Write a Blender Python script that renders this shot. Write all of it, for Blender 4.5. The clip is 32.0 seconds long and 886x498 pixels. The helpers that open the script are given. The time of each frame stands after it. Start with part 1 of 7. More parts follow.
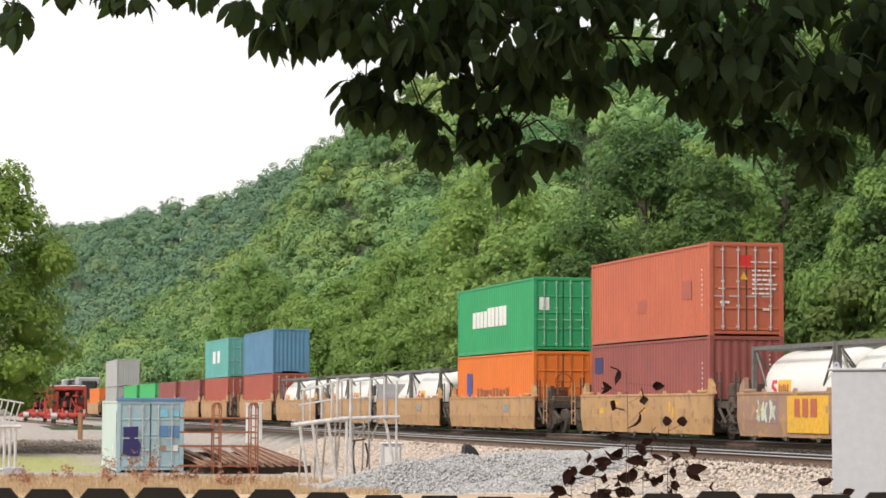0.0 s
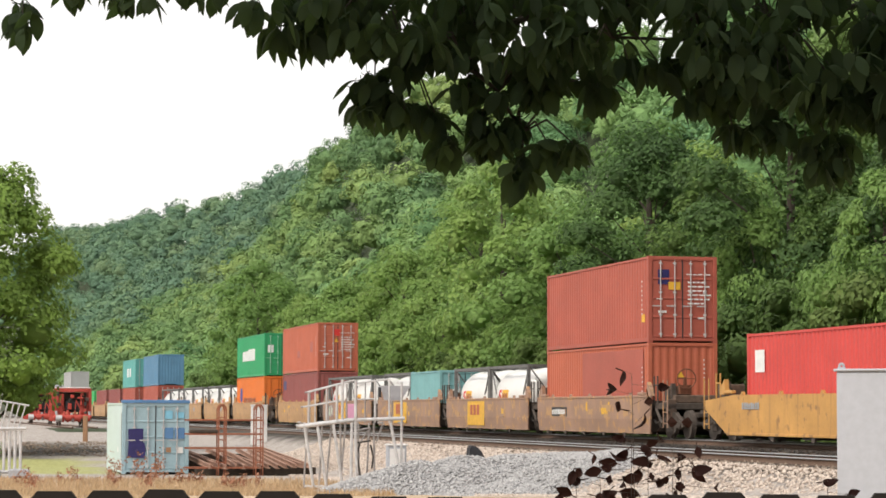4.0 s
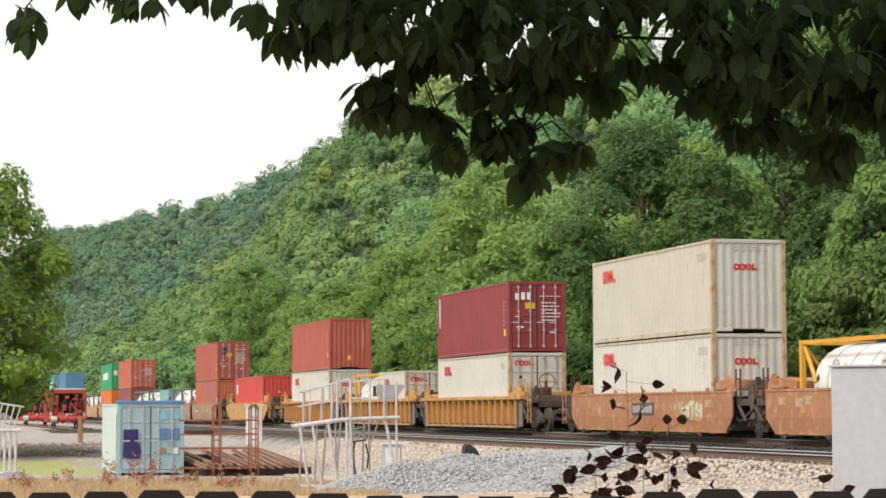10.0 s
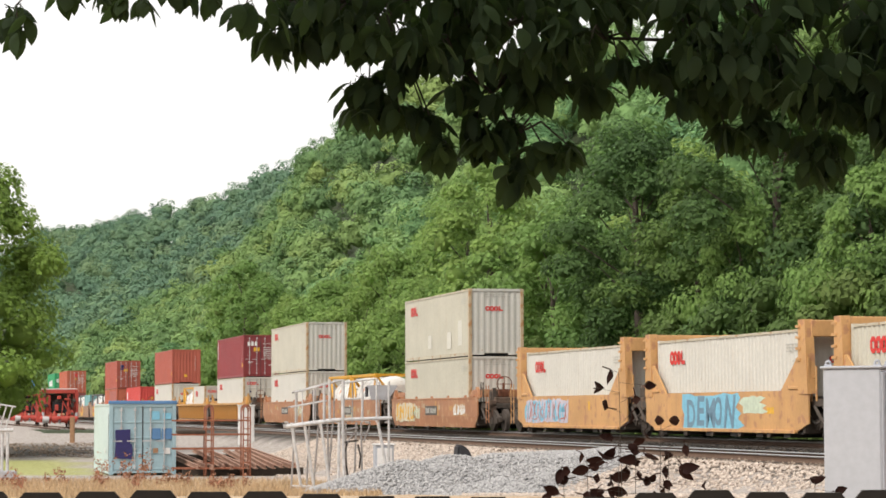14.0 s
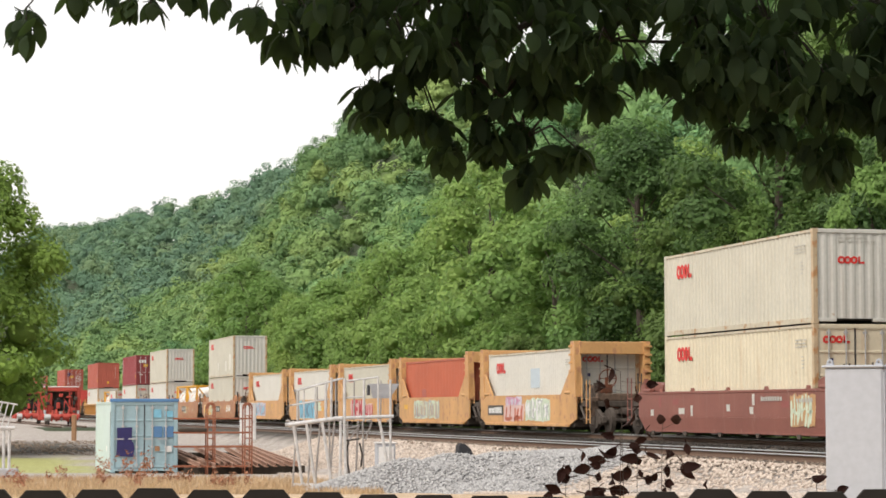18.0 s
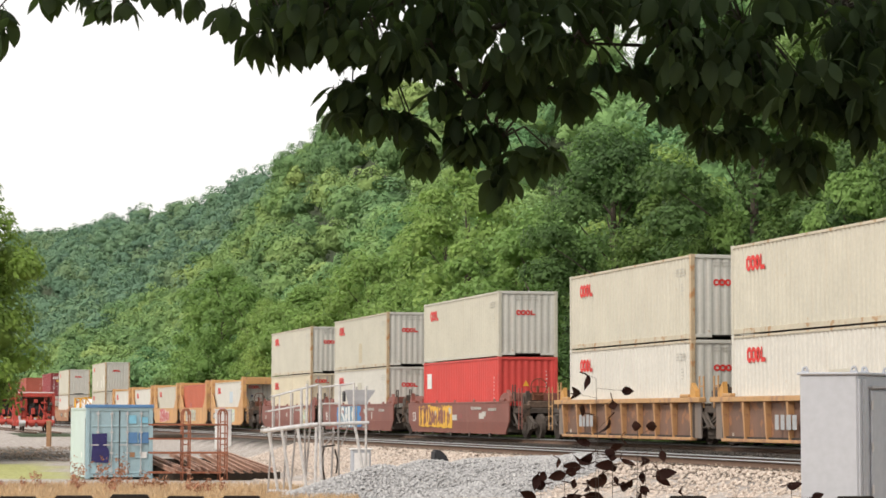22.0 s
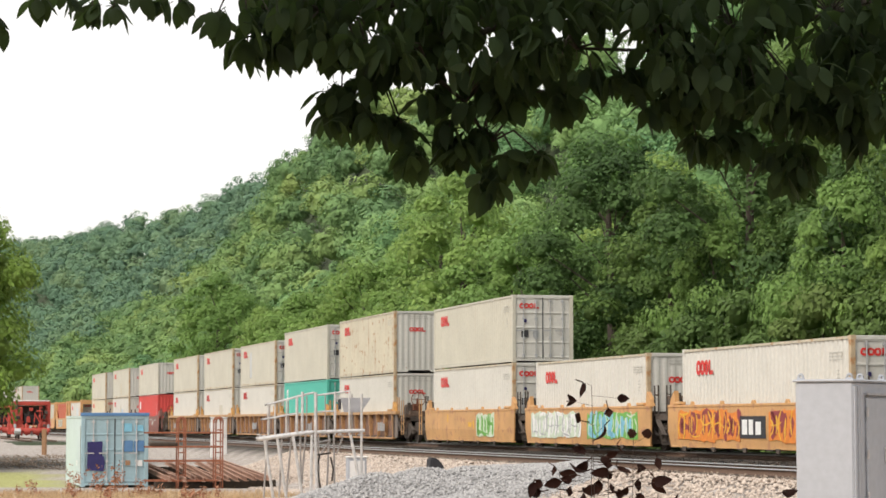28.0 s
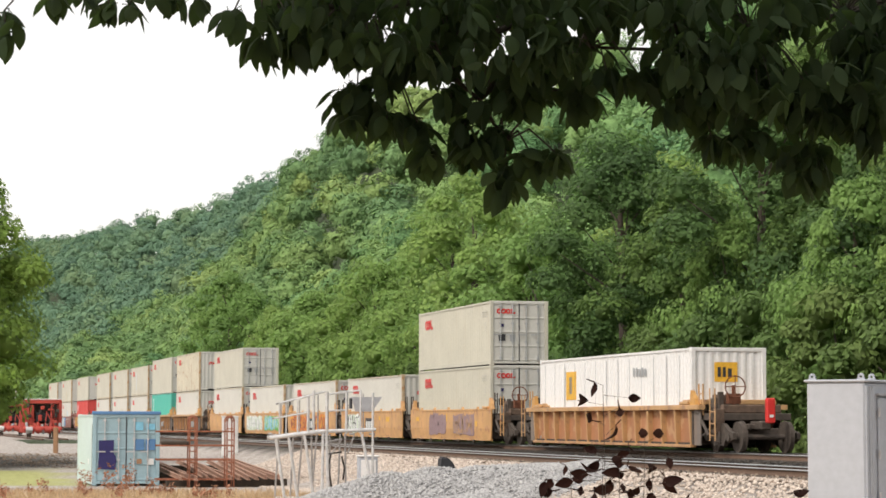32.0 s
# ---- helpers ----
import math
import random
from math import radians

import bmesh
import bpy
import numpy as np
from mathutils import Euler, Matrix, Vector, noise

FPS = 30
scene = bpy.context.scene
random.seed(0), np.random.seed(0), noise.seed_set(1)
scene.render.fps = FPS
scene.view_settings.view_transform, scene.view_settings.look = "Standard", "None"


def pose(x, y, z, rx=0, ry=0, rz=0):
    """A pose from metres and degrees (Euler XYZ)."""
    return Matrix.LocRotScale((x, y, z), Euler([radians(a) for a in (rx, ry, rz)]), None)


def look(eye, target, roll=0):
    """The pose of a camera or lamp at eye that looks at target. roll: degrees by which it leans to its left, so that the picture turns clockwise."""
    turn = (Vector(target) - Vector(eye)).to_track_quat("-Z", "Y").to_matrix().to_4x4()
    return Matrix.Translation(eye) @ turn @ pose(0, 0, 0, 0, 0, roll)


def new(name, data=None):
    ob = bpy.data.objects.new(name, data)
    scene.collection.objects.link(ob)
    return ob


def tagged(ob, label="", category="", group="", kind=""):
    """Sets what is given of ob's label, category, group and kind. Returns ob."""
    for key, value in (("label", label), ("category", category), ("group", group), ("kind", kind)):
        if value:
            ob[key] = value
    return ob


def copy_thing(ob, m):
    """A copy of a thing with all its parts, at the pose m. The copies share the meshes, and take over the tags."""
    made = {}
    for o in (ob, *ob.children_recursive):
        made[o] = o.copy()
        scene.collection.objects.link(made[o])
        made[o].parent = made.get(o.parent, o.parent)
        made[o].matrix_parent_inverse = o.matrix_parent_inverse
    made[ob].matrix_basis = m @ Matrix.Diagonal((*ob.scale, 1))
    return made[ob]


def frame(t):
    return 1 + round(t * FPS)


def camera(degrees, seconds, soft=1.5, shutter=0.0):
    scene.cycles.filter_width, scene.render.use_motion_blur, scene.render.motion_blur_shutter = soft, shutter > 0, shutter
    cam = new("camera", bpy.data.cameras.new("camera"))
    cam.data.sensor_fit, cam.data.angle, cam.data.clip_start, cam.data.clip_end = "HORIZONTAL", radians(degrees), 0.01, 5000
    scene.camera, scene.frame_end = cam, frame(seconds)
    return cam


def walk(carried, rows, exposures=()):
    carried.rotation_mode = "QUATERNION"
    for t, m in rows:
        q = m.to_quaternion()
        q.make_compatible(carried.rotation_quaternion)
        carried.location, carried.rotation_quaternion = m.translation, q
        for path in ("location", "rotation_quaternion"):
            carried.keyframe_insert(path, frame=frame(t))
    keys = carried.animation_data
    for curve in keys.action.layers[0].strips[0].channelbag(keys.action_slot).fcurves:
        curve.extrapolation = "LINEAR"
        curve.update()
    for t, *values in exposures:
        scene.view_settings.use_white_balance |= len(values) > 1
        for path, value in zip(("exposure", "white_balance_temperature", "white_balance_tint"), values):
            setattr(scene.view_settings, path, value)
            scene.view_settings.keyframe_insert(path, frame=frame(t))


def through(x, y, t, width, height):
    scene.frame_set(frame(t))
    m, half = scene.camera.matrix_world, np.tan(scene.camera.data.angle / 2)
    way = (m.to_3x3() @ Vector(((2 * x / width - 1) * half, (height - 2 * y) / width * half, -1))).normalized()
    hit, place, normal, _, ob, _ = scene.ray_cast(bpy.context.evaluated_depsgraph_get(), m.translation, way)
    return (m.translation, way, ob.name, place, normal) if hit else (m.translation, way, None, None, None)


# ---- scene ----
# ---- camera: fixed eye, hand-held turning ----
EYE = 2.37
cam = camera(21.716, 32.0, soft=1.65)
TURNS = [
    (0, 0.202, 3.974, 0.27), (0.5, 0.236, 3.984, 0.26), (1, 0.298, 3.976, 0.26), (1.5, 0.363, 3.892, 0.31), (2, 0.305, 3.864, 0.27),
    (2.5, 0.198, 3.926, 0.16), (3, 0.271, 3.976, 0.18), (3.5, 0.342, 4.016, 0.17), (5.5, 0.192, 3.981, 0.20), (6, 0.225, 3.983, 0.17),
    (6.5, 0.192, 4.004, 0.22), (7, 0.201, 4.068, 0.08), (7.5, 0.270, 4.054, -0.07), (8, 0.213, 3.920, -0.22), (8.5, 0.109, 3.992, -0.20),
    (9, -0.010, 3.948, -0.33), (9.5, 0.058, 3.927, -0.35), (10, 0.167, 3.977, -0.22), (10.5, 0.175, 3.964, 0.02), (11, 0.223, 3.983, 0.04),
    (11.5, 0.246, 4.004, 0.01), (12, 0.210, 4.013, 0.00), (12.5, 0.117, 4.008, -0.10), (13, 0.046, 3.997, -0.12), (13.5, -0.035, 3.970, -0.13),
    (14, -0.018, 3.993, -0.12), (14.5, -0.004, 4.005, -0.12), (16.5, 0.004, 4.012, 0.11), (17, 0.004, 3.982, 0.09), (17.5, 0.059, 3.948, 0.05),
    (18, 0.030, 3.956, -0.02), (18.5, -0.027, 3.964, -0.03), (19, 0.009, 3.950, -0.02), (19.5, -0.034, 3.961, -0.01), (20, -0.214, 4.029, -0.07),
    (20.5, -0.450, 4.034, -0.06), (21, -0.573, 4.071, -0.00), (21.5, -0.591, 4.119, 0.06), (22, -0.567, 4.115, 0.07), (22.5, -0.593, 4.097, 0.06),
    (23, -0.689, 4.088, 0.08), (23.5, -0.758, 4.078, 0.07), (24, -0.783, 4.073, 0.04), (24.5, -0.793, 4.112, 0.01), (25, -0.745, 4.155, -0.01),
    (25.5, -0.709, 4.172, -0.04), (27.5, -0.723, 4.262, -0.02), (28, -0.682, 4.305, -0.01), (28.5, -0.615, 4.302, -0.03), (29, -0.514, 4.283, 0.01),
    (29.5, -0.421, 4.245, 0.00), (30, -0.400, 4.223, 0.01), (30.5, -0.449, 4.227, 0.03), (31, -0.485, 4.230, 0.04), (31.5, -0.401, 4.270, 0.04),
    (32, -0.395, 4.288, 0.12),
]
walk(cam, [(t, pose(0, 0, EYE, 90 + up, 0, left) @ pose(0, 0, 0, 0, 0, lean)) for t, left, up, lean in TURNS],
     exposures=[(0, 0.0), (32, 0.0)])

# ---- light: bright hazy overcast, soft sun from the west side of the line ----
SUN_AZ, SUN_EL = 230.0, 46.0      # compass degrees, y is north
world = bpy.data.worlds.new("world")
scene.world = world
world.use_nodes = True
wn, wl = world.node_tree.nodes, world.node_tree.links
sky = wn.new("ShaderNodeTexSky")
sky.sky_type, sky.sun_disc = "NISHITA", False
sky.sun_elevation, sky.sun_rotation = radians(SUN_EL), radians(SUN_AZ)
sky.dust_density, sky.air_density, sky.ozone_density = 6.0, 1.0, 1.0
bg_sky = wn["Background"]
bg_sky.inputs[1].default_value = 0.13
wl.new(sky.outputs[0], bg_sky.inputs[0])
bg_cloud = wn.new("ShaderNodeBackground")
bg_cloud.inputs[0].default_value = (1.0, 0.975, 0.945, 1)
bg_cloud.inputs[1].default_value = 1.3
wmix = wn.new("ShaderNodeMixShader")
wmix.inputs[0].default_value = 0.8
wl.new(bg_sky.outputs[0], wmix.inputs[1])
wl.new(bg_cloud.outputs[0], wmix.inputs[2])
wl.new(wmix.outputs[0], wn["World Output"].inputs[0])
sun = new("sun", bpy.data.lights.new("sun", "SUN"))
sun.data.energy, sun.data.angle, sun.data.color = 2.25, radians(10), (1.0, 0.95, 0.87)
az, el = radians(SUN_AZ), radians(SUN_EL)
sun.matrix_world = look((0, 0, 60), Vector((0, 0, 60)) - Vector((math.sin(az) * math.cos(el), math.cos(az) * math.cos(el), math.sin(el))))

# ---- materials ----
def node_mat(name):
    m = bpy.data.materials.new(name)
    m.use_nodes = True
    t = m.node_tree
    return m, t.nodes, t.links, t.nodes["Principled BSDF"]


def noise_tex(n, l, scale, detail=4, stretch=None, coord="Object"):
    tc = n.new("ShaderNodeTexCoord")
    tex = n.new("ShaderNodeTexNoise")
    tex.inputs["Scale"].default_value, tex.inputs["Detail"].default_value = scale, detail
    if stretch:
        mp = n.new("ShaderNodeMapping")
        mp.inputs["Scale"].default_value = stretch
        l.new(tc.outputs[coord], mp.inputs[0])
        l.new(mp.outputs[0], tex.inputs["Vector"])
    else:
        l.new(tc.outputs[coord], tex.inputs["Vector"])
    return tex.outputs["Fac"]


def ramp(n, l, fac, stops):
    r = n.new("ShaderNodeValToRGB")
    e = r.color_ramp.elements
    e[0].position, e[0].color = stops[0][0], (*stops[0][1], 1)
    e[1].position, e[1].color = stops[-1][0], (*stops[-1][1], 1)
    for p, c in stops[1:-1]:
        x = e.new(p)
        x.color = (*c, 1)
    l.new(fac, r.inputs[0])
    return r.outputs[0]


def mixc(n, l, fac, a, b, kind="MIX"):
    x = n.new("ShaderNodeMix")
    x.data_type, x.blend_type = "RGBA", kind
    for sock, v in ((x.inputs["Factor"], fac), (x.inputs["A"], a), (x.inputs["B"], b)):
        if isinstance(v, (int, float)):
            sock.default_value = v
        elif isinstance(v, tuple):
            sock.default_value = (*v, 1)
        else:
            l.new(v, sock)
    return x.outputs["Result"]


def bumped(n, l, b, height, strength, dist=0.02):
    x = n.new("ShaderNodeBump")
    x.inputs["Strength"].default_value, x.inputs["Distance"].default_value = strength, dist
    l.new(height, x.inputs["Height"])
    l.new(x.outputs[0], b.inputs["Normal"])


def paint(name, col, rough=0.55, metal=0.0, wear=0.25, wear_col=(0.16, 0.07, 0.035), fade=0.18, scale=1.0, streak=0.0):
    """Weathered paint: broad fading, fine grime, rust patches and running streaks."""
    m, n, l, b = node_mat(name)
    broad = noise_tex(n, l, 0.7 * scale, 3)
    fine = noise_tex(n, l, 9 * scale, 6)
    lo = tuple(c * (1 - fade) for c in col)
    hi = tuple(min(0.9, c * (1 + fade * 0.7)) for c in col)
    c = ramp(n, l, broad, [(0.3, lo), (0.55, col), (0.75, hi)])
    c = mixc(n, l, 0.28, c, ramp(n, l, fine, [(0.35, tuple(x * 0.72 for x in col)), (0.65, col)]))
    if wear:
        patch = noise_tex(n, l, 2.6 * scale, 8)
        edge = 0.71 - 0.16 * wear
        c = mixc(n, l, ramp(n, l, patch, [(edge, (0, 0, 0)), (edge + 0.07, (0.8, 0.8, 0.8))]), c, wear_col)
    if streak:
        run = noise_tex(n, l, 3.0, 5, (1.6, 1.6, 0.12))
        c = mixc(n, l, ramp(n, l, run, [(0.56, (0, 0, 0)), (0.75, (streak, streak, streak))]), c, wear_col)
    l.new(c, b.inputs["Base Color"])
    b.inputs["Roughness"].default_value, b.inputs["Metallic"].default_value = rough, metal
    bumped(n, l, b, fine, 0.08)
    return m


def flat(name, col, rough=0.6, metal=0.0, var=0.2, scale=6.0, bump=0.15):
    m, n, l, b = node_mat(name)
    f1, f2 = noise_tex(n, l, scale, 5), noise_tex(n, l, scale * 0.12, 3)
    c = ramp(n, l, f1, [(0.3, tuple(x * (1 - var) for x in col)), (0.7, tuple(min(0.95, x * (1 + var)) for x in col))])
    c = mixc(n, l, 0.4, c, ramp(n, l, f2, [(0.35, tuple(x * (1 - var) for x in col)), (0.65, col)]))
    l.new(c, b.inputs["Base Color"])
    b.inputs["Roughness"].default_value, b.inputs["Metallic"].default_value = rough, metal
    bumped(n, l, b, f1, bump)
    return m


def leafy(name, cols, rough=0.6, spread=0.35, through=0.25, tone=False, bump=0.0, clear=None):
    """Foliage: hue varies from tree to tree and clump to clump; some light comes through."""
    m, n, l, b = node_mat(name)
    info, geo = n.new("ShaderNodeObjectInfo"), n.new("ShaderNodeNewGeometry")
    big = noise_tex(n, l, 0.09, 2)
    step = 1.0 / (len(cols) - 1)
    base = ramp(n, l, big, [(0.3 + 0.4 * i * step, c) for i, c in enumerate(cols)])
    who = info.outputs["Random"]
    if tone:
        att = n.new("ShaderNodeAttribute")
        att.attribute_name = "tone"
        who = att.outputs["Fac"]
    per = ramp(n, l, who, [(i * step, c) for i, c in enumerate(cols)])
    c = mixc(n, l, 0.75, base, per)
    isl = ramp(n, l, geo.outputs["Random Per Island"], [(0.0, (1 - spread,) * 3), (1.0, (1 + spread,) * 3)])
    c = mixc(n, l, 1.0, c, isl, "MULTIPLY")
    l.new(c, b.inputs["Base Color"])
    b.inputs["Roughness"].default_value = rough
    b.inputs["Specular IOR Level"].default_value = 0.25
    if bump:
        bumped(n, l, b, noise_tex(n, l, 0.9 / bump * 0.5, 5), 0.9, bump)
    if through:
        tr, mx = n.new("ShaderNodeBsdfTranslucent"), n.new("ShaderNodeMixShader")
        mx.inputs[0].default_value = through
        if clear:
            tr.inputs[0].default_value = (*clear, 1)
        else:
            l.new(c, tr.inputs[0])
        l.new(b.outputs[0], mx.inputs[1])
        l.new(tr.outputs[0], mx.inputs[2])
        l.new(mx.outputs[0], n["Material Output"].inputs[0])
    return m


RUST = (0.17, 0.075, 0.035)
M = {}
M["cream"] = paint("container_cream", (0.55, 0.525, 0.44), wear=0.12, wear_col=(0.42, 0.26, 0.12), fade=0.1, streak=0.12)
M["white"] = paint("container_white", (0.63, 0.61, 0.555), wear=0.12, wear_col=(0.42, 0.26, 0.12), fade=0.08, streak=0.10)
M["ivory"] = paint("container_ivory", (0.66, 0.595, 0.45), wear=0.2, wear_col=(0.42, 0.22, 0.08), fade=0.12, streak=0.3)
M["rusty"] = paint("container_streaked", (0.60, 0.55, 0.43), wear=0.75, wear_col=(0.34, 0.17, 0.07), fade=0.14, streak=0.65)
M["touchup"] = flat("touched_up_paint", (0.65, 0.63, 0.555), 0.6, var=0.06)
M["grey"] = paint("container_grey", (0.42, 0.42, 0.42), wear=0.05, fade=0.1)
M["endgrey"] = paint("container_end_grey", (0.58, 0.57, 0.525), wear=0.08, wear_col=(0.36, 0.2, 0.1), fade=0.1, streak=0.12)
M["maroon"] = paint("container_oxide_red", (0.42, 0.10, 0.066), wear=0.1, fade=0.16)
M["oxide"] = paint("container_orange_red", (0.50, 0.13, 0.07), wear=0.1, fade=0.14)
M["wine"] = paint("container_wine_red", (0.28, 0.045, 0.05), wear=0.05, fade=0.16)
M["plum"] = paint("container_faded_plum", (0.30, 0.085, 0.075), wear=0.12, fade=0.2)
M["red"] = paint("container_bright_red", (0.62, 0.07, 0.06), wear=0.05, fade=0.14)
M["green"] = paint("container_green", (0.03, 0.34, 0.13), wear=0.02, fade=0.12)
M["orange"] = paint("container_orange", (0.75, 0.19, 0.03), wear=0.04, fade=0.1)
M["teal"] = paint("container_teal", (0.12, 0.40, 0.37), wear=0.08, fade=0.14)
M["jade"] = paint("container_jade", (0.09, 0.48, 0.38), wear=0.03, fade=0.08)
M["blue"] = paint("container_dull_blue", (0.10, 0.24, 0.38), wear=0.12, fade=0.18)
M["aqua"] = paint("container_aqua", (0.22, 0.45, 0.46), wear=0.1, fade=0.15)
M["lime"] = paint("container_light_green", (0.06, 0.46, 0.14), wear=0.0, fade=0.1)
M["carton"] = paint("container_plain_white", (0.76, 0.75, 0.74), wear=0.05, wear_col=(0.4, 0.3, 0.2), fade=0.05, streak=0.1)
M["rustpost"] = paint("rust_stained_post", (0.52, 0.40, 0.26), wear=1.2, wear_col=(0.38, 0.17, 0.05), fade=0.2, streak=0.4)
M["yellowcar"] = paint("car_yellow", (0.59, 0.315, 0.09), wear=0.8, wear_col=(0.25, 0.13, 0.06), fade=0.25, streak=0.5)
M["peachcar"] = paint("car_faded_orange", (0.62, 0.345, 0.14), wear=0.9, wear_col=(0.42, 0.20, 0.11), fade=0.22, streak=0.35)
M["tancar"] = paint("car_faded_yellow", (0.53, 0.31, 0.14), wear=0.9, wear_col=(0.30, 0.17, 0.11), fade=0.2, streak=0.3)
M["drabcar"] = paint("car_grey_brown", (0.37, 0.225, 0.155), wear=1.0, wear_col=(0.52, 0.29, 0.11), fade=0.25, streak=0.35)
M["browncar"] = paint("car_brown", (0.43, 0.19, 0.09), wear=1.0, wear_col=(0.50, 0.30, 0.16), fade=0.2, streak=0.3)
M["wellbrown"] = paint("car_red_brown", (0.25, 0.09, 0.068), wear=0.3, wear_col=(0.32, 0.19, 0.15), fade=0.16, streak=0.25)
M["ribedge"] = paint("car_rib_edge", (0.50, 0.28, 0.13), wear=1.0, wear_col=(0.30, 0.15, 0.09), fade=0.25, streak=0.4)
M["ribrust"] = paint("car_rusty_web", (0.19, 0.11, 0.08), wear=0.9, wear_col=(0.36, 0.17, 0.085), fade=0.3, streak=0.5)
M["drabplate"] = paint("car_dull_grey_plate", (0.20, 0.165, 0.145), wear=0.6, wear_col=(0.34, 0.2, 0.11), fade=0.25, streak=0.4)
M["amber"] = paint("amber_frame", (0.70, 0.36, 0.03), wear=0.1, fade=0.15)
M["steel"] = flat("dark_steel", (0.045, 0.038, 0.033), 0.65, 0.3, 0.4)
M["grime"] = flat("grimy_running_gear", (0.08, 0.062, 0.05), 0.8, 0.0, 0.4)
M["gearbrown"] = flat("brown_gear_housing", (0.13, 0.085, 0.06), 0.8, 0.0, 0.45)
M["tankwhite"] = paint("tank_white", (0.78, 0.77, 0.74), rough=0.3, wear=0.1, wear_col=(0.5, 0.42, 0.33), fade=0.06, streak=0.2)
M["tankframe"] = flat("tank_frame_dark", (0.15, 0.145, 0.14), 0.6, var=0.35)
M["redpaint"] = flat("signal_red", (0.62, 0.03, 0.025), 0.5, var=0.1)
M["whitepaint"] = flat("white_lettering", (0.78, 0.78, 0.76), 0.6, var=0.1)
M["blackpaint"] = flat("black_panel", (0.03, 0.03, 0.035), 0.6)
M["darkpanel"] = flat("faded_dark_panel", (0.10, 0.085, 0.075), 0.65, var=0.3)
M["bluepaint"] = flat("blue_sticker", (0.022, 0.018, 0.11), 0.5)
M["emblemblue"] = flat("emblem_blue", (0.05, 0.06, 0.30), 0.5)
M["emblemdark"] = flat("faded_dark_lettering", (0.30, 0.10, 0.05), 0.6)
M["skypaint"] = flat("light_blue_spray", (0.22, 0.52, 0.68), 0.6)
M["lilac"] = flat("pale_lilac_spray", (0.56, 0.52, 0.60), 0.6)
M["crimson"] = flat("crimson_spray", (0.50, 0.045, 0.06), 0.6)
M["pinkpale"] = flat("pale_pink_spray", (0.66, 0.47, 0.44), 0.6)
M["slatepaint"] = flat("slate_blue_spray", (0.16, 0.27, 0.36), 0.6)
M["bluespray"] = flat("strong_blue_spray", (0.07, 0.24, 0.52), 0.6)
M["pinkpaint"] = flat("pink_spray", (0.62, 0.28, 0.42), 0.6)
M["greenpaint"] = flat("green_spray", (0.16, 0.42, 0.08), 0.6)
M["mintpaint"] = flat("pale_mint_spray", (0.58, 0.66, 0.52), 0.6)
M["goldpaint"] = flat("yellow_paint", (0.75, 0.42, 0.04), 0.55)
M["orangepaint"] = flat("orange_spray", (0.70, 0.22, 0.03), 0.55)
M["purplepaint"] = flat("dull_purple_spray", (0.30, 0.20, 0.21), 0.65)
M["faintprint"] = flat("faded_small_print", (0.46, 0.45, 0.41), 0.6, var=0.1)
M["greypatch"] = flat("grey_patch", (0.40, 0.41, 0.42), 0.6)
M["lightgrey"] = flat("light_grey_repair", (0.50, 0.51, 0.505), 0.6, var=0.08)
M["paleice"] = flat("pale_blue_repair", (0.50, 0.575, 0.63), 0.6, var=0.08)
M["tanrepair"] = flat("yellowed_repair", (0.52, 0.46, 0.33), 0.6, var=0.15)
M["alu"] = flat("bare_aluminium", (0.60, 0.59, 0.59), 0.5, 0.4, 0.25)
# darker metal for the platform's rear tubes, cross tubes and upper braces
M["dullalu"] = flat("weathered_aluminium", (0.36, 0.34, 0.33), 0.65, 0.2, 0.3)
M["palerod"] = flat("pale_green_rods", (0.30, 0.52, 0.38), 0.5, 0.1)
M["railrust"] = paint("rust_stained_rail", (0.54, 0.49, 0.38), wear=0.9, wear_col=(0.36, 0.19, 0.07), fade=0.18, streak=0.2)
M["rail"] = flat("polished_rail", (0.55, 0.55, 0.55), 0.28, 0.9, 0.15)
M["railside"] = flat("rusty_rail_side", (0.12, 0.07, 0.045), 0.8)
M["tie"] = flat("weathered_sleeper", (0.060, 0.045, 0.033), 0.9, var=0.4)
M["rust"] = flat("rusted_steel", (0.20, 0.075, 0.04), 0.85, 0.1, 0.4)
M["cabinet"] = paint("cabinet_grey", (0.41, 0.43, 0.475), wear=0.02, wear_col=(0.45, 0.43, 0.42), fade=0.05)
M["paleblue"] = paint("pale_blue_paint", (0.345, 0.49, 0.545), wear=0.2, wear_col=(0.28, 0.24, 0.2), fade=0.12, streak=0.15)
M["mintside"] = paint("pale_mint_side", (0.55, 0.645, 0.63), wear=0.04, fade=0.06)
M["bluetop"] = paint("blue_roof_rail", (0.10, 0.23, 0.44), wear=0.05)
M["machine"] = paint("machine_red", (0.476, 0.064, 0.044), wear=0.4, wear_col=(0.115, 0.053, 0.048), fade=0.25, scale=2.0)
# near-black wood: the boards' backlit silhouette is put into the colour
M["fence"] = flat("dark_fence_wood", (0.016, 0.013, 0.011), 0.9, var=0.4)
M["barrust"] = flat("weathered_rail_steel", (0.36, 0.21, 0.15), 0.85, 0.0, 0.35)
M["rackrust"] = flat("orange_rust_steel", (0.30, 0.11, 0.06), 0.85, 0.0, 0.4)
M["post"] = flat("wooden_post", (0.35, 0.20, 0.11), 0.9)
M["bark"] = flat("bark", (0.09, 0.07, 0.055), 0.9, var=0.35, scale=3)
M["twig"] = flat("dark_twigs", (0.04, 0.033, 0.024), 0.9, var=0.35, scale=3)
M["deadwood"] = flat("grey_dead_wood", (0.30, 0.27, 0.24), 0.9)
M["loco"] = flat("black_locomotive", (0.03, 0.03, 0.033), 0.5)
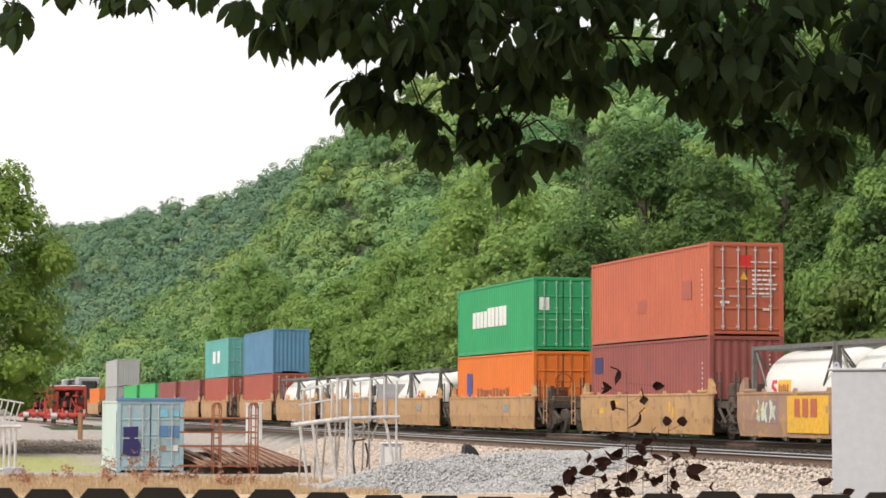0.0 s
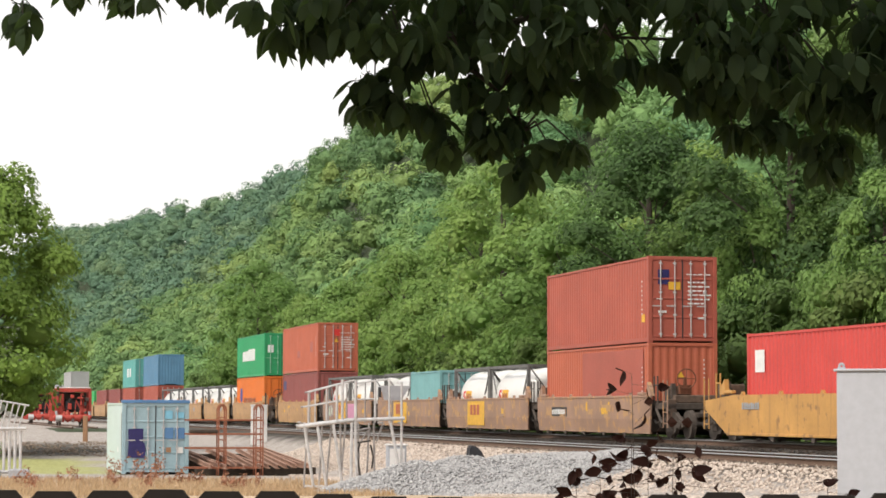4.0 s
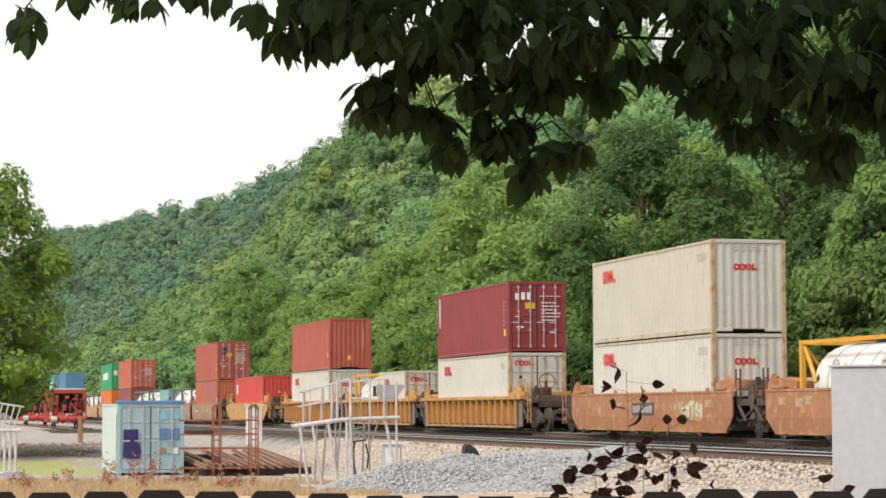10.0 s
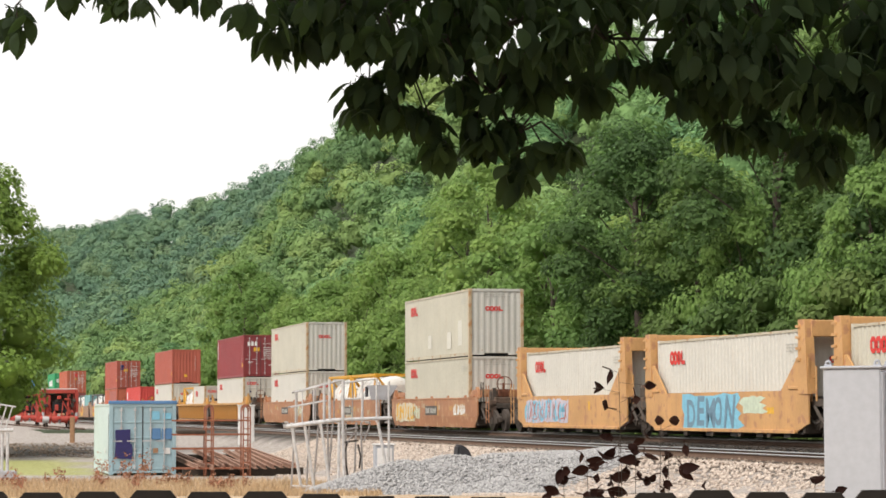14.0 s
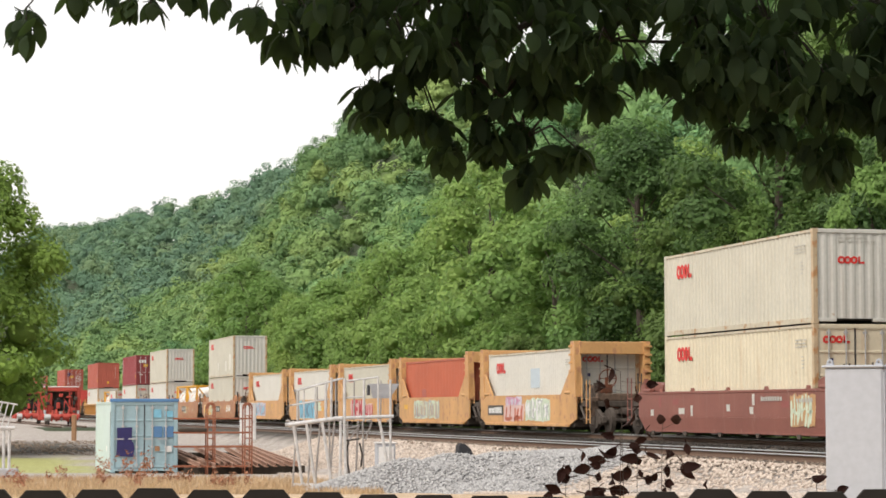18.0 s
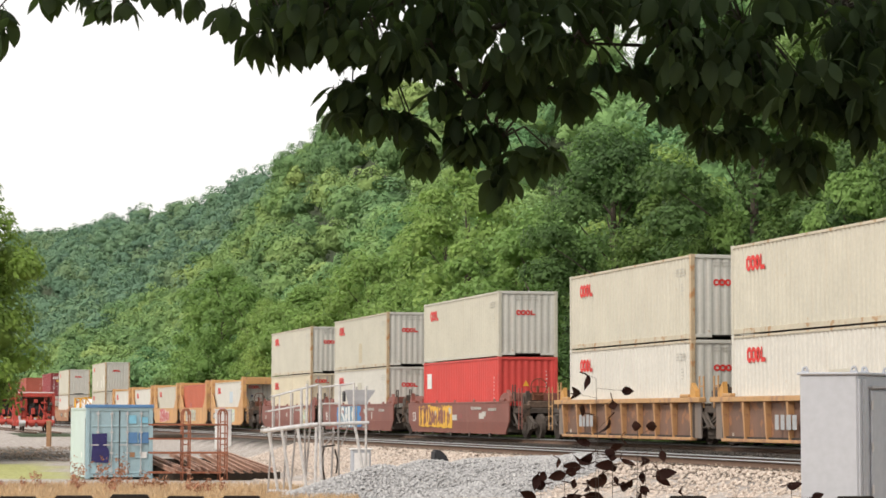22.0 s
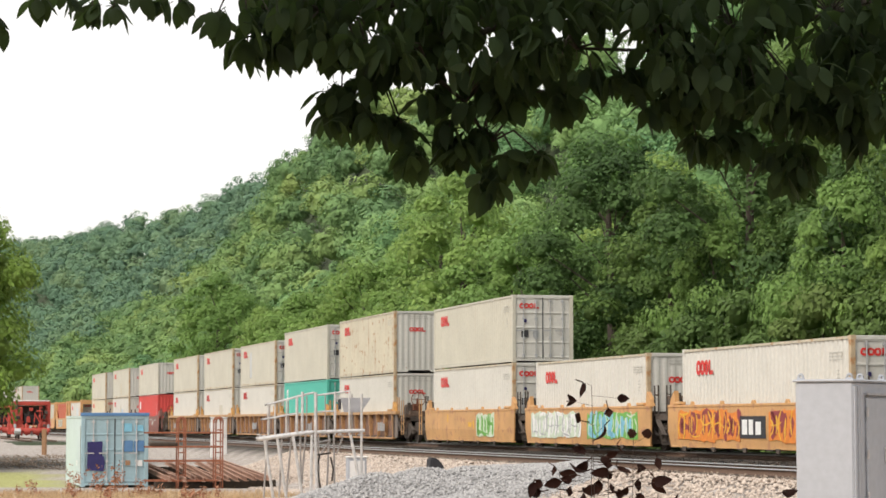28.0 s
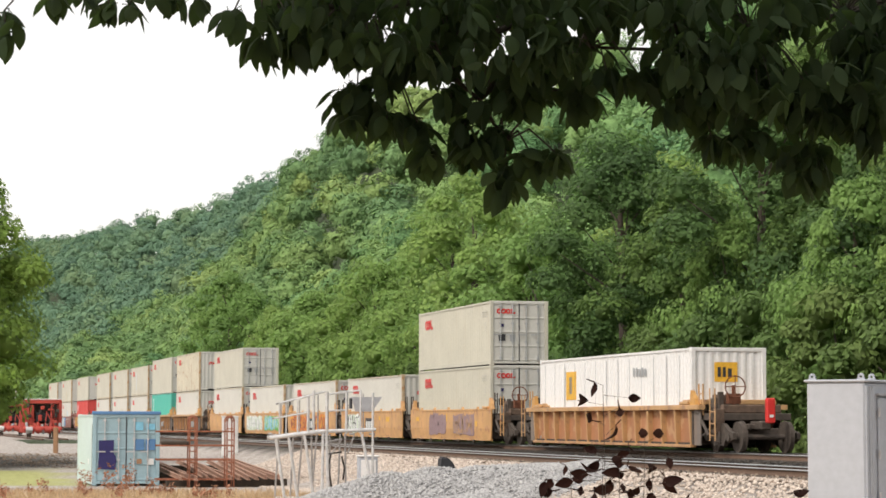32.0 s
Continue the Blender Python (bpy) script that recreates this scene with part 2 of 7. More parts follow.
M["locogrey"] = flat("grey_roof", (0.38, 0.38, 0.40), 0.6)
# near-black leaf colour carries the shade under the crown
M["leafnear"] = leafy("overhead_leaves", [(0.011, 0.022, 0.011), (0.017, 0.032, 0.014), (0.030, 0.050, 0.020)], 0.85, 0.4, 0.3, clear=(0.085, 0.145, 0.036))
M["leafred"] = leafy("maroon_leaves", [(0.025, 0.007, 0.005), (0.037, 0.011, 0.006), (0.052, 0.017, 0.008)], 0.8, 0.3, 0.08)
M["crown"] = leafy("tree_crown", [(0.070, 0.136, 0.044), (0.111, 0.190, 0.053), (0.155, 0.239, 0.059), (0.239, 0.304, 0.072)], 0.6, 0.3, 0.4, bump=0.12)
M["belt"] = leafy("sunlit_crown", [(0.135, 0.245, 0.075), (0.200, 0.330, 0.092), (0.275, 0.400, 0.110), (0.350, 0.450, 0.123)], 0.6, 0.22, 0.42, bump=0.2)
M["lone"] = leafy("lone_tree_leaves", [(0.098, 0.196, 0.051), (0.146, 0.260, 0.059), (0.204, 0.320, 0.068), (0.291, 0.394, 0.079)], 0.6, 0.3, 0.4, bump=0.12)
M["shrub"] = leafy("shrub_leaves", [(0.090, 0.160, 0.046), (0.137, 0.215, 0.061), (0.207, 0.273, 0.080)], 0.6, 0.25, 0.4, bump=0.1)
# blue haze is mixed into these three leaf colours, most into the ridge's
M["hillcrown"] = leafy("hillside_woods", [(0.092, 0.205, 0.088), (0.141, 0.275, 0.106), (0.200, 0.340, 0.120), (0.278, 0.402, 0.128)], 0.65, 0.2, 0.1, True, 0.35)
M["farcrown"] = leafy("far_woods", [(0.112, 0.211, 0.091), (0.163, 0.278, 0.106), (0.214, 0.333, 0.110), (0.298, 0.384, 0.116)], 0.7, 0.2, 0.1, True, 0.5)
M["hazewood"] = leafy("distant_woods", [(0.104, 0.193, 0.131), (0.136, 0.239, 0.145), (0.168, 0.274, 0.149), (0.214, 0.303, 0.145)], 0.7, 0.18, 0.1, True, 0.7)
M["straw"] = leafy("dry_straw", [(0.40, 0.27, 0.15), (0.50, 0.37, 0.23), (0.58, 0.47, 0.32)], 0.9, 0.3, 0.1)
M["weed"] = leafy("dry_weeds", [(0.32, 0.13, 0.085), (0.38, 0.21, 0.13), (0.23, 0.17, 0.07)], 0.8, 0.4, 0.2)


def ground_mat():
    """Gravel, dry tan grass and a strip of green, by place."""
    m, n, l, b = node_mat("ground_cover")
    v = n.new("ShaderNodeTexVoronoi")
    tc = n.new("ShaderNodeTexCoord")
    v.inputs["Scale"].default_value = 9.0
    l.new(tc.outputs["Object"], v.inputs["Vector"])
    stones = ramp(n, l, v.outputs["Color"], [(0.0, (0.23, 0.20, 0.18)), (0.5, (0.35, 0.31, 0.28)), (1.0, (0.49, 0.44, 0.40))])
    att = n.new("ShaderNodeAttribute")
    att.attribute_name = "cover"
    sep = n.new("ShaderNodeSeparateColor")
    l.new(att.outputs["Color"], sep.inputs[0])
    dry = ramp(n, l, noise_tex(n, l, 2.5, 8, (1, 3, 1)), [(0.3, (0.33, 0.21, 0.12)), (0.5, (0.47, 0.34, 0.22)), (0.7, (0.60, 0.49, 0.37))])
    grass = ramp(n, l, noise_tex(n, l, 5, 6), [(0.3, (0.24, 0.25, 0.08)), (0.7, (0.43, 0.42, 0.17))])
    rough = noise_tex(n, l, 0.8, 5)
    dirt = ramp(n, l, rough, [(0.35, (0.034, 0.029, 0.024)), (0.65, (0.095, 0.078, 0.06))])
    c = mixc(n, l, sep.outputs[0], stones, dry)
    c = mixc(n, l, sep.outputs[1], c, grass)
    c = mixc(n, l, sep.outputs[2], c, dirt)
    # darker green floor on the wooded side, mixed in by the cover alpha
    woodfloor = ramp(n, l, rough, [(0.35, (0.018, 0.030, 0.010)), (0.65, (0.040, 0.058, 0.018))])
    c = mixc(n, l, att.outputs["Alpha"], c, woodfloor)
    l.new(c, b.inputs["Base Color"])
    b.inputs["Roughness"].default_value = 0.95
    bumped(n, l, b, v.outputs["Distance"], 0.7, 0.05)
    return m


M["ground"] = ground_mat()


def stone_mat(name, lo, hi):
    m, n, l, b = node_mat(name)
    geo = n.new("ShaderNodeNewGeometry")
    c = ramp(n, l, geo.outputs["Random Per Island"], [(0.0, lo), (0.5, tuple((p + q) / 2 for p, q in zip(lo, hi))), (1.0, hi)])
    l.new(c, b.inputs["Base Color"])
    b.inputs["Roughness"].default_value = 0.95
    return m


M["stonewhite"] = stone_mat("crushed_limestone", (0.284, 0.279, 0.279), (0.480, 0.470, 0.465))
M["stonepink"] = stone_mat("ballast_stones", (0.392, 0.320, 0.267), (0.631, 0.535, 0.459))
M["stonedark"] = stone_mat("oily_ballast", (0.019, 0.017, 0.015), (0.061, 0.051, 0.044))
M["stonebrown"] = stone_mat("dusty_ballast", (0.128, 0.096, 0.072), (0.304, 0.232, 0.176))

# ---- mesh helpers ----
def part(name, bm, material, parent=None, label="", loc=None):
    """Link a bmesh as one mesh object, under a thing or a part when given."""
    me = bpy.data.meshes.new(name)
    bm.to_mesh(me)
    bm.free()
    me.materials.append(material)
    ob = new(name, me)
    if parent:
        ob.parent = parent
    if loc:
        ob.location = loc
    if label:
        ob["label"] = label
    return ob


def again(ob, parent, loc=None, turn=None):
    """The same mesh once more as a part of its own."""
    x = new(ob.name.split(".")[0], ob.data)
    x.parent = parent
    if loc:
        x.location = loc
    if turn:
        x.rotation_euler = turn
    return x


def box(bm, x0, x1, y0, y1, z0, z1, bev=0.0):
    g = bmesh.ops.create_cube(bm, size=1.0, matrix=Matrix.Translation(((x0 + x1) / 2, (y0 + y1) / 2, (z0 + z1) / 2)) @ Matrix.Diagonal((x1 - x0, y1 - y0, z1 - z0, 1)))
    if bev:
        es = list({e for v in g["verts"] for e in v.link_edges})
        bmesh.ops.bevel(bm, geom=es, offset=bev, segments=1, affect="EDGES")
    return bm


def rod(bm, p, q, r, seg=8, r2=None):
    p, q = Vector(p), Vector(q)
    d = q - p
    m = Matrix.Translation((p + q) / 2) @ d.to_track_quat("Z", "Y").to_matrix().to_4x4()
    bmesh.ops.create_cone(bm, cap_ends=True, segments=seg, radius1=r, radius2=r if r2 is None else r2, depth=d.length, matrix=m)
    return bm


def slab(bm, pts, y0, y1):
    """A plate: an outline in x and z, thick from y0 to y1."""
    a = [bm.verts.new((x, y0, z)) for x, z in pts]
    b = [bm.verts.new((x, y1, z)) for x, z in pts]
    bm.faces.new(a)
    bm.faces.new(b[::-1])
    k = len(pts)
    for i in range(k):
        bm.faces.new((a[i], b[i], b[(i + 1) % k], a[(i + 1) % k])[::-1])
    bmesh.ops.recalc_face_normals(bm, faces=bm.faces)
    return bm


def B():
    return bmesh.new()


def thing(name, label, category, group="", m=None, kind=""):
    ob = new(name)
    if m is not None:
        ob.matrix_basis = m
    return tagged(ob, label, category, group, kind)


def raw_mesh(name, verts, faces, material, smooth=False):
    """A mesh of equal-sided faces from number arrays."""
    me = bpy.data.meshes.new(name)
    verts, faces = np.asarray(verts, dtype=np.float32), np.asarray(faces, dtype=np.int32)
    k = faces.shape[1]
    me.vertices.add(len(verts))
    me.vertices.foreach_set("co", verts.ravel())
    me.loops.add(faces.size)
    me.loops.foreach_set("vertex_index", faces.ravel())
    me.polygons.add(len(faces))
    me.polygons.foreach_set("loop_start", np.arange(0, faces.size, k, dtype=np.int32))
    me.polygons.foreach_set("loop_total", np.full(len(faces), k, dtype=np.int32))
    if smooth:
        me.polygons.foreach_set("use_smooth", np.ones(len(faces), dtype=bool))
    me.update(calc_edges=True)
    me.materials.append(material)
    return me


# ---- the line of the track ----
# near face of the train: x = TA + TB y + TC y^2
TA, TB, TC = 25.2818, -0.2437, -1.081e-5
_y = np.linspace(-400, 1600, 20001)
_x = TA + TB * _y + TC * _y ** 2
_arc = np.concatenate([[0], np.cumsum(np.hypot(np.diff(_x), np.diff(_y)))])
_arc -= np.interp(0.0, _y, _arc)


def on_line(s, side=0.0):
    """Place and heading at arc length s, side metres to the right of the train's near face."""
    y = float(np.interp(s, _arc, _y))
    x = TA + TB * y + TC * y * y
    dx, dy = TB + 2 * TC * y, 1.0
    k = math.hypot(dx, dy)
    dx, dy = dx / k, dy / k
    return x + dy * side, y - dx * side, math.degrees(math.atan2(dy, dx))


def side_of(x, y):
    """Distance to the right of the train's near face, for arrays or numbers."""
    return (x - (TA + TB * y + TC * y * y)) * 0.9715


RAIL, RAIL2 = EYE - 0.88, EYE - 1.03
CENTRE, CENTRE2 = 1.22, -3.65

# ---- ground: one sheet to the horizon ----
SKYLINE = [(-0.28, 0.070, 1700), (-0.20, 0.072, 1500), (-0.170, 0.0807, 1300), (-0.151, 0.0836, 1200), (-0.129, 0.0873, 1100), (-0.111, 0.0925, 1000), (-0.0947, 0.0985, 900), (-0.078, 0.1055, 780),
           (-0.070, 0.1095, 720), (-0.056, 0.1200, 620), (-0.046, 0.1274, 560), (-0.024, 0.1425, 480), (0.0125, 0.158, 400), (0.049, 0.170, 340), (0.098, 0.19, 290), (0.19, 0.227, 240), (0.5, 0.25, 200)]
SK = np.array(SKYLINE)


def hill(x, y):
    """Height of the wooded hill beyond the track."""
    r, az = np.hypot(x, y), np.arctan2(x, np.maximum(y, 1e-3))
    el, far = np.interp(az, SK[:, 0], SK[:, 1]), np.interp(az, SK[:, 0], SK[:, 2])
    start = np.clip((TA + 10.0) / np.maximum(np.tan(np.clip(az, -1.4, 1.4)) - TB, 0.02), 20, 1e4) / np.cos(az)
    t = np.clip((r - start) / np.maximum(far - start, 30), 0, 1)
    top = np.maximum(el * far - 8.6, 5)
    lump = 2.5 * np.sin(x * 0.021 + 1.3) * np.sin(y * 0.017) * np.clip(t * 3, 0, 1)
    h = top * t ** 1.5 + lump
    return np.where((side_of(x, y) > 9) & (y > -300), np.where(r > far, top * 0.98, h), 0)


def ground_z(x, y):
    x, y = np.asarray(x, float), np.asarray(y, float)
    lat = side_of(x, y)
    field = np.interp(y, [-60, 20, 40, 62, 76, 95, 115, 140, 160, 400], [1.0, 1.0, 0.85, 0.12, 0.0, 0.05, 0.55, 1.12, 1.2, 1.2])
    field = np.where(lat < -18, np.minimum(field, 0.35), field)
    bed = np.interp(lat, [-9.5, -8.4, -5.9, -2.0, -1.2, 4.2, 6.5, 9.0], [-0.2, 0.35, RAIL2 - 0.2, RAIL2 - 0.2, RAIL - 0.2, RAIL - 0.2, 0.5, 0.8])
    base = np.where(lat > 4.2, bed, np.maximum(field, bed))
    return np.where(lat > 9, 0.8 + hill(x, y), base)


def build_ground():
    near_x, near_y = np.arange(-60, 90, 0.8), np.arange(-12, 180, 0.8)
    xs = np.concatenate([np.array([-4500, -2500, -1500, -900, -600, -400, -250, -150, -90]), near_x, np.arange(90, 420, 10), np.array([450, 600, 900, 1500, 2500, 4500])])
    ys = np.concatenate([np.array([-4500, -2000, -900, -400, -150, -60, -30]), near_y, np.arange(180, 700, 8), np.arange(700, 1500, 25), np.array([1600, 1900, 2500, 4500])])
    X, Y = np.meshgrid(xs, ys)
    Z = ground_z(X, Y)
    rng = np.random.RandomState(4)
    Z = Z + rng.normal(0, 0.012, Z.shape) * ((np.abs(X) < 60) & (Y < 180))
    k = len(xs)
    i, j = np.meshgrid(np.arange(len(ys) - 1), np.arange(k - 1), indexing="ij")
    a = (i * k + j).ravel()
    me = raw_mesh("ground", np.stack([X, Y, Z], -1).reshape(-1, 3), np.stack([a, a + 1, a + k + 1, a + k], 1), M["ground"], True)
    lat = side_of(X, Y)
    n1 = np.sin(X * 1.7 + np.sin(Y * 0.9) * 2) * 0.5 + np.sin(Y * 1.1 + X * 0.4) * 0.5
    dry = np.clip((-10.2 - lat + n1 * 1.1) / 1.8, 0, 1) * np.clip((82 + n1 * 2 - Y) / 5, 0, 1)
    grass = np.clip((-15.5 - lat + n1 * 0.8) / 1.5, 0, 1) * np.clip((Y - 84 + n1) / 2, 0, 1) * np.clip((104 - Y + n1) / 3, 0, 1)
    dirt = np.clip((-14 - lat + n1) / 1.5, 0, 1) * np.clip((Y - 103) / 3, 0, 1) * np.clip((122 - Y) / 5, 0, 1)
    # the same dark tone covers the bed from the near track outwards
    dirt = np.maximum(dirt, np.clip((lat + 6.6) / 0.5, 0, 1))
    col = me.color_attributes.new("cover", "FLOAT_COLOR", "POINT")
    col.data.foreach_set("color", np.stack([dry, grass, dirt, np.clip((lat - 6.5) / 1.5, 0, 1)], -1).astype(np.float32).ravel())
    ob = new("ground", me)
    tagged(ob, "gravelly ground with dry tan grass rising to a wooded hill", "ground", kind="structure")


build_ground()


# ---- tracks ----
def rail_piece(lat, z, name):
    """One rail, swept along the line, with a head, a web and a foot."""
    prof = [(-0.07, -0.17), (0.07, -0.17), (0.07, -0.155), (0.012, -0.13), (0.012, -0.045), (0.036, -0.035), (0.036, 0.0), (-0.036, 0.0), (-0.036, -0.035), (-0.012, -0.045), (-0.012, -0.13), (-0.07, -0.155)]
    stops = np.arange(-60, 420, 6.0)
    vs, fs = [], []
    for s in stops:
        for dx, dz in prof:
            x, y, h = on_line(s, lat + dx)
            vs.append((x, y, z + dz))
    k = len(prof)
    for i in range(len(stops) - 1):
        for j in range(k):
            fs.append((i * k + j, i * k + (j + 1) % k, (i + 1) * k + (j + 1) % k, (i + 1) * k + j))
    me = raw_mesh(name, vs, fs, M["railside"])
    me.materials.append(M["rail"])
    for p in me.polygons:
        if p.center.z > z - 0.04:
            p.material_index = 1
    return new(name, me)


def build_track(lat, z, label):
    t = thing("railway_track", label, "railway track", kind="structure")
    for d in (-0.7525, 0.7525):
        rail_piece(lat + d, z, "rail").parent = t
    tie = None
    for i in range(180):
        x, y, h = on_line(30 + i * 0.55, lat)
        if tie is None:
            tie = part("sleeper", box(B(), -0.115, 0.115, -1.3, 1.3, -0.18, 0, 0.012), M["tie"], t)
            ob = tie
        else:
            ob = again(tie, t)
        ob.matrix_basis = pose(x, y, z - 0.165, 0, 0, h + random.uniform(-0.8, 0.8))


build_track(CENTRE, RAIL, "main line track under the train on dark ballast")
build_track(CENTRE2, RAIL2, "nearer parallel track with shiny rail heads")


def stones(name, pts, size, material, label, seed):
    """Loose broken stones, one joined heap."""
    rng = np.random.RandomState(seed)
    base = np.array([(1, 0, 0), (-1, 0, 0), (0, 1, 0), (0, -1, 0), (0, 0, 1), (0, 0, -1)], float)
    tri = np.array([(0, 2, 4), (2, 1, 4), (1, 3, 4), (3, 0, 4), (2, 0, 5), (1, 2, 5), (3, 1, 5), (0, 3, 5)])
    n = len(pts)
    v = base[None] * (1 + rng.uniform(-0.35, 0.35, (n, 6, 1))) + rng.uniform(-0.25, 0.25, (n, 6, 3))
    th = rng.uniform(0, 6.28, n)
    c, s = np.cos(th)[:, None], np.sin(th)[:, None]
    v = np.stack([c * v[..., 0] - s * v[..., 1], s * v[..., 0] + c * v[..., 1], v[..., 2] * 0.8], -1)
    v = v * (size * rng.uniform(0.6, 1.4, n))[:, None, None] + np.asarray(pts)[:, None, :]
    f = tri[None] + (np.arange(n) * 6)[:, None, None]
    ob = new(name, raw_mesh(name, v.reshape(-1, 3), f.reshape(-1, 3), material))
    return tagged(ob, label, "stones", kind="stuff")


def ballast():
    rng = np.random.RandomState(11)
    n = 34000
    lat, s = rng.uniform(-10.5, -5.4, n), rng.uniform(30, 105, n) 
    p = [on_line(a, b) for a, b in zip(s, lat)]
    x, y = np.array([q[0] for q in p]), np.array([q[1] for q in p])
    pts = np.stack([x, y, ground_z(x, y) + 0.01], -1)
    stones("ballast_shoulder", pts, 0.047, M["stonepink"], "pale pinkish ballast stones on the track shoulder", 3)
    n = 9000
    lat, s = rng.uniform(-6.0, -0.3, n), rng.uniform(40, 105, n)
    p = [on_line(a, b) for a, b in zip(s, lat)]
    x, y = np.array([q[0] for q in p]), np.array([q[1] for q in p])
    pts = np.stack([x, y, ground_z(x, y) + 0.01], -1)
    far = side_of(x, y) > -4.3
    stones("track_ballast", pts[~far], 0.05, M["stonebrown"], "dusty brown ballast stones beside the nearer rail", 5)
    stones("oily_ballast", pts[far], 0.05, M["stonedark"], "dark ballast stones between the tracks", 6)


ballast()


def pile_z(x, y):
    """The limestone heap: two merged cones."""
    h = np.zeros_like(x)
    for cx, cy, top, rad in ((0.3, 62.5, 1.08, 3.7), (2.3, 60.4, 0.58, 3.3), (-1.0, 62.0, 0.95, 2.9)):
        h = np.maximum(h, top * np.clip(1.08 - np.hypot(x - cx, y - cy) / rad, 0, 1) ** 0.95)
    return h


def gravel_pile():
    xs, ys = np.arange(-4.5, 7.5, 0.2), np.arange(57, 67.5, 0.2)
    X, Y = np.meshgrid(xs, ys)
    rng = np.random.RandomState(8)
    H = pile_z(X, Y)
    Z = ground_z(X, Y) - 0.08 + H + rng.normal(0, 0.022, X.shape) * (H > 0.02)
    k = len(xs)
    i, j = np.meshgrid(np.arange(len(ys) - 1), np.arange(k - 1), indexing="ij")
    a = (i * k + j).ravel()
    t = thing("gravel_pile", "heap of pale crushed limestone gravel beside the track", "gravel pile", kind="stuff")
    heap = new("heap", raw_mesh("heap", np.stack([X, Y, Z], -1).reshape(-1, 3), np.stack([a, a + 1, a + k + 1, a + k], 1), M["stonewhite"]))
    heap.parent = t
    n = 27000
    x, y = rng.uniform(-4.3, 7.2, n), rng.uniform(57.2, 66.5, n)
    h = pile_z(x, y)
    ok = h > 0.03
    x, y, h = x[ok], y[ok], h[ok]
    st = stones("loose_stones", np.stack([x, y, ground_z(x, y) - 0.05 + h], -1), 0.041, M["stonewhite"], "", 9)
    st.parent = t
    del st["category"]
    del st["kind"]


gravel_pile()


# ---- woods ----
def leaf_cloud(rng, centres, radii, per, size, squash=0.8, down=0.3, jit=0.33, inner=0.7, outer=1.14, middle=None, dome=0.9):
    """Small leaf faces scattered over lumps, turned outwards."""
    n = len(centres) * per
    d = rng.normal(size=(n, 3))
    d /= np.linalg.norm(d, axis=1, keepdims=True)
    d[:, 2] = np.where(d[:, 2] < -down, -d[:, 2] * 0.7, d[:, 2])
    d /= np.linalg.norm(d, axis=1, keepdims=True)
    c, r = np.repeat(np.asarray(centres), per, 0), np.repeat(np.asarray(radii), per)
    own = rng.uniform(0.78, 1.22, (len(centres), 3))
    p = c + d * (r * rng.uniform(inner, outer, n))[:, None] * np.array([1, 1, squash]) * np.repeat(own, per, 0)
    nrm = d + rng.normal(0, jit, (n, 3)) + np.array([0, 0, 0.25])
    if middle is not None:
        # leaves of a whole crown turn away from its middle
        out = p - np.repeat(np.asarray(middle), per, 0)
        nrm += dome * out / np.linalg.norm(out, axis=1, keepdims=True)
    nrm /= np.linalg.norm(nrm, axis=1, keepdims=True)
    u = np.cross(nrm, rng.normal(size=(n, 3)))
    u /= np.linalg.norm(u, axis=1, keepdims=True)
    w = np.cross(nrm, u)
    s = (size * rng.uniform(0.55, 1.35, n))[:, None]
    v = np.stack([p - u * s * 0.9, p - w * s * 0.5 - nrm * s * 0.12, p + u * s, p + w * s * 0.5 - nrm * s * 0.12], 1)
    return v.reshape(-1, 3), np.arange(n * 4).reshape(-1, 4)


def lobes(rng, centres, radii, k=0.8, base=0):
    """Closed, uneven hearts of the leaf lumps."""
    g = (-1, 0, 1)
    cube = np.array([(x, y, z) for x in g for y in g for z in g if (x, y, z) != (0, 0, 0)], float)
    at = {tuple(p): i for i, p in enumerate(cube.astype(int).tolist())}
    quad = []
    for ax in range(3):
        for side in (-1, 1):
            for a in (-1, 0):
                for b in (-1, 0):
                    q = []
                    for da, db in ((0, 0), (1, 0), (1, 1), (0, 1))[::side * (1 if ax != 1 else -1)]:
                        p = [0, 0, 0]
                        p[ax], p[(ax + 1) % 3 if ax != 1 else 0], p[(ax + 2) % 3 if ax != 1 else 2] = side, a + da, b + db
                        q.append(at[tuple(p)])
                    quad.append(q)
    cube /= np.linalg.norm(cube, axis=1, keepdims=True)
    n = len(centres)
    v = cube[None] * (np.asarray(radii) * k)[:, None, None] * rng.uniform(0.82, 1.18, (n, 26, 1)) * np.array([1, 1, 0.85]) + np.asarray(centres)[:, None, :]
    return v.reshape(-1, 3), (np.array(quad)[None] + (np.arange(n) * 26)[:, None, None] + base).reshape(-1, 4)


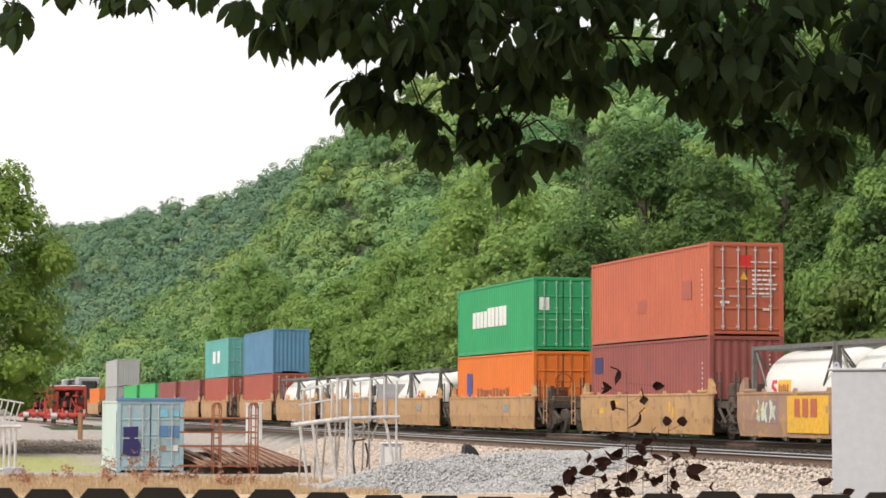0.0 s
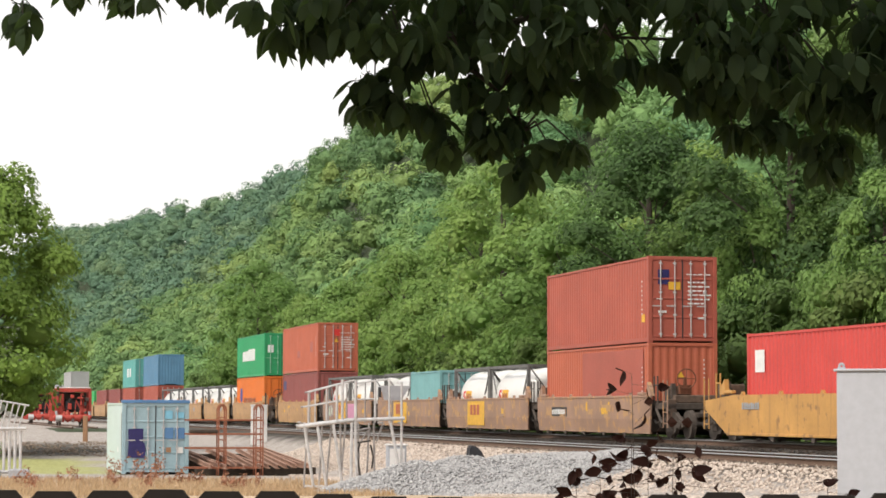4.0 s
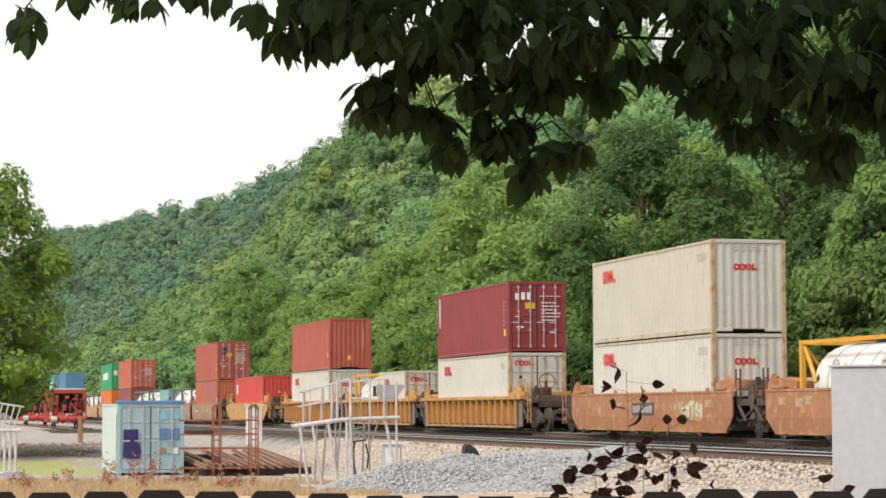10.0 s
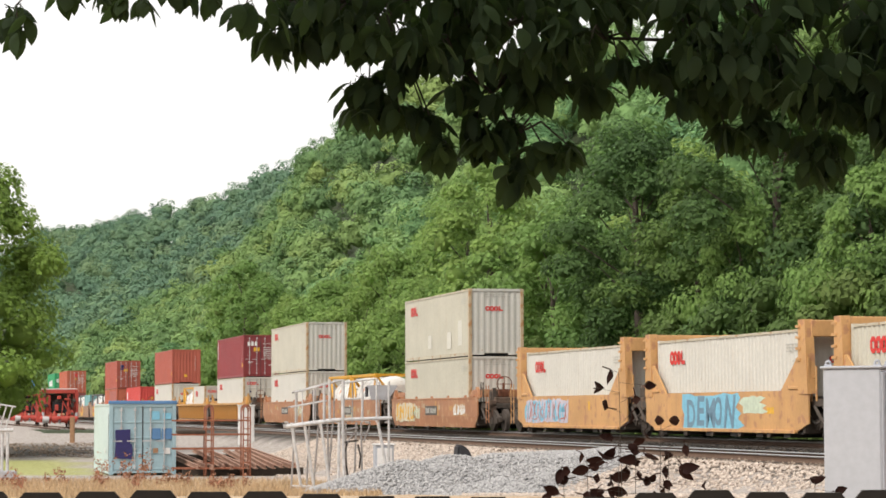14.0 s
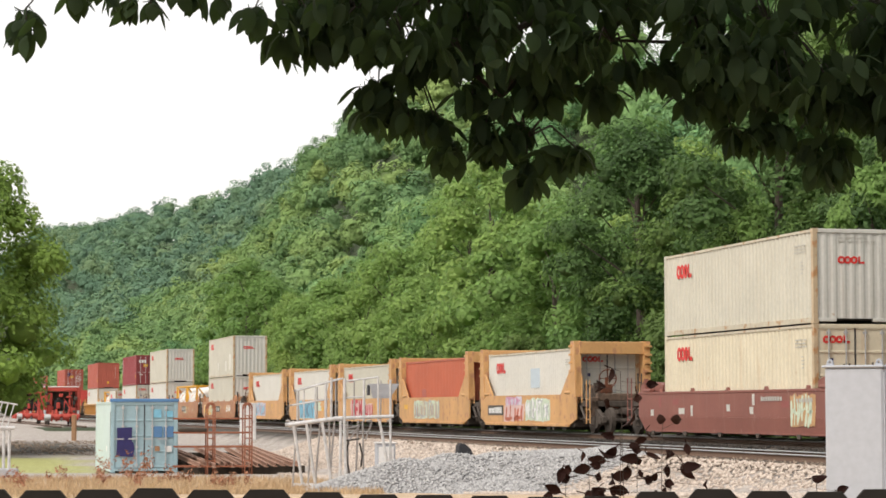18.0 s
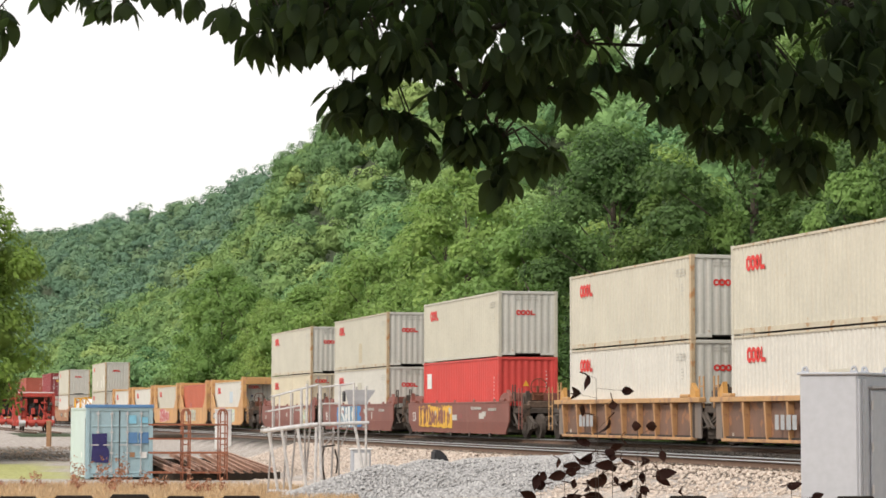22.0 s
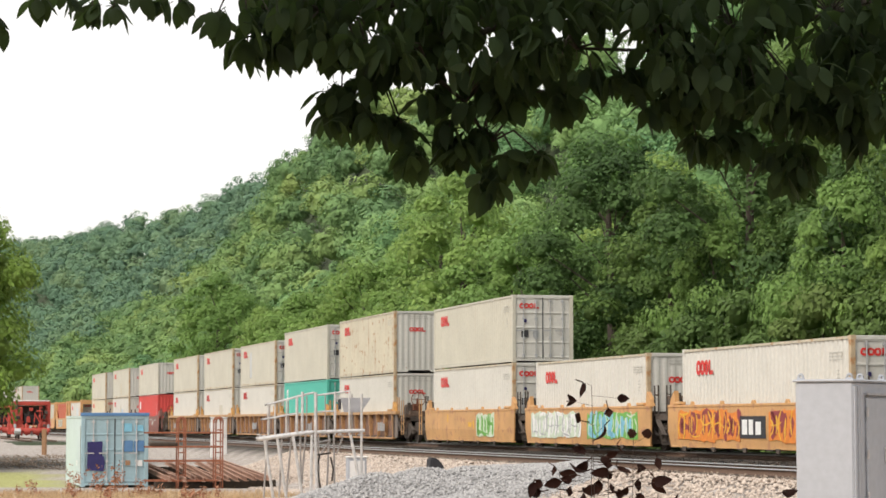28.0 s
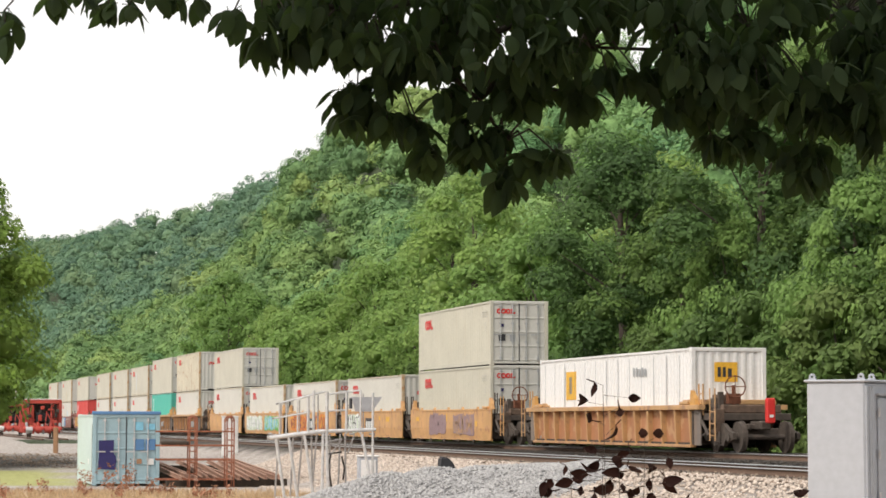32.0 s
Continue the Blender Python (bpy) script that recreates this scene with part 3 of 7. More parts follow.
def tree_proto(name, seed, height, spread, lumps, per, size, label, material, low=0.18, heart=0.3):
    """A tapered trunk, limbs and a crown of many small leaves in lumps."""
    rng = np.random.RandomState(seed)
    t = thing(name, label, "tree", "trees along the line")
    bm = B()
    rod(bm, (0, 0, -0.6), (0.15, 0.1, height * 0.45), height * 0.022, 9, height * 0.014)
    rod(bm, (0.15, 0.1, height * 0.44), (0.0, 0.3, height * 0.8), height * 0.0142, 8, height * 0.005)
    part("trunk", bm, M["bark"], t)
    cs, rs = [], []
    limb = B()
    for i in range(lumps):
        h = low + (0.97 - low) * (i + 0.5) / lumps
        ang = i * 2.4 + rng.uniform(-0.5, 0.5)
        env = math.sin(min(1.0, (1.03 - h) * 2.2) * 1.57) * (0.72 + 0.28 * min(1, h * 3))
        rad = spread * env * rng.uniform(0.35, 0.95)
        c = (rad * math.cos(ang), rad * math.sin(ang), h * height)
        cs.append(c)
        rs.append(spread * rng.uniform(0.2, 0.4) * (0.7 + 0.6 * (1 - h)))
        if i % 3 == 0:
            rod(limb, (0.1, 0.1, max(0.12, h - 0.16) * height), c, height * 0.0042, 5, 0.02)
    part("limb", limb, M["bark"], t)
    v, f = leaf_cloud(rng, cs, rs, per, size, 0.85, 0.3, 0.5, middle=[(c[0] * 0.2, c[1] * 0.2, c[2] * 0.75 + height * 0.08) for c in cs], dome=0.45)
    hv, hf = lobes(rng, cs, rs, heart, len(v))
    crown = new("crown", raw_mesh("crown", np.concatenate([v, hv]), np.concatenate([f, hf]), material))
    crown.parent = t
    return t


def woods():
    rng = np.random.RandomState(21)
    near = "tall green broadleaf tree in full leaf on the slope"
    sunny = "light green broadleaf tree with a billowing crown"
    kinds = [[tree_proto("broadleaf_tree", 31, 15.5, 5.0, 38, 540, 0.145, near, M["crown"], 0.08),
              tree_proto("broadleaf_tree", 32, 17.5, 4.6, 40, 520, 0.145, near, M["crown"], 0.1),
              tree_proto("broadleaf_tree", 33, 12.0, 4.4, 34, 540, 0.135, near, M["crown"], 0.05)],
             [tree_proto("broadleaf_tree", 35, 15.0, 5.6, 36, 330, 0.2, sunny, M["belt"], 0.06, 0.36),
              tree_proto("broadleaf_tree", 36, 17.0, 5.2, 38, 320, 0.2, sunny, M["belt"], 0.08, 0.36),
              tree_proto("broadleaf_tree", 37, 12.5, 5.2, 32, 330, 0.19, sunny, M["belt"], 0.05, 0.36)]]
    shrub = tree_proto("shrub", 34, 4.6, 2.7, 22, 240, 0.12, "bushy light green shrub at the foot of the slope", M["shrub"], 0.04, 0.55)
    spots = []
    s = 48.0
    while s < 240:
        for lat, jit in ((11.5, 1.6), (19.0, 2.6), (29, 3.5), (40, 3.5)):
            if lat > 20 and s > 105:
                continue
            x, y, h = on_line(s + rng.uniform(-2.2, 2.2) + lat * 0.2, lat + rng.uniform(-jit, jit))
            spots.append((x, y))
        s += 6.6 if s < 180 else 8
    used = set()
    for x, y in spots:
        k = rng.randint(3)
        far = 1 if y + rng.uniform(-9, 9) > 112 else 0
        sc = rng.uniform(0.68, 1.12) * (0.86 if far else 1.0)
        m = pose(x, y, float(ground_z(x, y)), 0, 0, rng.uniform(0, 360))
        o = copy_thing(kinds[far][k], m) if (far, k) in used else kinds[far][k]
        o.matrix_basis = m
        used.add((far, k))
        o.scale = (sc * rng.uniform(0.92, 1.1), sc * rng.uniform(0.92, 1.1), sc)
    # pale trees at the foot of the slope
    for x, y, sc in ((12.4, 95.2, 0.78), (15.4, 84.9, 0.72), (13.5, 86.3, 0.55), (15.0, 80.2, 0.8), (16.6, 77.0, 0.7)):
        o = copy_thing(kinds[1][2], pose(x, y, float(ground_z(x, y)), 0, 0, 40 * sc))
        o.scale = (sc * 0.7, sc * 0.7, sc)
    first = True
    s = 44.0
    while s < 260:
        x, y, h = on_line(s, 7.6 + rng.uniform(-0.5, 1.6))
        m = pose(x, y, float(ground_z(x, y)), 0, 0, rng.uniform(0, 360))
        o = shrub if first else copy_thing(shrub, m)
        o.matrix_basis = m
        first = False
        k = rng.uniform(0.6, 1.15) if s > 100 else rng.uniform(0.95, 1.45)
        o.scale = (k, k, k * rng.uniform(0.8, 1.2))
        s += rng.uniform(2.6, 4.4) * (1 if s < 170 else 1.8)
    # the tall tree and its lower neighbour on the west side
    big = tree_proto("broadleaf_tree", 41, 13.2, 4.8, 44, 520, 0.15, "tall leafy tree standing alone west of the yard", M["lone"], 0.2, 0.45)
    big.matrix_basis = pose(-21.4, 106, 0.1)
    low = tree_proto("broadleaf_tree", 42, 6.2, 2.5, 30, 330, 0.13, "low rounded green tree beside the tall one", M["lone"], 0.03, 0.5)
    low.matrix_basis = pose(-22.6, 101, 0.1)


woods()


def far_woods():
    """Crowns of the hillside, too many to count, in three belts by distance, with haze in their leaf colours."""
    rng = np.random.RandomState(51)
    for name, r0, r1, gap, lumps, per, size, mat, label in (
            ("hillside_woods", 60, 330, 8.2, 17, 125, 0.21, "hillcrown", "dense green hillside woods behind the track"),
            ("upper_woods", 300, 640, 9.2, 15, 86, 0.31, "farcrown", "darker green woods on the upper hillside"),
            ("ridge_woods", 620, 1350, 10.4, 11, 42, 0.46, "hazewood", "distant ridge woods with blue haze put into the leaf colour")):
        rs, azs = [], []
        r = r0
        while r < r1:
            n = int(0.52 * r / gap)
            a = np.linspace(-0.27, 0.25, n) + rng.uniform(-0.5, 0.5, n) * 0.52 / n
            azs.append(a)
            rs.append(r + rng.uniform(-0.5, 0.5, n) * gap)
            r += gap
        r, a = np.concatenate(rs), np.concatenate(azs)
        x, y = r * np.sin(a), r * np.cos(a)
        ok = (side_of(x, y) > np.where(y < 112, 44, np.where(y < 225, 23, 10))) & (r < np.interp(a, SK[:, 0], SK[:, 2]) * 1.03)
        x, y = x[ok], y[ok]
        z = ground_z(x, y)
        n = len(x)
        rad = gap * rng.uniform(0.36, 0.58, n)
        h = rad * 1.5 + rng.uniform(0.0, 4.8 if r0 < 300 else 3.8 if r0 < 600 else 2.4, n)
        tone = rng.beta(0.9, 1.1, n)
        mid = np.stack([x, y, z + h - rad * 0.85], -1)
        cs, rr = [], []
        for i in range(lumps):
            # puffs wound round the upper part of the crown
            up = 1 - 1.7 * (i + 0.5) / lumps + rng.uniform(-0.12, 0.12, n)
            ang = 2.4 * i + rng.uniform(-0.5, 0.5, n) + 6.283 * tone
            flat_ = np.sqrt(np.clip(1 - up * up, 0, 1))
            share = rng.uniform(0.24, 0.36, n)
            reach = rad * rng.uniform(0.62, 0.86, n)
            rr.append(rad * share)
            cs.append(mid + np.stack([flat_ * np.cos(ang), flat_ * np.sin(ang), up * 0.95], -1) * reach[:, None])
        cc, cr = np.concatenate(cs), np.concatenate(rr)
        v, f = leaf_cloud(rng, cc, cr, per, size, 0.85, 0.4, 0.22, 0.75, 1.12, np.tile(mid, (lumps, 1)), 1.7)
        # an inner coat of leaves closes the crown
        inner = per * 4
        iv, jf = leaf_cloud(rng, mid, rad * 0.74, inner, size * 1.1, 0.95, 0.8, 0.3, 0.82, 1.08)
        hv, hf = lobes(rng, mid, rad, 0.56, len(v) + len(iv))
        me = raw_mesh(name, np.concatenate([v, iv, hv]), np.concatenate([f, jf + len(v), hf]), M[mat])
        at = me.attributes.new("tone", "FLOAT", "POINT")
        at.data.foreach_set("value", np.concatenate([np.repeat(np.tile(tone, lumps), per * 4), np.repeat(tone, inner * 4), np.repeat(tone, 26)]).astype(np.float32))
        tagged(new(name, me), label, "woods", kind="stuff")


far_woods()


def bare_shrub():
    """Grey dead stems that fan out above the bushes."""
    rng = random.Random(77)
    x, y, h = on_line(93, 9.4)
    t = thing("bare_shrub", "leafless grey dead shrub standing among green bushes", "shrub", "", pose(x, y, float(ground_z(x, y)) - 0.1))
    for i in range(9):
        lean, a = rng.uniform(0.1, 0.5), rng.uniform(0, 6.283)
        top = Vector((lean * 5 * math.cos(a), lean * 5 * math.sin(a), rng.uniform(4.2, 6.0)))
        mid = top * 0.55 + Vector((0, 0, 0.25))
        bm = rod(rod(B(), (0.1 * math.cos(a), 0.1 * math.sin(a), 0), mid, 0.05, 6, 0.034), mid, top, 0.034, 5, 0.012)
        for k in range(6):
            p = mid + (top - mid) * rng.uniform(0, 0.85)
            rod(bm, p, p + Vector((rng.uniform(-0.7, 0.7), rng.uniform(-0.7, 0.7), rng.uniform(0.3, 1.0))), 0.016, 4, 0.006)
        part("stem", bm, M["deadwood"], t)


bare_shrub()

# ---- the train ----
MOVERS = []                     # thing, arc length of its middle at the start, height, side
CACHE = {}
WIDE = 2.438


def shared(key, name, build, material, parent, loc=None, label="", turn=None):
    """A part on a mesh that alike parts share."""
    key = (key, material.name)
    if key not in CACHE:
        bm = build()
        me = bpy.data.meshes.new(name)
        bm.to_mesh(me)
        bm.free()
        me.materials.append(material)
        CACHE[key] = me
    ob = new(name, CACHE[key])
    ob.parent = parent
    if loc:
        ob.location = loc
    if turn:
        ob.rotation_euler = turn
    if label:
        ob["label"] = label
    return ob


def corrugated(length, height, pitch=0.28, depth=0.025):
    """A pressed steel sheet along x with upright folds, face towards +y."""
    bm = B()
    n = max(4, int(length / pitch))
    p = length / n
    cols = []
    for i in range(n):
        x = -length / 2 + i * p
        cols += [(x, 0), (x + p * 0.28, 0), (x + p * 0.5, -depth), (x + p * 0.78, -depth)]
    cols.append((length / 2, 0))
    lo = [bm.verts.new((x, y, 0)) for x, y in cols]
    hi = [bm.verts.new((x, y, height)) for x, y in cols]
    for i in range(len(cols) - 1):
        bm.faces.new((lo[i + 1], lo[i], hi[i], hi[i + 1]))
    bm.normal_update()
    return bm


def plates(shapes, t=0.006):
    """Flat painted shapes in x and z, joined into one marking."""
    bm = B()
    for pts in shapes:
        slab(bm, pts, 0, t)
    return bm


def rect(x, z, w, h):
    return [(x, z), (x + w, z), (x + w, z + h), (x, z + h)]


def hexring(x, z, w, h, th):
    """A ring with cut corners, in four bars."""
    return [[(x, z + h * 0.25), (x + w * 0.3, z), (x + w * 0.3, z + th), (x + th, z + h * 0.35), (x + th, z + h * 0.65), (x + w * 0.3, z + h - th), (x + w * 0.3, z + h), (x, z + h * 0.75)],
            [(x + w, z + h * 0.25), (x + w, z + h * 0.75), (x + w * 0.7, z + h), (x + w * 0.7, z + h - th), (x + w - th, z + h * 0.65), (x + w - th, z + h * 0.35), (x + w * 0.7, z + th), (x + w * 0.7, z)],
            rect(x + w * 0.3, z, w * 0.4, th), rect(x + w * 0.3, z + h - th, w * 0.4, th)]


def ring_logo(w, h):
    th = h * 0.29
    u = w / 4.3
    return plates(hexring(0, 0, u * 1.15, h, th) + hexring(u * 1.0, 0, u * 1.15, h, th) + hexring(u * 2.1, 0, u * 1.05, h, th) + [rect(u * 3.3, 0, u * 0.3, h), rect(u * 3.3, 0, u * 1.0, th)])


def bars(w, h, n, seed=1, gap=0.35):
    """Unreadable lettering as upright bars."""
    r = random.Random(seed)
    u = w / n
    return plates([rect(i * u, 0, u * (1 - gap * r.uniform(0.6, 1.3)), h * r.choice((1, 1, 0.86))) for i in range(n)])


def lines(w, h, n, seed=1):
    """Small print as stacked dashes."""
    r = random.Random(seed)
    out = []
    u = h / n
    for i in range(n):
        x = 0.0
        while x < w * r.uniform(0.6, 1.0):
            k = r.uniform(0.1, 0.3) * w
            out.append(rect(x, i * u, k, u * 0.34))
            x += k + 0.05 * w
    return plates(out)


FLIP = (0, 0, math.pi)          # x to the near end, face to the far side
END = (0, 0, -math.pi / 2)      # face of a sheet turned to the near end (-x)
NEAREND = (0, 0, math.pi / 2)


def mark(key, build, material, parent, L, face, along, z, name="marking", label=""):
    """A marking on the near side (face 'side', along = metres back from the far end) or on the near end (metres from the near edge)."""
    if face == "side":
        o = shared(key, name, build, material, parent, (L / 2 - along, WIDE / 2 - 0.013, z), label, FLIP)
    else:
        o = shared(key, name, build, material, parent, (-L / 2 + 0.022, WIDE / 2 - along, z), label, END)
    if name == "small_print":
        o["kind"] = "stuff"
    return o


def container(q_far, base, L, H, paint_mat, end, label, end_mat=None, post_mat=None, marks=(), category="shipping container", at=None, rail_mat=None):
    """A freight container with its far end at q_far. end: 'doors' or 'sheet' towards the camera."""
    t = thing("shipping_container", label, category, "containers on the train")
    em, rust_post, rm = end_mat or paint_mat, post_mat or paint_mat, rail_mat or paint_mat
    w = WIDE / 2
    post = 0.14
    for sx in (-1, 1):
        pm = rust_post if sx < 0 else paint_mat
        for sy in (-1, 1):
            shared(("post", H), "corner_post", lambda: box(B(), -post / 2, post / 2, -post / 2, post / 2, 0.1, H - 0.1, 0.012), pm, t, (sx * (L / 2 - post / 2), sy * (w - post / 2), 0))
            for z in (0, H - 0.118):
                shared("casting", "corner_casting", lambda: box(B(), -0.09, 0.09, -0.082, 0.082, 0, 0.118, 0.008), pm, t, (sx * (L / 2 - 0.089), sy * (w - 0.081), z))
        shared(("head", 0), "end_rail", lambda: box(B(), -0.05, 0.05, -w + 0.14, w - 0.14, 0, 0.11, 0.01), em, t, (sx * (L / 2 - 0.055), 0, H - 0.115))
        if sx < 0 and end == "sheet":
            # the gooseneck tunnel leaves a dark slot in the middle of the sill
            for sy in (-1, 1):
                shared(("halfsill", 0), "end_sill", lambda: box(B(), -0.05, 0.05, -0.265, 0.265, 0.05, 0.14, 0.01), em, t, (sx * (L / 2 - 0.055), sy * 0.8, 0.01))
        else:
            shared(("sill", 0), "end_sill", lambda: box(B(), -0.05, 0.05, -w + 0.14, w - 0.14, 0.05, 0.14, 0.01), em, t, (sx * (L / 2 - 0.055), 0, 0.01))
    for sy in (-1, 1):
        shared(("top", L), "top_rail", lambda: box(B(), -L / 2 + 0.15, L / 2 - 0.15, -0.03, 0.03, 0, 0.07), rm, t, (0, sy * (w - 0.035), H - 0.088))
        shared(("low", L), "bottom_rail", lambda: box(B(), -L / 2 + 0.15, L / 2 - 0.15, -0.03, 0.03, 0.012, 0.15), rm, t, (0, sy * (w - 0.04), 0.02))
        shared(("wall", L, H), "side_panel", lambda: corrugated(L - 0.27, H - 0.25, 0.28, 0.036), paint_mat, t, (0, sy * (w - 0.022), 0.165), turn=None if sy > 0 else FLIP)
    shared(("roof", L), "roof", lambda: box(B(), -L / 2 + 0.1, L / 2 - 0.1, -w + 0.06, w - 0.06, -0.02, 0.0), paint_mat, t, (0, 0, H - 0.03))
    shared(("floor", L), "floor", lambda: box(B(), -L / 2 + 0.1, L / 2 - 0.1, -w + 0.06, w - 0.06, 0.1, 0.16), M["steel"], t)
    shared(("sheet", H), "end_wall", lambda: corrugated(WIDE - 0.27, H - 0.25, 0.27, 0.017), em, t, (L / 2 - 0.05, 0, 0.155), turn=END)
    if end == "sheet":
        shared(("sheet", H), "end_wall", lambda: corrugated(WIDE - 0.27, H - 0.25, 0.27, 0.017), em, t, (-L / 2 + 0.03, 0, 0.145), turn=NEAREND)
    else:
        dw = (WIDE - 0.3) / 2
        shared(("seal", H), "door_seal", lambda: box(B(), -0.005, 0.03, -0.02, 0.02, 0, H - 0.27), M["blackpaint"], t, (-L / 2 + 0.03, 0, 0.155))
        for sy in (-1, 1):
            def leaf():
                return box(B(), -0.02, 0.02, -dw / 2, dw / 2, 0, H - 0.27, 0.01)
            d = shared(("door", H), "door", leaf, em, t, (-L / 2 + 0.06, sy * (dw / 2 + 0.008), 0.155))
            for k in range(5):
                shared("doorrib", "door_rib", lambda: box(B(), -0.045, -0.015, -dw / 2 + 0.04, dw / 2 - 0.04, -0.035, 0.035, 0.012), em, d, (0, 0, 0.06 + (H - 0.33) * k / 4))
            for off in (-0.26, 0.24):
                def bar():
                    bm = rod(B(), (0, 0, 0.02), (0, 0, H - 0.29), 0.019, 7)
                    for z in (0.1, 0.75, 1.5, H - 0.42):
                        box(bm, -0.01, 0.05, -0.05, 0.05, z, z + 0.06)
                    box(bm, -0.035, -0.01, -0.03, 0.3, 1.05, 1.09)
                    return bm
                shared(("lock", H), "lock_rod", bar, em if em in (M["orange"], M["lime"], M["grey"]) else M["palerod"] if em is M["green"] else M["greypatch"] if em in (M["endgrey"], M["cream"], M["white"], M["ivory"], M["jade"], M["teal"]) else M["alu"], d, (-0.07, off * (1 if sy > 0 else -1), 0))
    for f in marks:
        f(t, L, H)
    if at is None:
        MOVERS.append((t, q_far - L / 2, base, CENTRE))
    else:
        t.matrix_basis = at
        del t["group"]
    return t


def m_ring(t, L, H):
    mark(("ringS",), lambda: ring_logo(1.36, 0.43), M["redpaint"], t, L, "side", 1.15, H - 0.80, "logo", "red ring-shaped emblem")


def m_ring_end(t, L, H):
    mark(("ringE",), lambda: ring_logo(0.78, 0.2), M["redpaint"], t, L, "end", 0.74, H - 0.95, "logo", "red ring-shaped emblem")


def m_ring_door(t, L, H):
    mark(("ringE",), lambda: ring_logo(0.78, 0.2), M["redpaint"], t, L, "end", 0.28, H - 0.52, "logo", "red ring-shaped emblem")
    o = mark(("dgreen",), lambda: plates([rect(0, 0, 0.28, 0.28)]), M["blackpaint"], t, L, "end", 0.36, H - 1.62, "placard")
    o.location.x -= 0.012
    o = mark(("dgrey",), lambda: plates([rect(0, 0, 0.22, 0.26)]), M["greypatch"], t, L, "end", 0.82, H - 1.62, "placard")
    o.location.x -= 0.012
    o = mark(("ddot",), lambda: plates([rect(0, 0, 0.12, 0.12)]), M["bluepaint"], t, L, "end", 0.45, H - 1.05, "placard")
    o.location.x -= 0.012


def m_print(t, L, H):
    mark(("prS",), lambda: lines(0.8, 0.28, 3, 4), M["faintprint"], t, L, "side", L - 1.35, H - 0.62, "small_print")
    mark(("prS2",), lambda: lines(0.2, 0.4, 4, 6), M["faintprint"], t, L, "side", L - 0.9, H - 1.2, "small_print")


def m_print_white(t, L, H):
    mark(("prW",), lambda: lines(0.08, 1.25, 8, 4), M["whitepaint"], t, L, "side", L - 0.75, H - 1.95, "small_print")


def m_end_print(t, L, H):
    mark(("peS",), lambda: lines(1.2, 0.2, 2, 9), M["faintprint"], t, L, "end", 0.75, H - 0.36, "small_print")


def m_door_white(t, L, H):
    for k, (x, z, w_, h_, n) in enumerate(((1.35, H - 0.62, 0.9, 0.1, 1), (1.4, H - 1.6, 0.75, 0.85, 6), (0.35, H - 1.9, 0.28, 0.22, 1), (1.75, H - 2.1, 0.2, 0.2, 1), (0.3, H - 1.45, 0.3, 0.1, 1))):
        o = mark(("dw", k), lambda: lines(w_, h_, n, 12 + k), M["whitepaint"], t, L, "end", x, z, "small_print")
        o.location.x -= 0.012


def m_warn(t, L, H):
    o = mark(("tri",), lambda: plates([[(0, 0), (0.26, 0), (0.13, 0.24)]]), M["goldpaint"], t, L, "end", 1.0, H - 1.15, "warning_label")
    o.location.x -= 0.004


def m_gold(t, L, H):
    mark(("goldS",), lambda: plates([rect(0, 0, 0.34, 0.26)]), M["goldpaint"], t, L, "side", L - 0.75, H - 2.2, "warning_label")


def m_gold_door(t, L, H):
    o = mark(("goldE",), lambda: plates([rect(0, 0, 0.42, 0.26)]), M["goldpaint"], t, L, "end", 0.72, H - 1.12, "warning_label")
    o.location.x -= 0.012


def m_strip_end(t, L, H):
    mark(("stripE",), lambda: lines(0.05, 1.3, 9, 3), M["whitepaint"], t, L, "end", 1.95, H - 1.75, "small_print")


def m_patch(x, z, w_, h_, mat, face="side"):
    def go(t, L, H):
        o = mark(("patch", w_, h_), lambda: plates([rect(0, 0, w_, h_)], 0.004), mat, t, L, face, x, z, "repaired_patch")
        if face == "side":
            o.location.y -= 0.006
    return go


def m_bars(x, z, w_, h_, n, mat, seed, face="side", name="lettering", gap=0.35):
    def go(t, L, H):
        o = mark(("bars", w_, h_, n, seed), lambda: bars(w_, h_, n, seed, gap), mat, t, L, face, x, z, name)
        if face == "end":
            o.location.x -= 0.012
    return go


def wrapped(shapes, z0, r=1.136):
    """A painted marking laid on the tank's barrel, its foot at height z0."""
    bm = plates(shapes, 0.012)
    for k in range(1, 12):
        bmesh.ops.bisect_plane(bm, geom=bm.verts[:] + bm.edges[:] + bm.faces[:], plane_co=(0, 0, k * 0.07), plane_no=(0, 0, 1))
    for v in bm.verts:
        v.co.y -= math.sqrt(r * r - (v.co.z + z0 - 1.22) ** 2)
    return bm


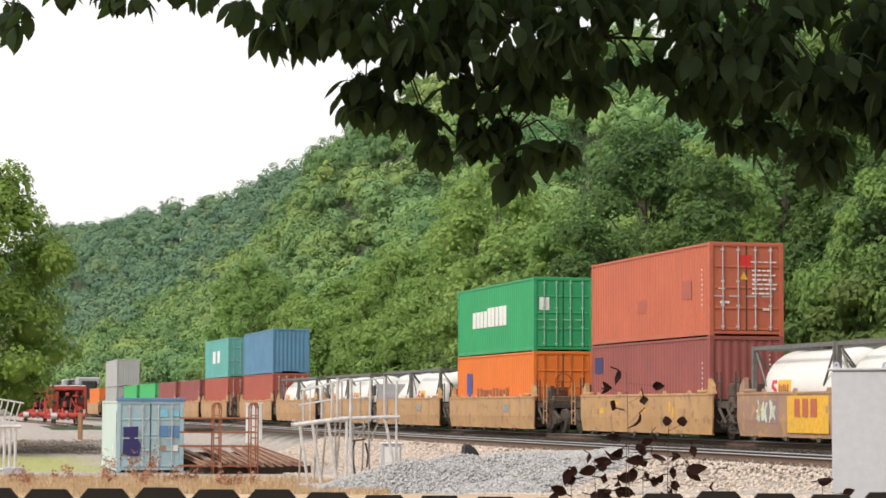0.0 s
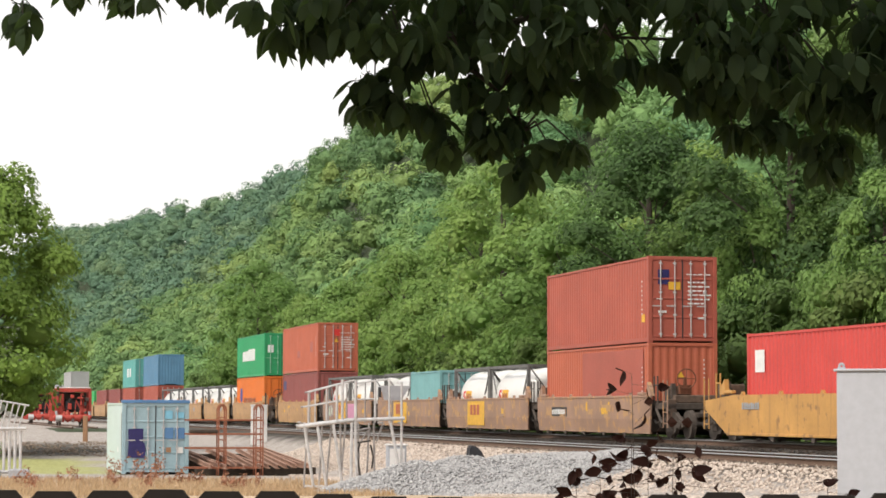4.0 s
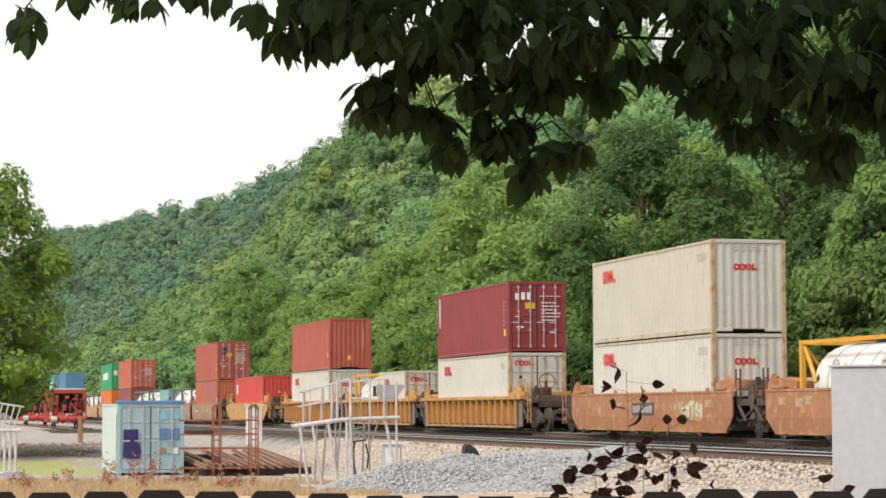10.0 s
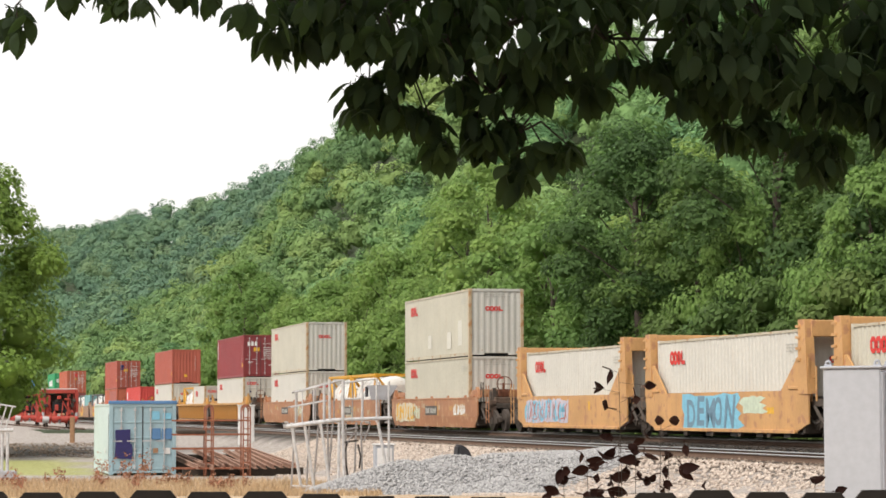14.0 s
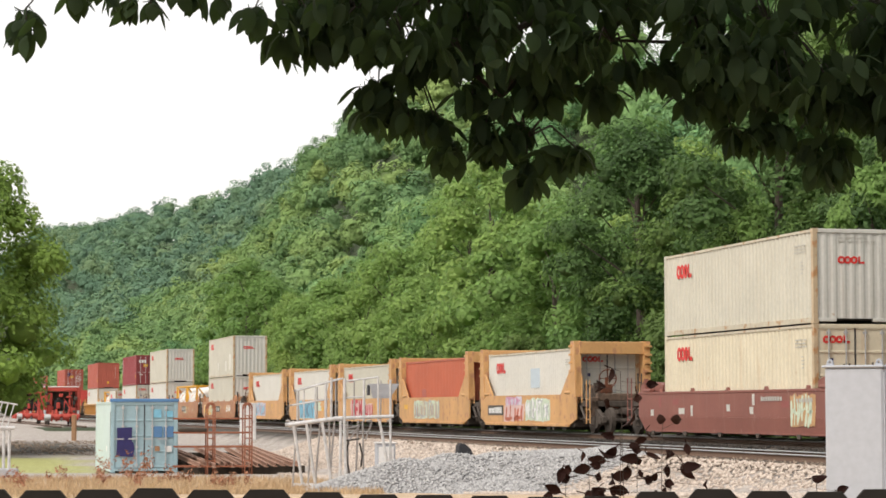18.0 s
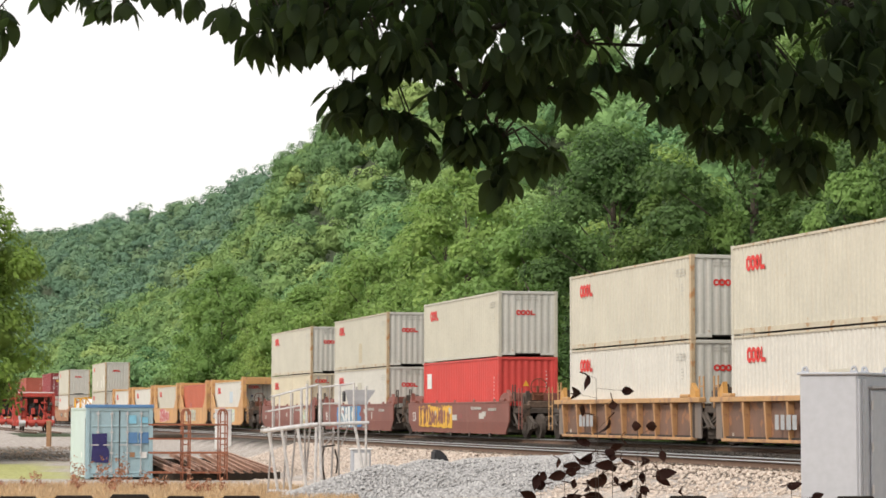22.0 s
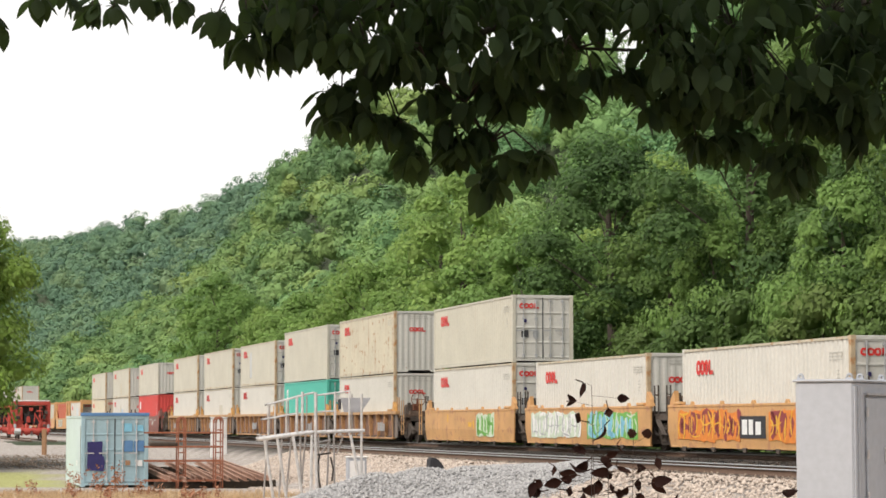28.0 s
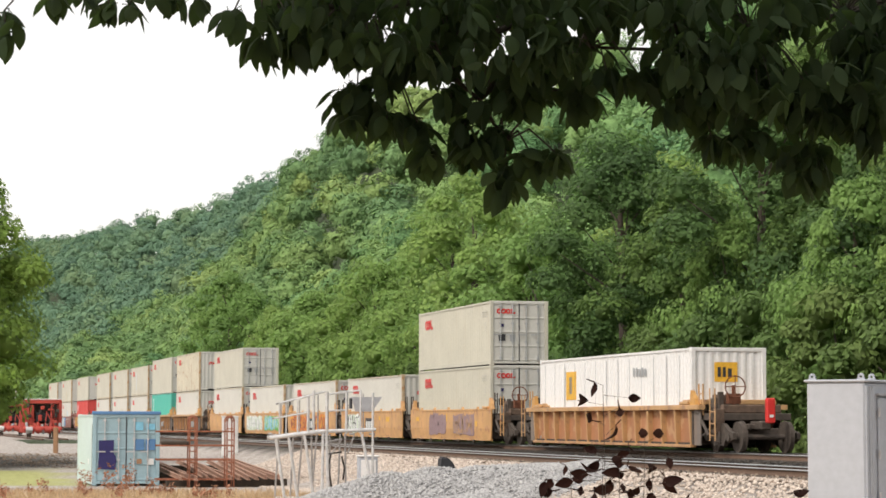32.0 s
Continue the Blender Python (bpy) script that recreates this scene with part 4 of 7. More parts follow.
def tank(q_far, base, frame_mat, label, gold=True, roof=True):
    """A tank container: a barrel in an open steel frame."""
    L, H = 6.058, 2.47
    t = thing("tank_container", label, "tank container", "containers on the train")
    w = WIDE / 2

    def barrel():
        bm = B()
        rings = [(-2.72, 0.25), (-2.66, 0.7), (-2.5, 0.98), (-2.3, 1.1), (-2.1, 1.13), (2.1, 1.13), (2.3, 1.1), (2.5, 0.98), (2.66, 0.7), (2.72, 0.25)]
        k = 28
        vs = [[bm.verts.new((x, r * math.cos(6.2832 * i / k), 1.22 + r * math.sin(6.2832 * i / k))) for i in range(k)] for x, r in rings]
        for a, b in zip(vs, vs[1:]):
            for i in range(k):
                f = bm.faces.new((a[i], a[(i + 1) % k], b[(i + 1) % k], b[i]))
                f.smooth = True
        bm.faces.new(vs[0])
        bm.faces.new(vs[-1][::-1])
        bmesh.ops.recalc_face_normals(bm, faces=bm.faces)
        return bm
    shared("barrel", "tank_barrel", barrel, M["tankwhite"], t, label="white cladded cylindrical tank")
    for x in () if gold else (-1.3, 0.0, 1.3):
        def band():
            bm = B()
            k = 28
            a = [[bm.verts.new((dx, r * math.cos(6.2832 * i / k), 1.22 + r * math.sin(6.2832 * i / k))) for i in range(k)] for dx, r in ((-0.03, 1.128), (-0.03, 1.14), (0.03, 1.14), (0.03, 1.128))]
            for p, q in zip(a, a[1:]):
                for i in range(k):
                    bm.faces.new((p[i], p[(i + 1) % k], q[(i + 1) % k], q[i]))
            return bm
        shared("band", "strap_band", band, M["greypatch"], t, (x, 0, 0))
    for sx in (-1, 1):
        for sy in (-1, 1):
            shared("tpost", "corner_post", lambda: box(B(), -0.06 if gold else -0.085, 0.06 if gold else 0.085, -0.07, 0.07, 0, H, 0.012), frame_mat, t, (sx * (L / 2 - 0.07), sy * (w - 0.07), 0))
            shared(("tbr", sx, sy), "brace", lambda: rod(B(), (sx * (L / 2 - 0.1), sy * (w - 0.1), H - 0.08), (sx * (L / 2 - 0.95), sy * (w - 0.1), 1.3), 0.032 if gold else 0.06, 6), frame_mat, t)
            shared(("tbe", sx, sy), "brace", lambda: rod(B(), (sx * (L / 2 - 0.06), sy * (w - 0.1), H - 0.1), (sx * (L / 2 - 0.06), sy * 0.45, 1.5), 0.03 if gold else 0.055, 6), frame_mat, t)
        for z in (0.07, H - 0.07):
            shared(("tcross", z), "end_rail", lambda: box(B(), -0.06, 0.06, -w + 0.1, w - 0.1, -0.06, 0.06), frame_mat, t, (sx * (L / 2 - 0.07), 0, z))
    for sy in (-1, 1):
        for z in ((0.07, H - 0.06) if roof else (0.07,)):
            shared(("trail", z), "side_rail", lambda: box(B(), -L / 2 + 0.12, L / 2 - 0.12, -0.05, 0.05, -0.055, 0.055), frame_mat, t, (0, sy * (w - 0.07), z))
    shared("walk", "walkway", lambda: box(B(), -1.6, 1.6, -0.3, 0.3, 0, 0.03), M["greypatch"], t, (0, 0.1, H - 0.06))
    shared("hatch", "manhole", lambda: rod(B(), (0, 0, 0), (0, 0, 0.18), 0.28, 14), M["greypatch"], t, (0.3, -0.15, H - 0.2))
    if gold:
        shared("tk_gold", "logo", lambda: wrapped([rect(0, 0, 0.95, 0.5)], 0.98), M["goldpaint"], t, (1.2, 0, 0.98), "yellow square with red emblem", FLIP)
        shared("tk_red", "logo", lambda: wrapped([[(0, 0.08), (0.1, 0), (0.34, 0), (0.4, 0.24), (0.16, 0.34), (0.16, 0.4), (0.4, 0.4), (0.37, 0.5), (0.08, 0.5), (0, 0.28), (0.24, 0.18), (0.24, 0.1)]], 0.98), M["redpaint"], t, (1.7, 0, 0.98), "", FLIP)
        shared("tk_word", "lettering", lambda: wrapped([rect(0.15 * k, 0, 0.09, 0.22 if k % 2 else 0.26) for k in range(5)], 1.1, 1.139), M["wine"], t, (1.1, 0, 1.1), "", FLIP)
    else:
        shared("tk_o", "warning_label", lambda: wrapped([[(0, 0), (0.2, 0.06), (0.26, 0.36), (0.06, 0.3)]], 1.45), M["orangepaint"], t, (0.6, 0, 1.45), "", FLIP)
        for k in (0, 1):
            shared(("tk_k", k), "warning_label", lambda: wrapped([[(0, 0.12), (0.12, 0), (0.24, 0.12), (0.12, 0.24)]], 0.95 + 0.34 * k), M["blackpaint"], t, (2.1, 0, 0.95 + 0.34 * k), "", FLIP)
    MOVERS.append((t, q_far - L / 2, base, CENTRE))
    return t


# ---- well cars ----
def truck(parent, x):
    """A two-axle bogie under one end of a unit."""
    b = shared("bolster", "bogie", lambda: box(box(B(), -0.22, 0.22, -1.0, 1.0, 0.45, 0.72, 0.03), -0.5, 0.5, -0.28, 0.28, 0.68, 0.85, 0.03), M["grime"], parent, (x, 0, 0), "two-axle bogie caked in brown grime")
    for sy in (-1, 1):
        def frame_plate():
            bm = slab(B(), [(-1.15, 0.40), (-0.85, 0.30), (-0.62, 0.42), (-0.4, 0.2), (0.4, 0.2), (0.62, 0.42), (0.85, 0.30), (1.15, 0.40), (1.15, 0.58), (0.75, 0.66), (0.4, 0.86), (-0.4, 0.86), (-0.75, 0.66), (-1.15, 0.58)], -0.06, 0.06)
            for k in (-0.17, 0, 0.17):
                rod(bm, (k, 0.07, 0.3), (k, 0.07, 0.62), 0.07, 8)
            for k in (-0.89, 0.89):
                rod(bm, (k, -0.08, 0.46), (k, 0.12, 0.46), 0.13, 10)
            return bm
        shared("sideframe", "side_frame", frame_plate, M["grime"], b, (0, sy * 1.0, 0))
    for sx in (-0.89, 0.89):
        shared("axle", "axle", lambda: rod(B(), (0, -0.95, 0.46), (0, 0.95, 0.46), 0.075, 8), M["grime"], b, (sx, 0, 0))
        for sy in (-0.75, 0.75):
            def wheel():
                bm = rod(B(), (0, -0.065, 0.46), (0, 0.065, 0.46), 0.455, 24)
                rod(bm, (0, 0.06, 0.46), (0, 0.085, 0.46), 0.15, 12)
                return rod(bm, (0, -0.085, 0.46), (0, -0.06, 0.46), 0.485, 24)
            shared("wheel", "wheel", wheel, M["grime"], b, (sx, sy, 0), turn=None if sy > 0 else FLIP)


def stroke(pts, w, r):
    """A brush stroke along a few points, of uneven width."""
    left, right = [], []
    for i, (x, z) in enumerate(pts):
        x0, z0 = pts[max(0, i - 1)]
        x1, z1 = pts[min(len(pts) - 1, i + 1)]
        k = math.hypot(x1 - x0, z1 - z0) or 1
        nx, nz, h = -(z1 - z0) / k, (x1 - x0) / k, w * 0.5 * r.uniform(0.6, 1.3) * (0.55 if i in (0, len(pts) - 1) else 1)
        left.append((x + nx * h, z + nz * h))
        right.append((x - nx * h, z - nz * h))
    return left + right[::-1]


def spray(parent, x, z, w_, h_, mats, n, seed):
    """Graffiti: a ragged sprayed ground, crowded leaning strokes over it, and thin light or dark edges."""
    r = random.Random(seed)
    u = w_ / n

    def lay(shapes, k, i):
        o = part("graffiti_letter", plates(shapes, 0.003), M[mats[k]], parent, "sprayed graffiti letter" if k == 0 else "")
        o.location, o.rotation_euler = (x, 1.4045 + 0.0034 * k + 0.0008 * (i % 3), z), FLIP
    for i in range(n):
        x0, x1, lean = u * i - 0.1 * u, u * (i + 1) + 0.1 * u, r.uniform(-0.1, 0.25)
        foot, top = h_ * r.uniform(0, 0.08), h_ * r.uniform(0.9, 1.0)
        m = 5
        lay([[(x0 + (x1 - x0) * j / m, foot + h_ * r.uniform(0, 0.06)) for j in range(m + 1)] + [(x1 + lean * u * 0.4 + r.uniform(0, 0.1) * u, h_ * 0.5)]
             + [(x0 + (x1 - x0) * j / m + lean * u * 0.6, top - h_ * r.uniform(0, 0.12)) for j in range(m, -1, -1)] + [(x0 - r.uniform(0, 0.1) * u, h_ * 0.45)]], 0, i)
        for k in range(1, len(mats)):
            shapes = []
            for q in range(r.choice((2, 3, 3)) if k == 1 else 3):
                fx = x0 + (x1 - x0) * (q + r.uniform(0.25, 0.75)) / 3
                lo_, hi_ = h_ * r.uniform(0.05, 0.3), h_ * r.uniform(0.65, 0.95)
                bow = r.uniform(-0.28, 0.28) * u
                shapes.append(stroke([(fx + lean * u * 0.6 * v + bow * math.sin(3.14 * v), lo_ + (hi_ - lo_) * v) for v in (0, 0.2, 0.4, 0.6, 0.8, 1)], (0.24 if k == 1 else 0.07) * min(u, h_) * r.uniform(0.8, 1.3), r))
            if r.random() < 0.75:
                fz = h_ * r.choice((0.2, 0.5, 0.82))
                shapes.append(stroke([(x0 + u * 0.15, fz), (x0 + u * 0.5, fz + r.uniform(-0.08, 0.08) * h_), (x0 + u * 0.95, fz + r.uniform(-0.1, 0.1) * h_)], (0.2 if k == 1 else 0.06) * min(u, h_), r))
            lay(shapes, k, i)


def well_unit(q_far, kind, body, well, label, first, last, web=None, box_len=12.19, marks=(), pitch=1.05):
    """One unit of an articulated well car. well: length of the well; the box in it is centred."""
    t = thing("well_car", label, "rail car", "cars of the train")
    bm_mat, wm = M[body], M[web or body]
    h = well / 2
    for sy in (-1, 1):
        turn = None if sy > 0 else FLIP
        if kind == "smooth":
            def side():
                # upright upper plate, lower plate folded inwards
                bm = slab(B(), [(-h - 0.5, 0.62), (h + 0.5, 0.62), (h + 0.5, 1.36), (-h - 0.5, 1.36)], -0.05, 0.0)
                cut = 0.35 if well < 13 else -0.1      # how far the lower plate reaches past the well
                low = slab(B(), [(-h - cut, 0.18), (h + cut, 0.18), (h + 0.5, 0.618), (-h - 0.5, 0.618)], -0.05, 0.0)
                for v in low.verts:
                    v.co.y -= 0.035 * (0.618 - v.co.z) / 0.438
                me = bpy.data.meshes.new("fold")
                low.to_mesh(me)
                low.free()
                bm.from_mesh(me)
                bpy.data.meshes.remove(me)
                box(bm, -h - 0.5, h + 0.5, -0.09, 0.02, 1.34, 1.42, 0.01)
                box(bm, -h - cut, h + cut, -0.12, -0.03, 0.14, 0.2, 0.01)
                return bm
            shared(("side", kind, well), "side_sill", side, bm_mat, t, (0, sy * 1.4, 0), turn=turn)
        elif kind == "taper":
            def side():
                bm = slab(B(), [(-h - 1.6, 0.95), (-h + 0.2, 0.22), (h - 0.2, 0.22), (h + 1.6, 0.95), (h + 1.6, 1.22), (h - 0.8, 1.38), (-h + 0.8, 1.38), (-h - 1.6, 1.22)], -0.06, 0.0)
                box(bm, -h + 0.3, h - 0.3, -0.06, 0.03, 0.18, 0.26, 0.01)
                return bm
            shared(("side", kind, well), "side_sill", side, bm_mat, t, (0, sy * 1.4, 0), turn=turn)
        elif kind == "ribbed":
            # the web lies deep behind tapered ribs, under an overhanging chord
            shared(("side", kind, well), "side_web", lambda: box(B(), -h - 0.2, h + 0.2, -0.2, -0.18, 0.2, 1.3), wm, t, (0, sy * 1.4, 0), turn=turn)
            shared(("chord", well), "top_chord", lambda: box(B(), -h - 0.9, h + 0.9, -0.2, 0.04, 1.27, 1.42, 0.012), bm_mat, t, (0, sy * 1.4, 0), turn=turn)
            shared(("chordl", well), "bottom_chord", lambda: box(B(), -h - 0.1, h + 0.1, -0.2, 0.0, 0.13, 0.22, 0.012), M["ribedge"], t, (0, sy * 1.4, 0), turn=turn)

            def fin():
                bm = slab(B(), [(-0.04, 0.22), (0.04, 0.22), (0.075, 1.27), (-0.075, 1.27)], -0.18, 0.0)
                for v in bm.verts:
                    if v.co.y > -0.1:
                        v.co.y = -0.05 + 0.06 * (v.co.z - 0.22) / 1.05
                return bm
            n = round(well / pitch)
            for i in range(n + 1):
                shared("rib", "rib", fin, bm_mat if pitch < 1.4 else M["ribedge"], t, (-h + well * i / n, sy * 1.4, 0), turn=turn)
            for sx in (-1, 1):
                shared(("webend", kind), "end_plate", lambda: box(B(), -0.28, 0.28, -0.14, -0.1, 0.2, 1.27), M["drabplate"], t, (sx * (h + 0.45), sy * 1.4, 0), turn=turn)
        else:       # bulkhead: tall ends with sloping gussets
            def side():
                bm = slab(B(), [(-h - 0.6, 0.5), (-h + 0.3, 0.26), (h - 0.3, 0.26), (h + 0.6, 0.5), (h + 0.6, 2.3), (h - 0.15, 2.3), (h - 1.35, 1.4), (-h + 1.35, 1.4), (-h + 0.15, 2.3), (-h - 0.6, 2.3)], -0.05, 0.0)
                box(bm, -h + 0.3, h - 0.3, -0.06, 0.05, 0.22, 0.32, 0.01)
                return bm
            shared(("side", kind, well), "side_sill", side, bm_mat, t, (0, sy * 1.4, 0), turn=turn)
            for sx in (-1, 1):
                def tower():
                    bm = slab(B(), [(-0.34, 1.3), (0.34, 1.3), (0.26, 3.32), (-0.2, 3.32)], -0.22, 0.03)
                    for k in range(4):
                        box(bm, 0.1, 0.4, -0.2, 0.06, 2.2 + k * 0.3, 2.27 + k * 0.3)
                    return bm
                shared(("tower", sx), "bulkhead_post", tower, bm_mat, t, (sx * (h + 0.28), sy * 1.4, 0), turn=turn)
    if kind == "bulkhead":
        for sx in (-1, 1):
            shared("bulkbeam", "bulkhead_beam", lambda: box(B(), -0.22, 0.22, -1.25, 1.25, 2.85, 3.3, 0.02), bm_mat, t, (sx * (h + 0.3), 0, 0))
        shared(("bulkrail", well), "top_rail", lambda: box(B(), -h, h, -0.05, 0.05, 3.12, 3.22), bm_mat, t, (0, -1.4, 0))
    shared(("tray", well), "well_floor", lambda: box(B(), -h, h, -1.3, 1.3, 0.2, 0.28), M["steel"], t)
    for sx in (-1, 1):
        shared("bulk", "well_end", lambda: box(box(B(), -0.06, 0.06, -1.34, 1.34, 0.22, 1.24, 0.02), -0.05, 1.2, -0.35, 0.35, 0.62, 1.05, 0.02), M["grime"], t, (sx * (h + 0.12), 0, 0), turn=None if sx > 0 else FLIP)
    n = 6
    for i in range(n):
        shared("cross", "cross_bearer", lambda: box(B(), -0.25, 0.25, -1.36, 1.36, 0.1, 0.2), M["steel"], t, (-h + well * (i + 0.5) / n, 0, 0))
    for sx in (-1, 1):
        if well > 15 and kind in ("smooth", "ribbed"):
            def hood():
                top = 1.74 if kind == "smooth" else 1.58
                bm = slab(B(), [(-0.95, 1.43), (0.95, 1.43), (0.95, top), (-0.55, top), (-0.95, top - 0.1)], -1.22, 1.22)
                bmesh.ops.bevel(bm, geom=bm.edges[:], offset=0.02, segments=1, affect="EDGES")
                return bm
            shared(("hood", kind), "end_hood", hood, bm_mat, t, (sx * (h - 0.4), 0, 0), turn=None if sx > 0 else FLIP)
        shared(("deck", sx, well), "end_platform", lambda: box(box(B(), -0.75, 0.75, -1.2, 1.2, 0.95, 1.16, 0.02), -0.3, 0.9, -0.3, 0.3, 0.7, 1.0), M["grime"] if kind != "taper" else bm_mat, t, (sx * (h + 1.0), 0, 0))
        shared("hose", "brake_pipe", lambda: rod(rod(B(), (-0.8, 1.1, 0.62), (0.2, 1.25, 0.5), 0.03, 6), (0.2, 1.25, 0.5), (0.9, 1.15, 0.75), 0.03, 6), M["steel"], t, (sx * (h + 0.9), 0, 0))
        shared("bracket", "corner_bracket", lambda: box(B(), -0.35, 0.35, -0.08, 0.08, 1.42, 1.52, 0.02), bm_mat, t, (sx * (h - 0.4), 1.36, 0))
        shared("grab", "grab_iron", lambda: rod(rod(rod(B(), (0, 0, 1.1), (0, 0, 2.05), 0.028, 6), (0.35, 0, 1.1), (0.35, 0, 2.05), 0.028, 6), (0, 0, 1.75), (0.35, 0, 1.75), 0.022, 6), M["grime"] if kind == "smooth" else bm_mat, t, (sx * (h + 0.75), 1.22, 0))
    if kind in ("smooth", "bulkhead", "taper"):
        for i in range(5):
            lx = -h + 1.6 + (well - 3.2) * i / 4
            if kind != "bulkhead":
                shared("lug", "guide_lug", lambda: slab(B(), [(-0.13, 0), (0.13, 0), (0.05, 0.1), (-0.05, 0.1)], -0.05, 0.02), bm_mat, t, (lx, 1.4, 1.415 if kind == "smooth" else 1.375))
            shared("drain", "sill_lug", lambda: slab(B(), [(-0.16, 0), (0.16, 0), (0.1, -0.13), (-0.1, -0.13)], -0.06, 0.0), M["grime"], t, (lx + 0.7, 1.4, 0.17 if kind != "bulkhead" else 0.23))
    for sx in (-1, 1):
        shared("slackbox", "connector_cover", lambda: box(box(box(B(), -0.45, 0.3, -0.9, 0.95, 1.16, 1.42, 0.03), -0.2, 0.35, 0.3, 1.0, 1.42, 1.72, 0.03), -0.5, -0.2, 0.9, 1.2, 0.55, 1.3, 0.03), M["gearbrown"], t, (sx * (h + 1.25), 0, 0), turn=None)
        shared("valve", "valve_box", lambda: box(box(box(B(), -0.22, 0.22, 0, 0.3, 1.3, 1.62, 0.02), -0.1, 0.34, 0.05, 0.25, 1.16, 1.34), -0.34, -0.2, 0.1, 0.24, 1.16, 1.8), M["grime"], t, (sx * (h + 1.15), 0.75, 0))
        shared(("guide", sx), "corner_guide", lambda: slab(B(), [(0, 1.4), (sx * 0.5, 1.4), (sx * 0.42, 1.62), (sx * 0.1, 1.86)], -0.12, 0.02), M["yellowcar"] if kind == "ribbed" else bm_mat, t, (sx * (h - 0.05), 1.34, 0))
        shared("linkage", "brake_linkage", lambda: rod(rod(B(), (-0.7, 1.22, 0.9), (0.4, 1.22, 0.5), 0.04, 6), (-0.1, 1.25, 0.5), (0.5, 1.25, 0.95), 0.05, 6), M["grime"], t, (sx * (h + 1.2), 0, 0))
    truck(t, h + (1.6 if first else 1.65))
    if last:
        truck(t, -h - 1.6)
    for flag, sx in ((first, 1), (last, -1)):
        if flag:
            shared(("coup", sx), "coupler", lambda: box(box(B(), 0, 0.85, -0.11, 0.11, 0.68, 0.92, 0.03), 0.75, 1.02, -0.17, 0.17, 0.66, 0.94, 0.05), M["grime"], t, (sx * (h + 1.7), 0, 0), turn=None if sx > 0 else FLIP)
            def brake():
                bm = rod(B(), (0, 0, 1.1), (0, 0, 2.0), 0.05, 8)
                box(bm, -0.12, 0.12, -0.2, 0.2, 1.45, 1.75)
                k = 16
                for i in range(k):
                    a, b = 6.283 * i / k, 6.283 * (i + 1) / k
                    rod(bm, (-0.18, 0.32 * math.cos(a), 1.95 + 0.32 * math.sin(a)), (-0.18, 0.32 * math.cos(b), 1.95 + 0.32 * math.sin(b)), 0.022, 5)
                for i in range(4):
                    a = 1.57 * i
                    rod(bm, (-0.18, 0, 1.95), (-0.18, 0.32 * math.cos(a), 1.95 + 0.32 * math.sin(a)), 0.016, 5)
                return bm
            if sx < 0:
                shared("brake", "handbrake_wheel", brake, M["rust"], t, (-(h + 1.5), 0.55, 0))
            shared("ladder", "ladder", lambda: rod(rod(rod(rod(rod(B(), (0, 0, 0.35), (0, 0, 1.9), 0.022, 5), (0.42, 0, 0.35), (0.42, 0, 1.9), 0.022, 5), (0, 0, 0.5), (0.42, 0, 0.5), 0.018, 5), (0, 0, 0.85), (0.42, 0, 0.85), 0.018, 5), (0, 0, 1.2), (0.42, 0, 1.2), 0.018, 5), bm_mat, t, (sx * (h + 1.75) - 0.2, 1.3, 0))
        elif sx < 0:
            shared("reservoir", "air_reservoir", lambda: rod(B(), (0, -0.2, 1.5), (0, 0.9, 1.5), 0.2, 12), M["rust"], t, (-(h + 1.3), 0.1, 0))
    for f in marks:
        f(t, h)
    MOVERS.append((t, q_far - box_len / 2, 0.0, CENTRE))
    return t


def u_panel(x, w_, h_, z, mat, name="painted_panel"):
    def go(t, h):
        o = part(name, plates([rect(0, 0, w_, h_)], 0.005), M[mat], t)
        o.location, o.rotation_euler = (h - x, 1.41, z), FLIP
    return go


def u_word(x, w_, h_, z, mat, n, seed):
    def go(t, h):
        r = random.Random(seed)
        for i in range(n):
            u = w_ / n
            o = shared(("wordbar", n, w_, h_, seed, i), "letter", lambda: plates([rect(0, 0, u * r.uniform(0.62, 0.8), h_ * r.choice((1, 1, 0.86)))], 0.005), M[mat], t, turn=FLIP)
            o.location = (h - x - i * u, 1.424, z)
    return go


def u_spray(x, z, w_, h_, mats, n, seed):
    def go(t, h):
        spray(t, h - x, z, w_, h_, mats, n, seed)
    return go


def u_field(x, z, w_, h_, mat, seed):
    """A ragged sprayed background along the sill."""
    def go(t, h):
        r = random.Random(seed)
        n = 9
        lo = [(w_ * i / n + r.uniform(-0.1, 0.1), r.uniform(0, 0.04)) for i in range(n + 1)]
        hi = [(w_ * i / n + r.uniform(-0.15, 0.15), h_ - r.uniform(0, 0.09)) for i in range(n, -1, -1)]
        mid = [(w_ + r.uniform(0.3, 0.6), h_ * 0.12), (w_ + 0.05, h_ * 0.3), (w_ + r.uniform(0.2, 0.45), h_ * 0.45), (w_ - 0.15, h_ * 0.6), (w_ + r.uniform(0.1, 0.35), h_ * 0.85)]
        o = part("sprayed_field", plates([lo + mid + hi + [(-r.uniform(0.1, 0.3), h_ * 0.6), (0.05, h_ * 0.4)]], 0.002), M[mat], t)
        o.location, o.rotation_euler = (h - x, 1.4036 + 0.0002 * (seed % 5), z), FLIP
    return go


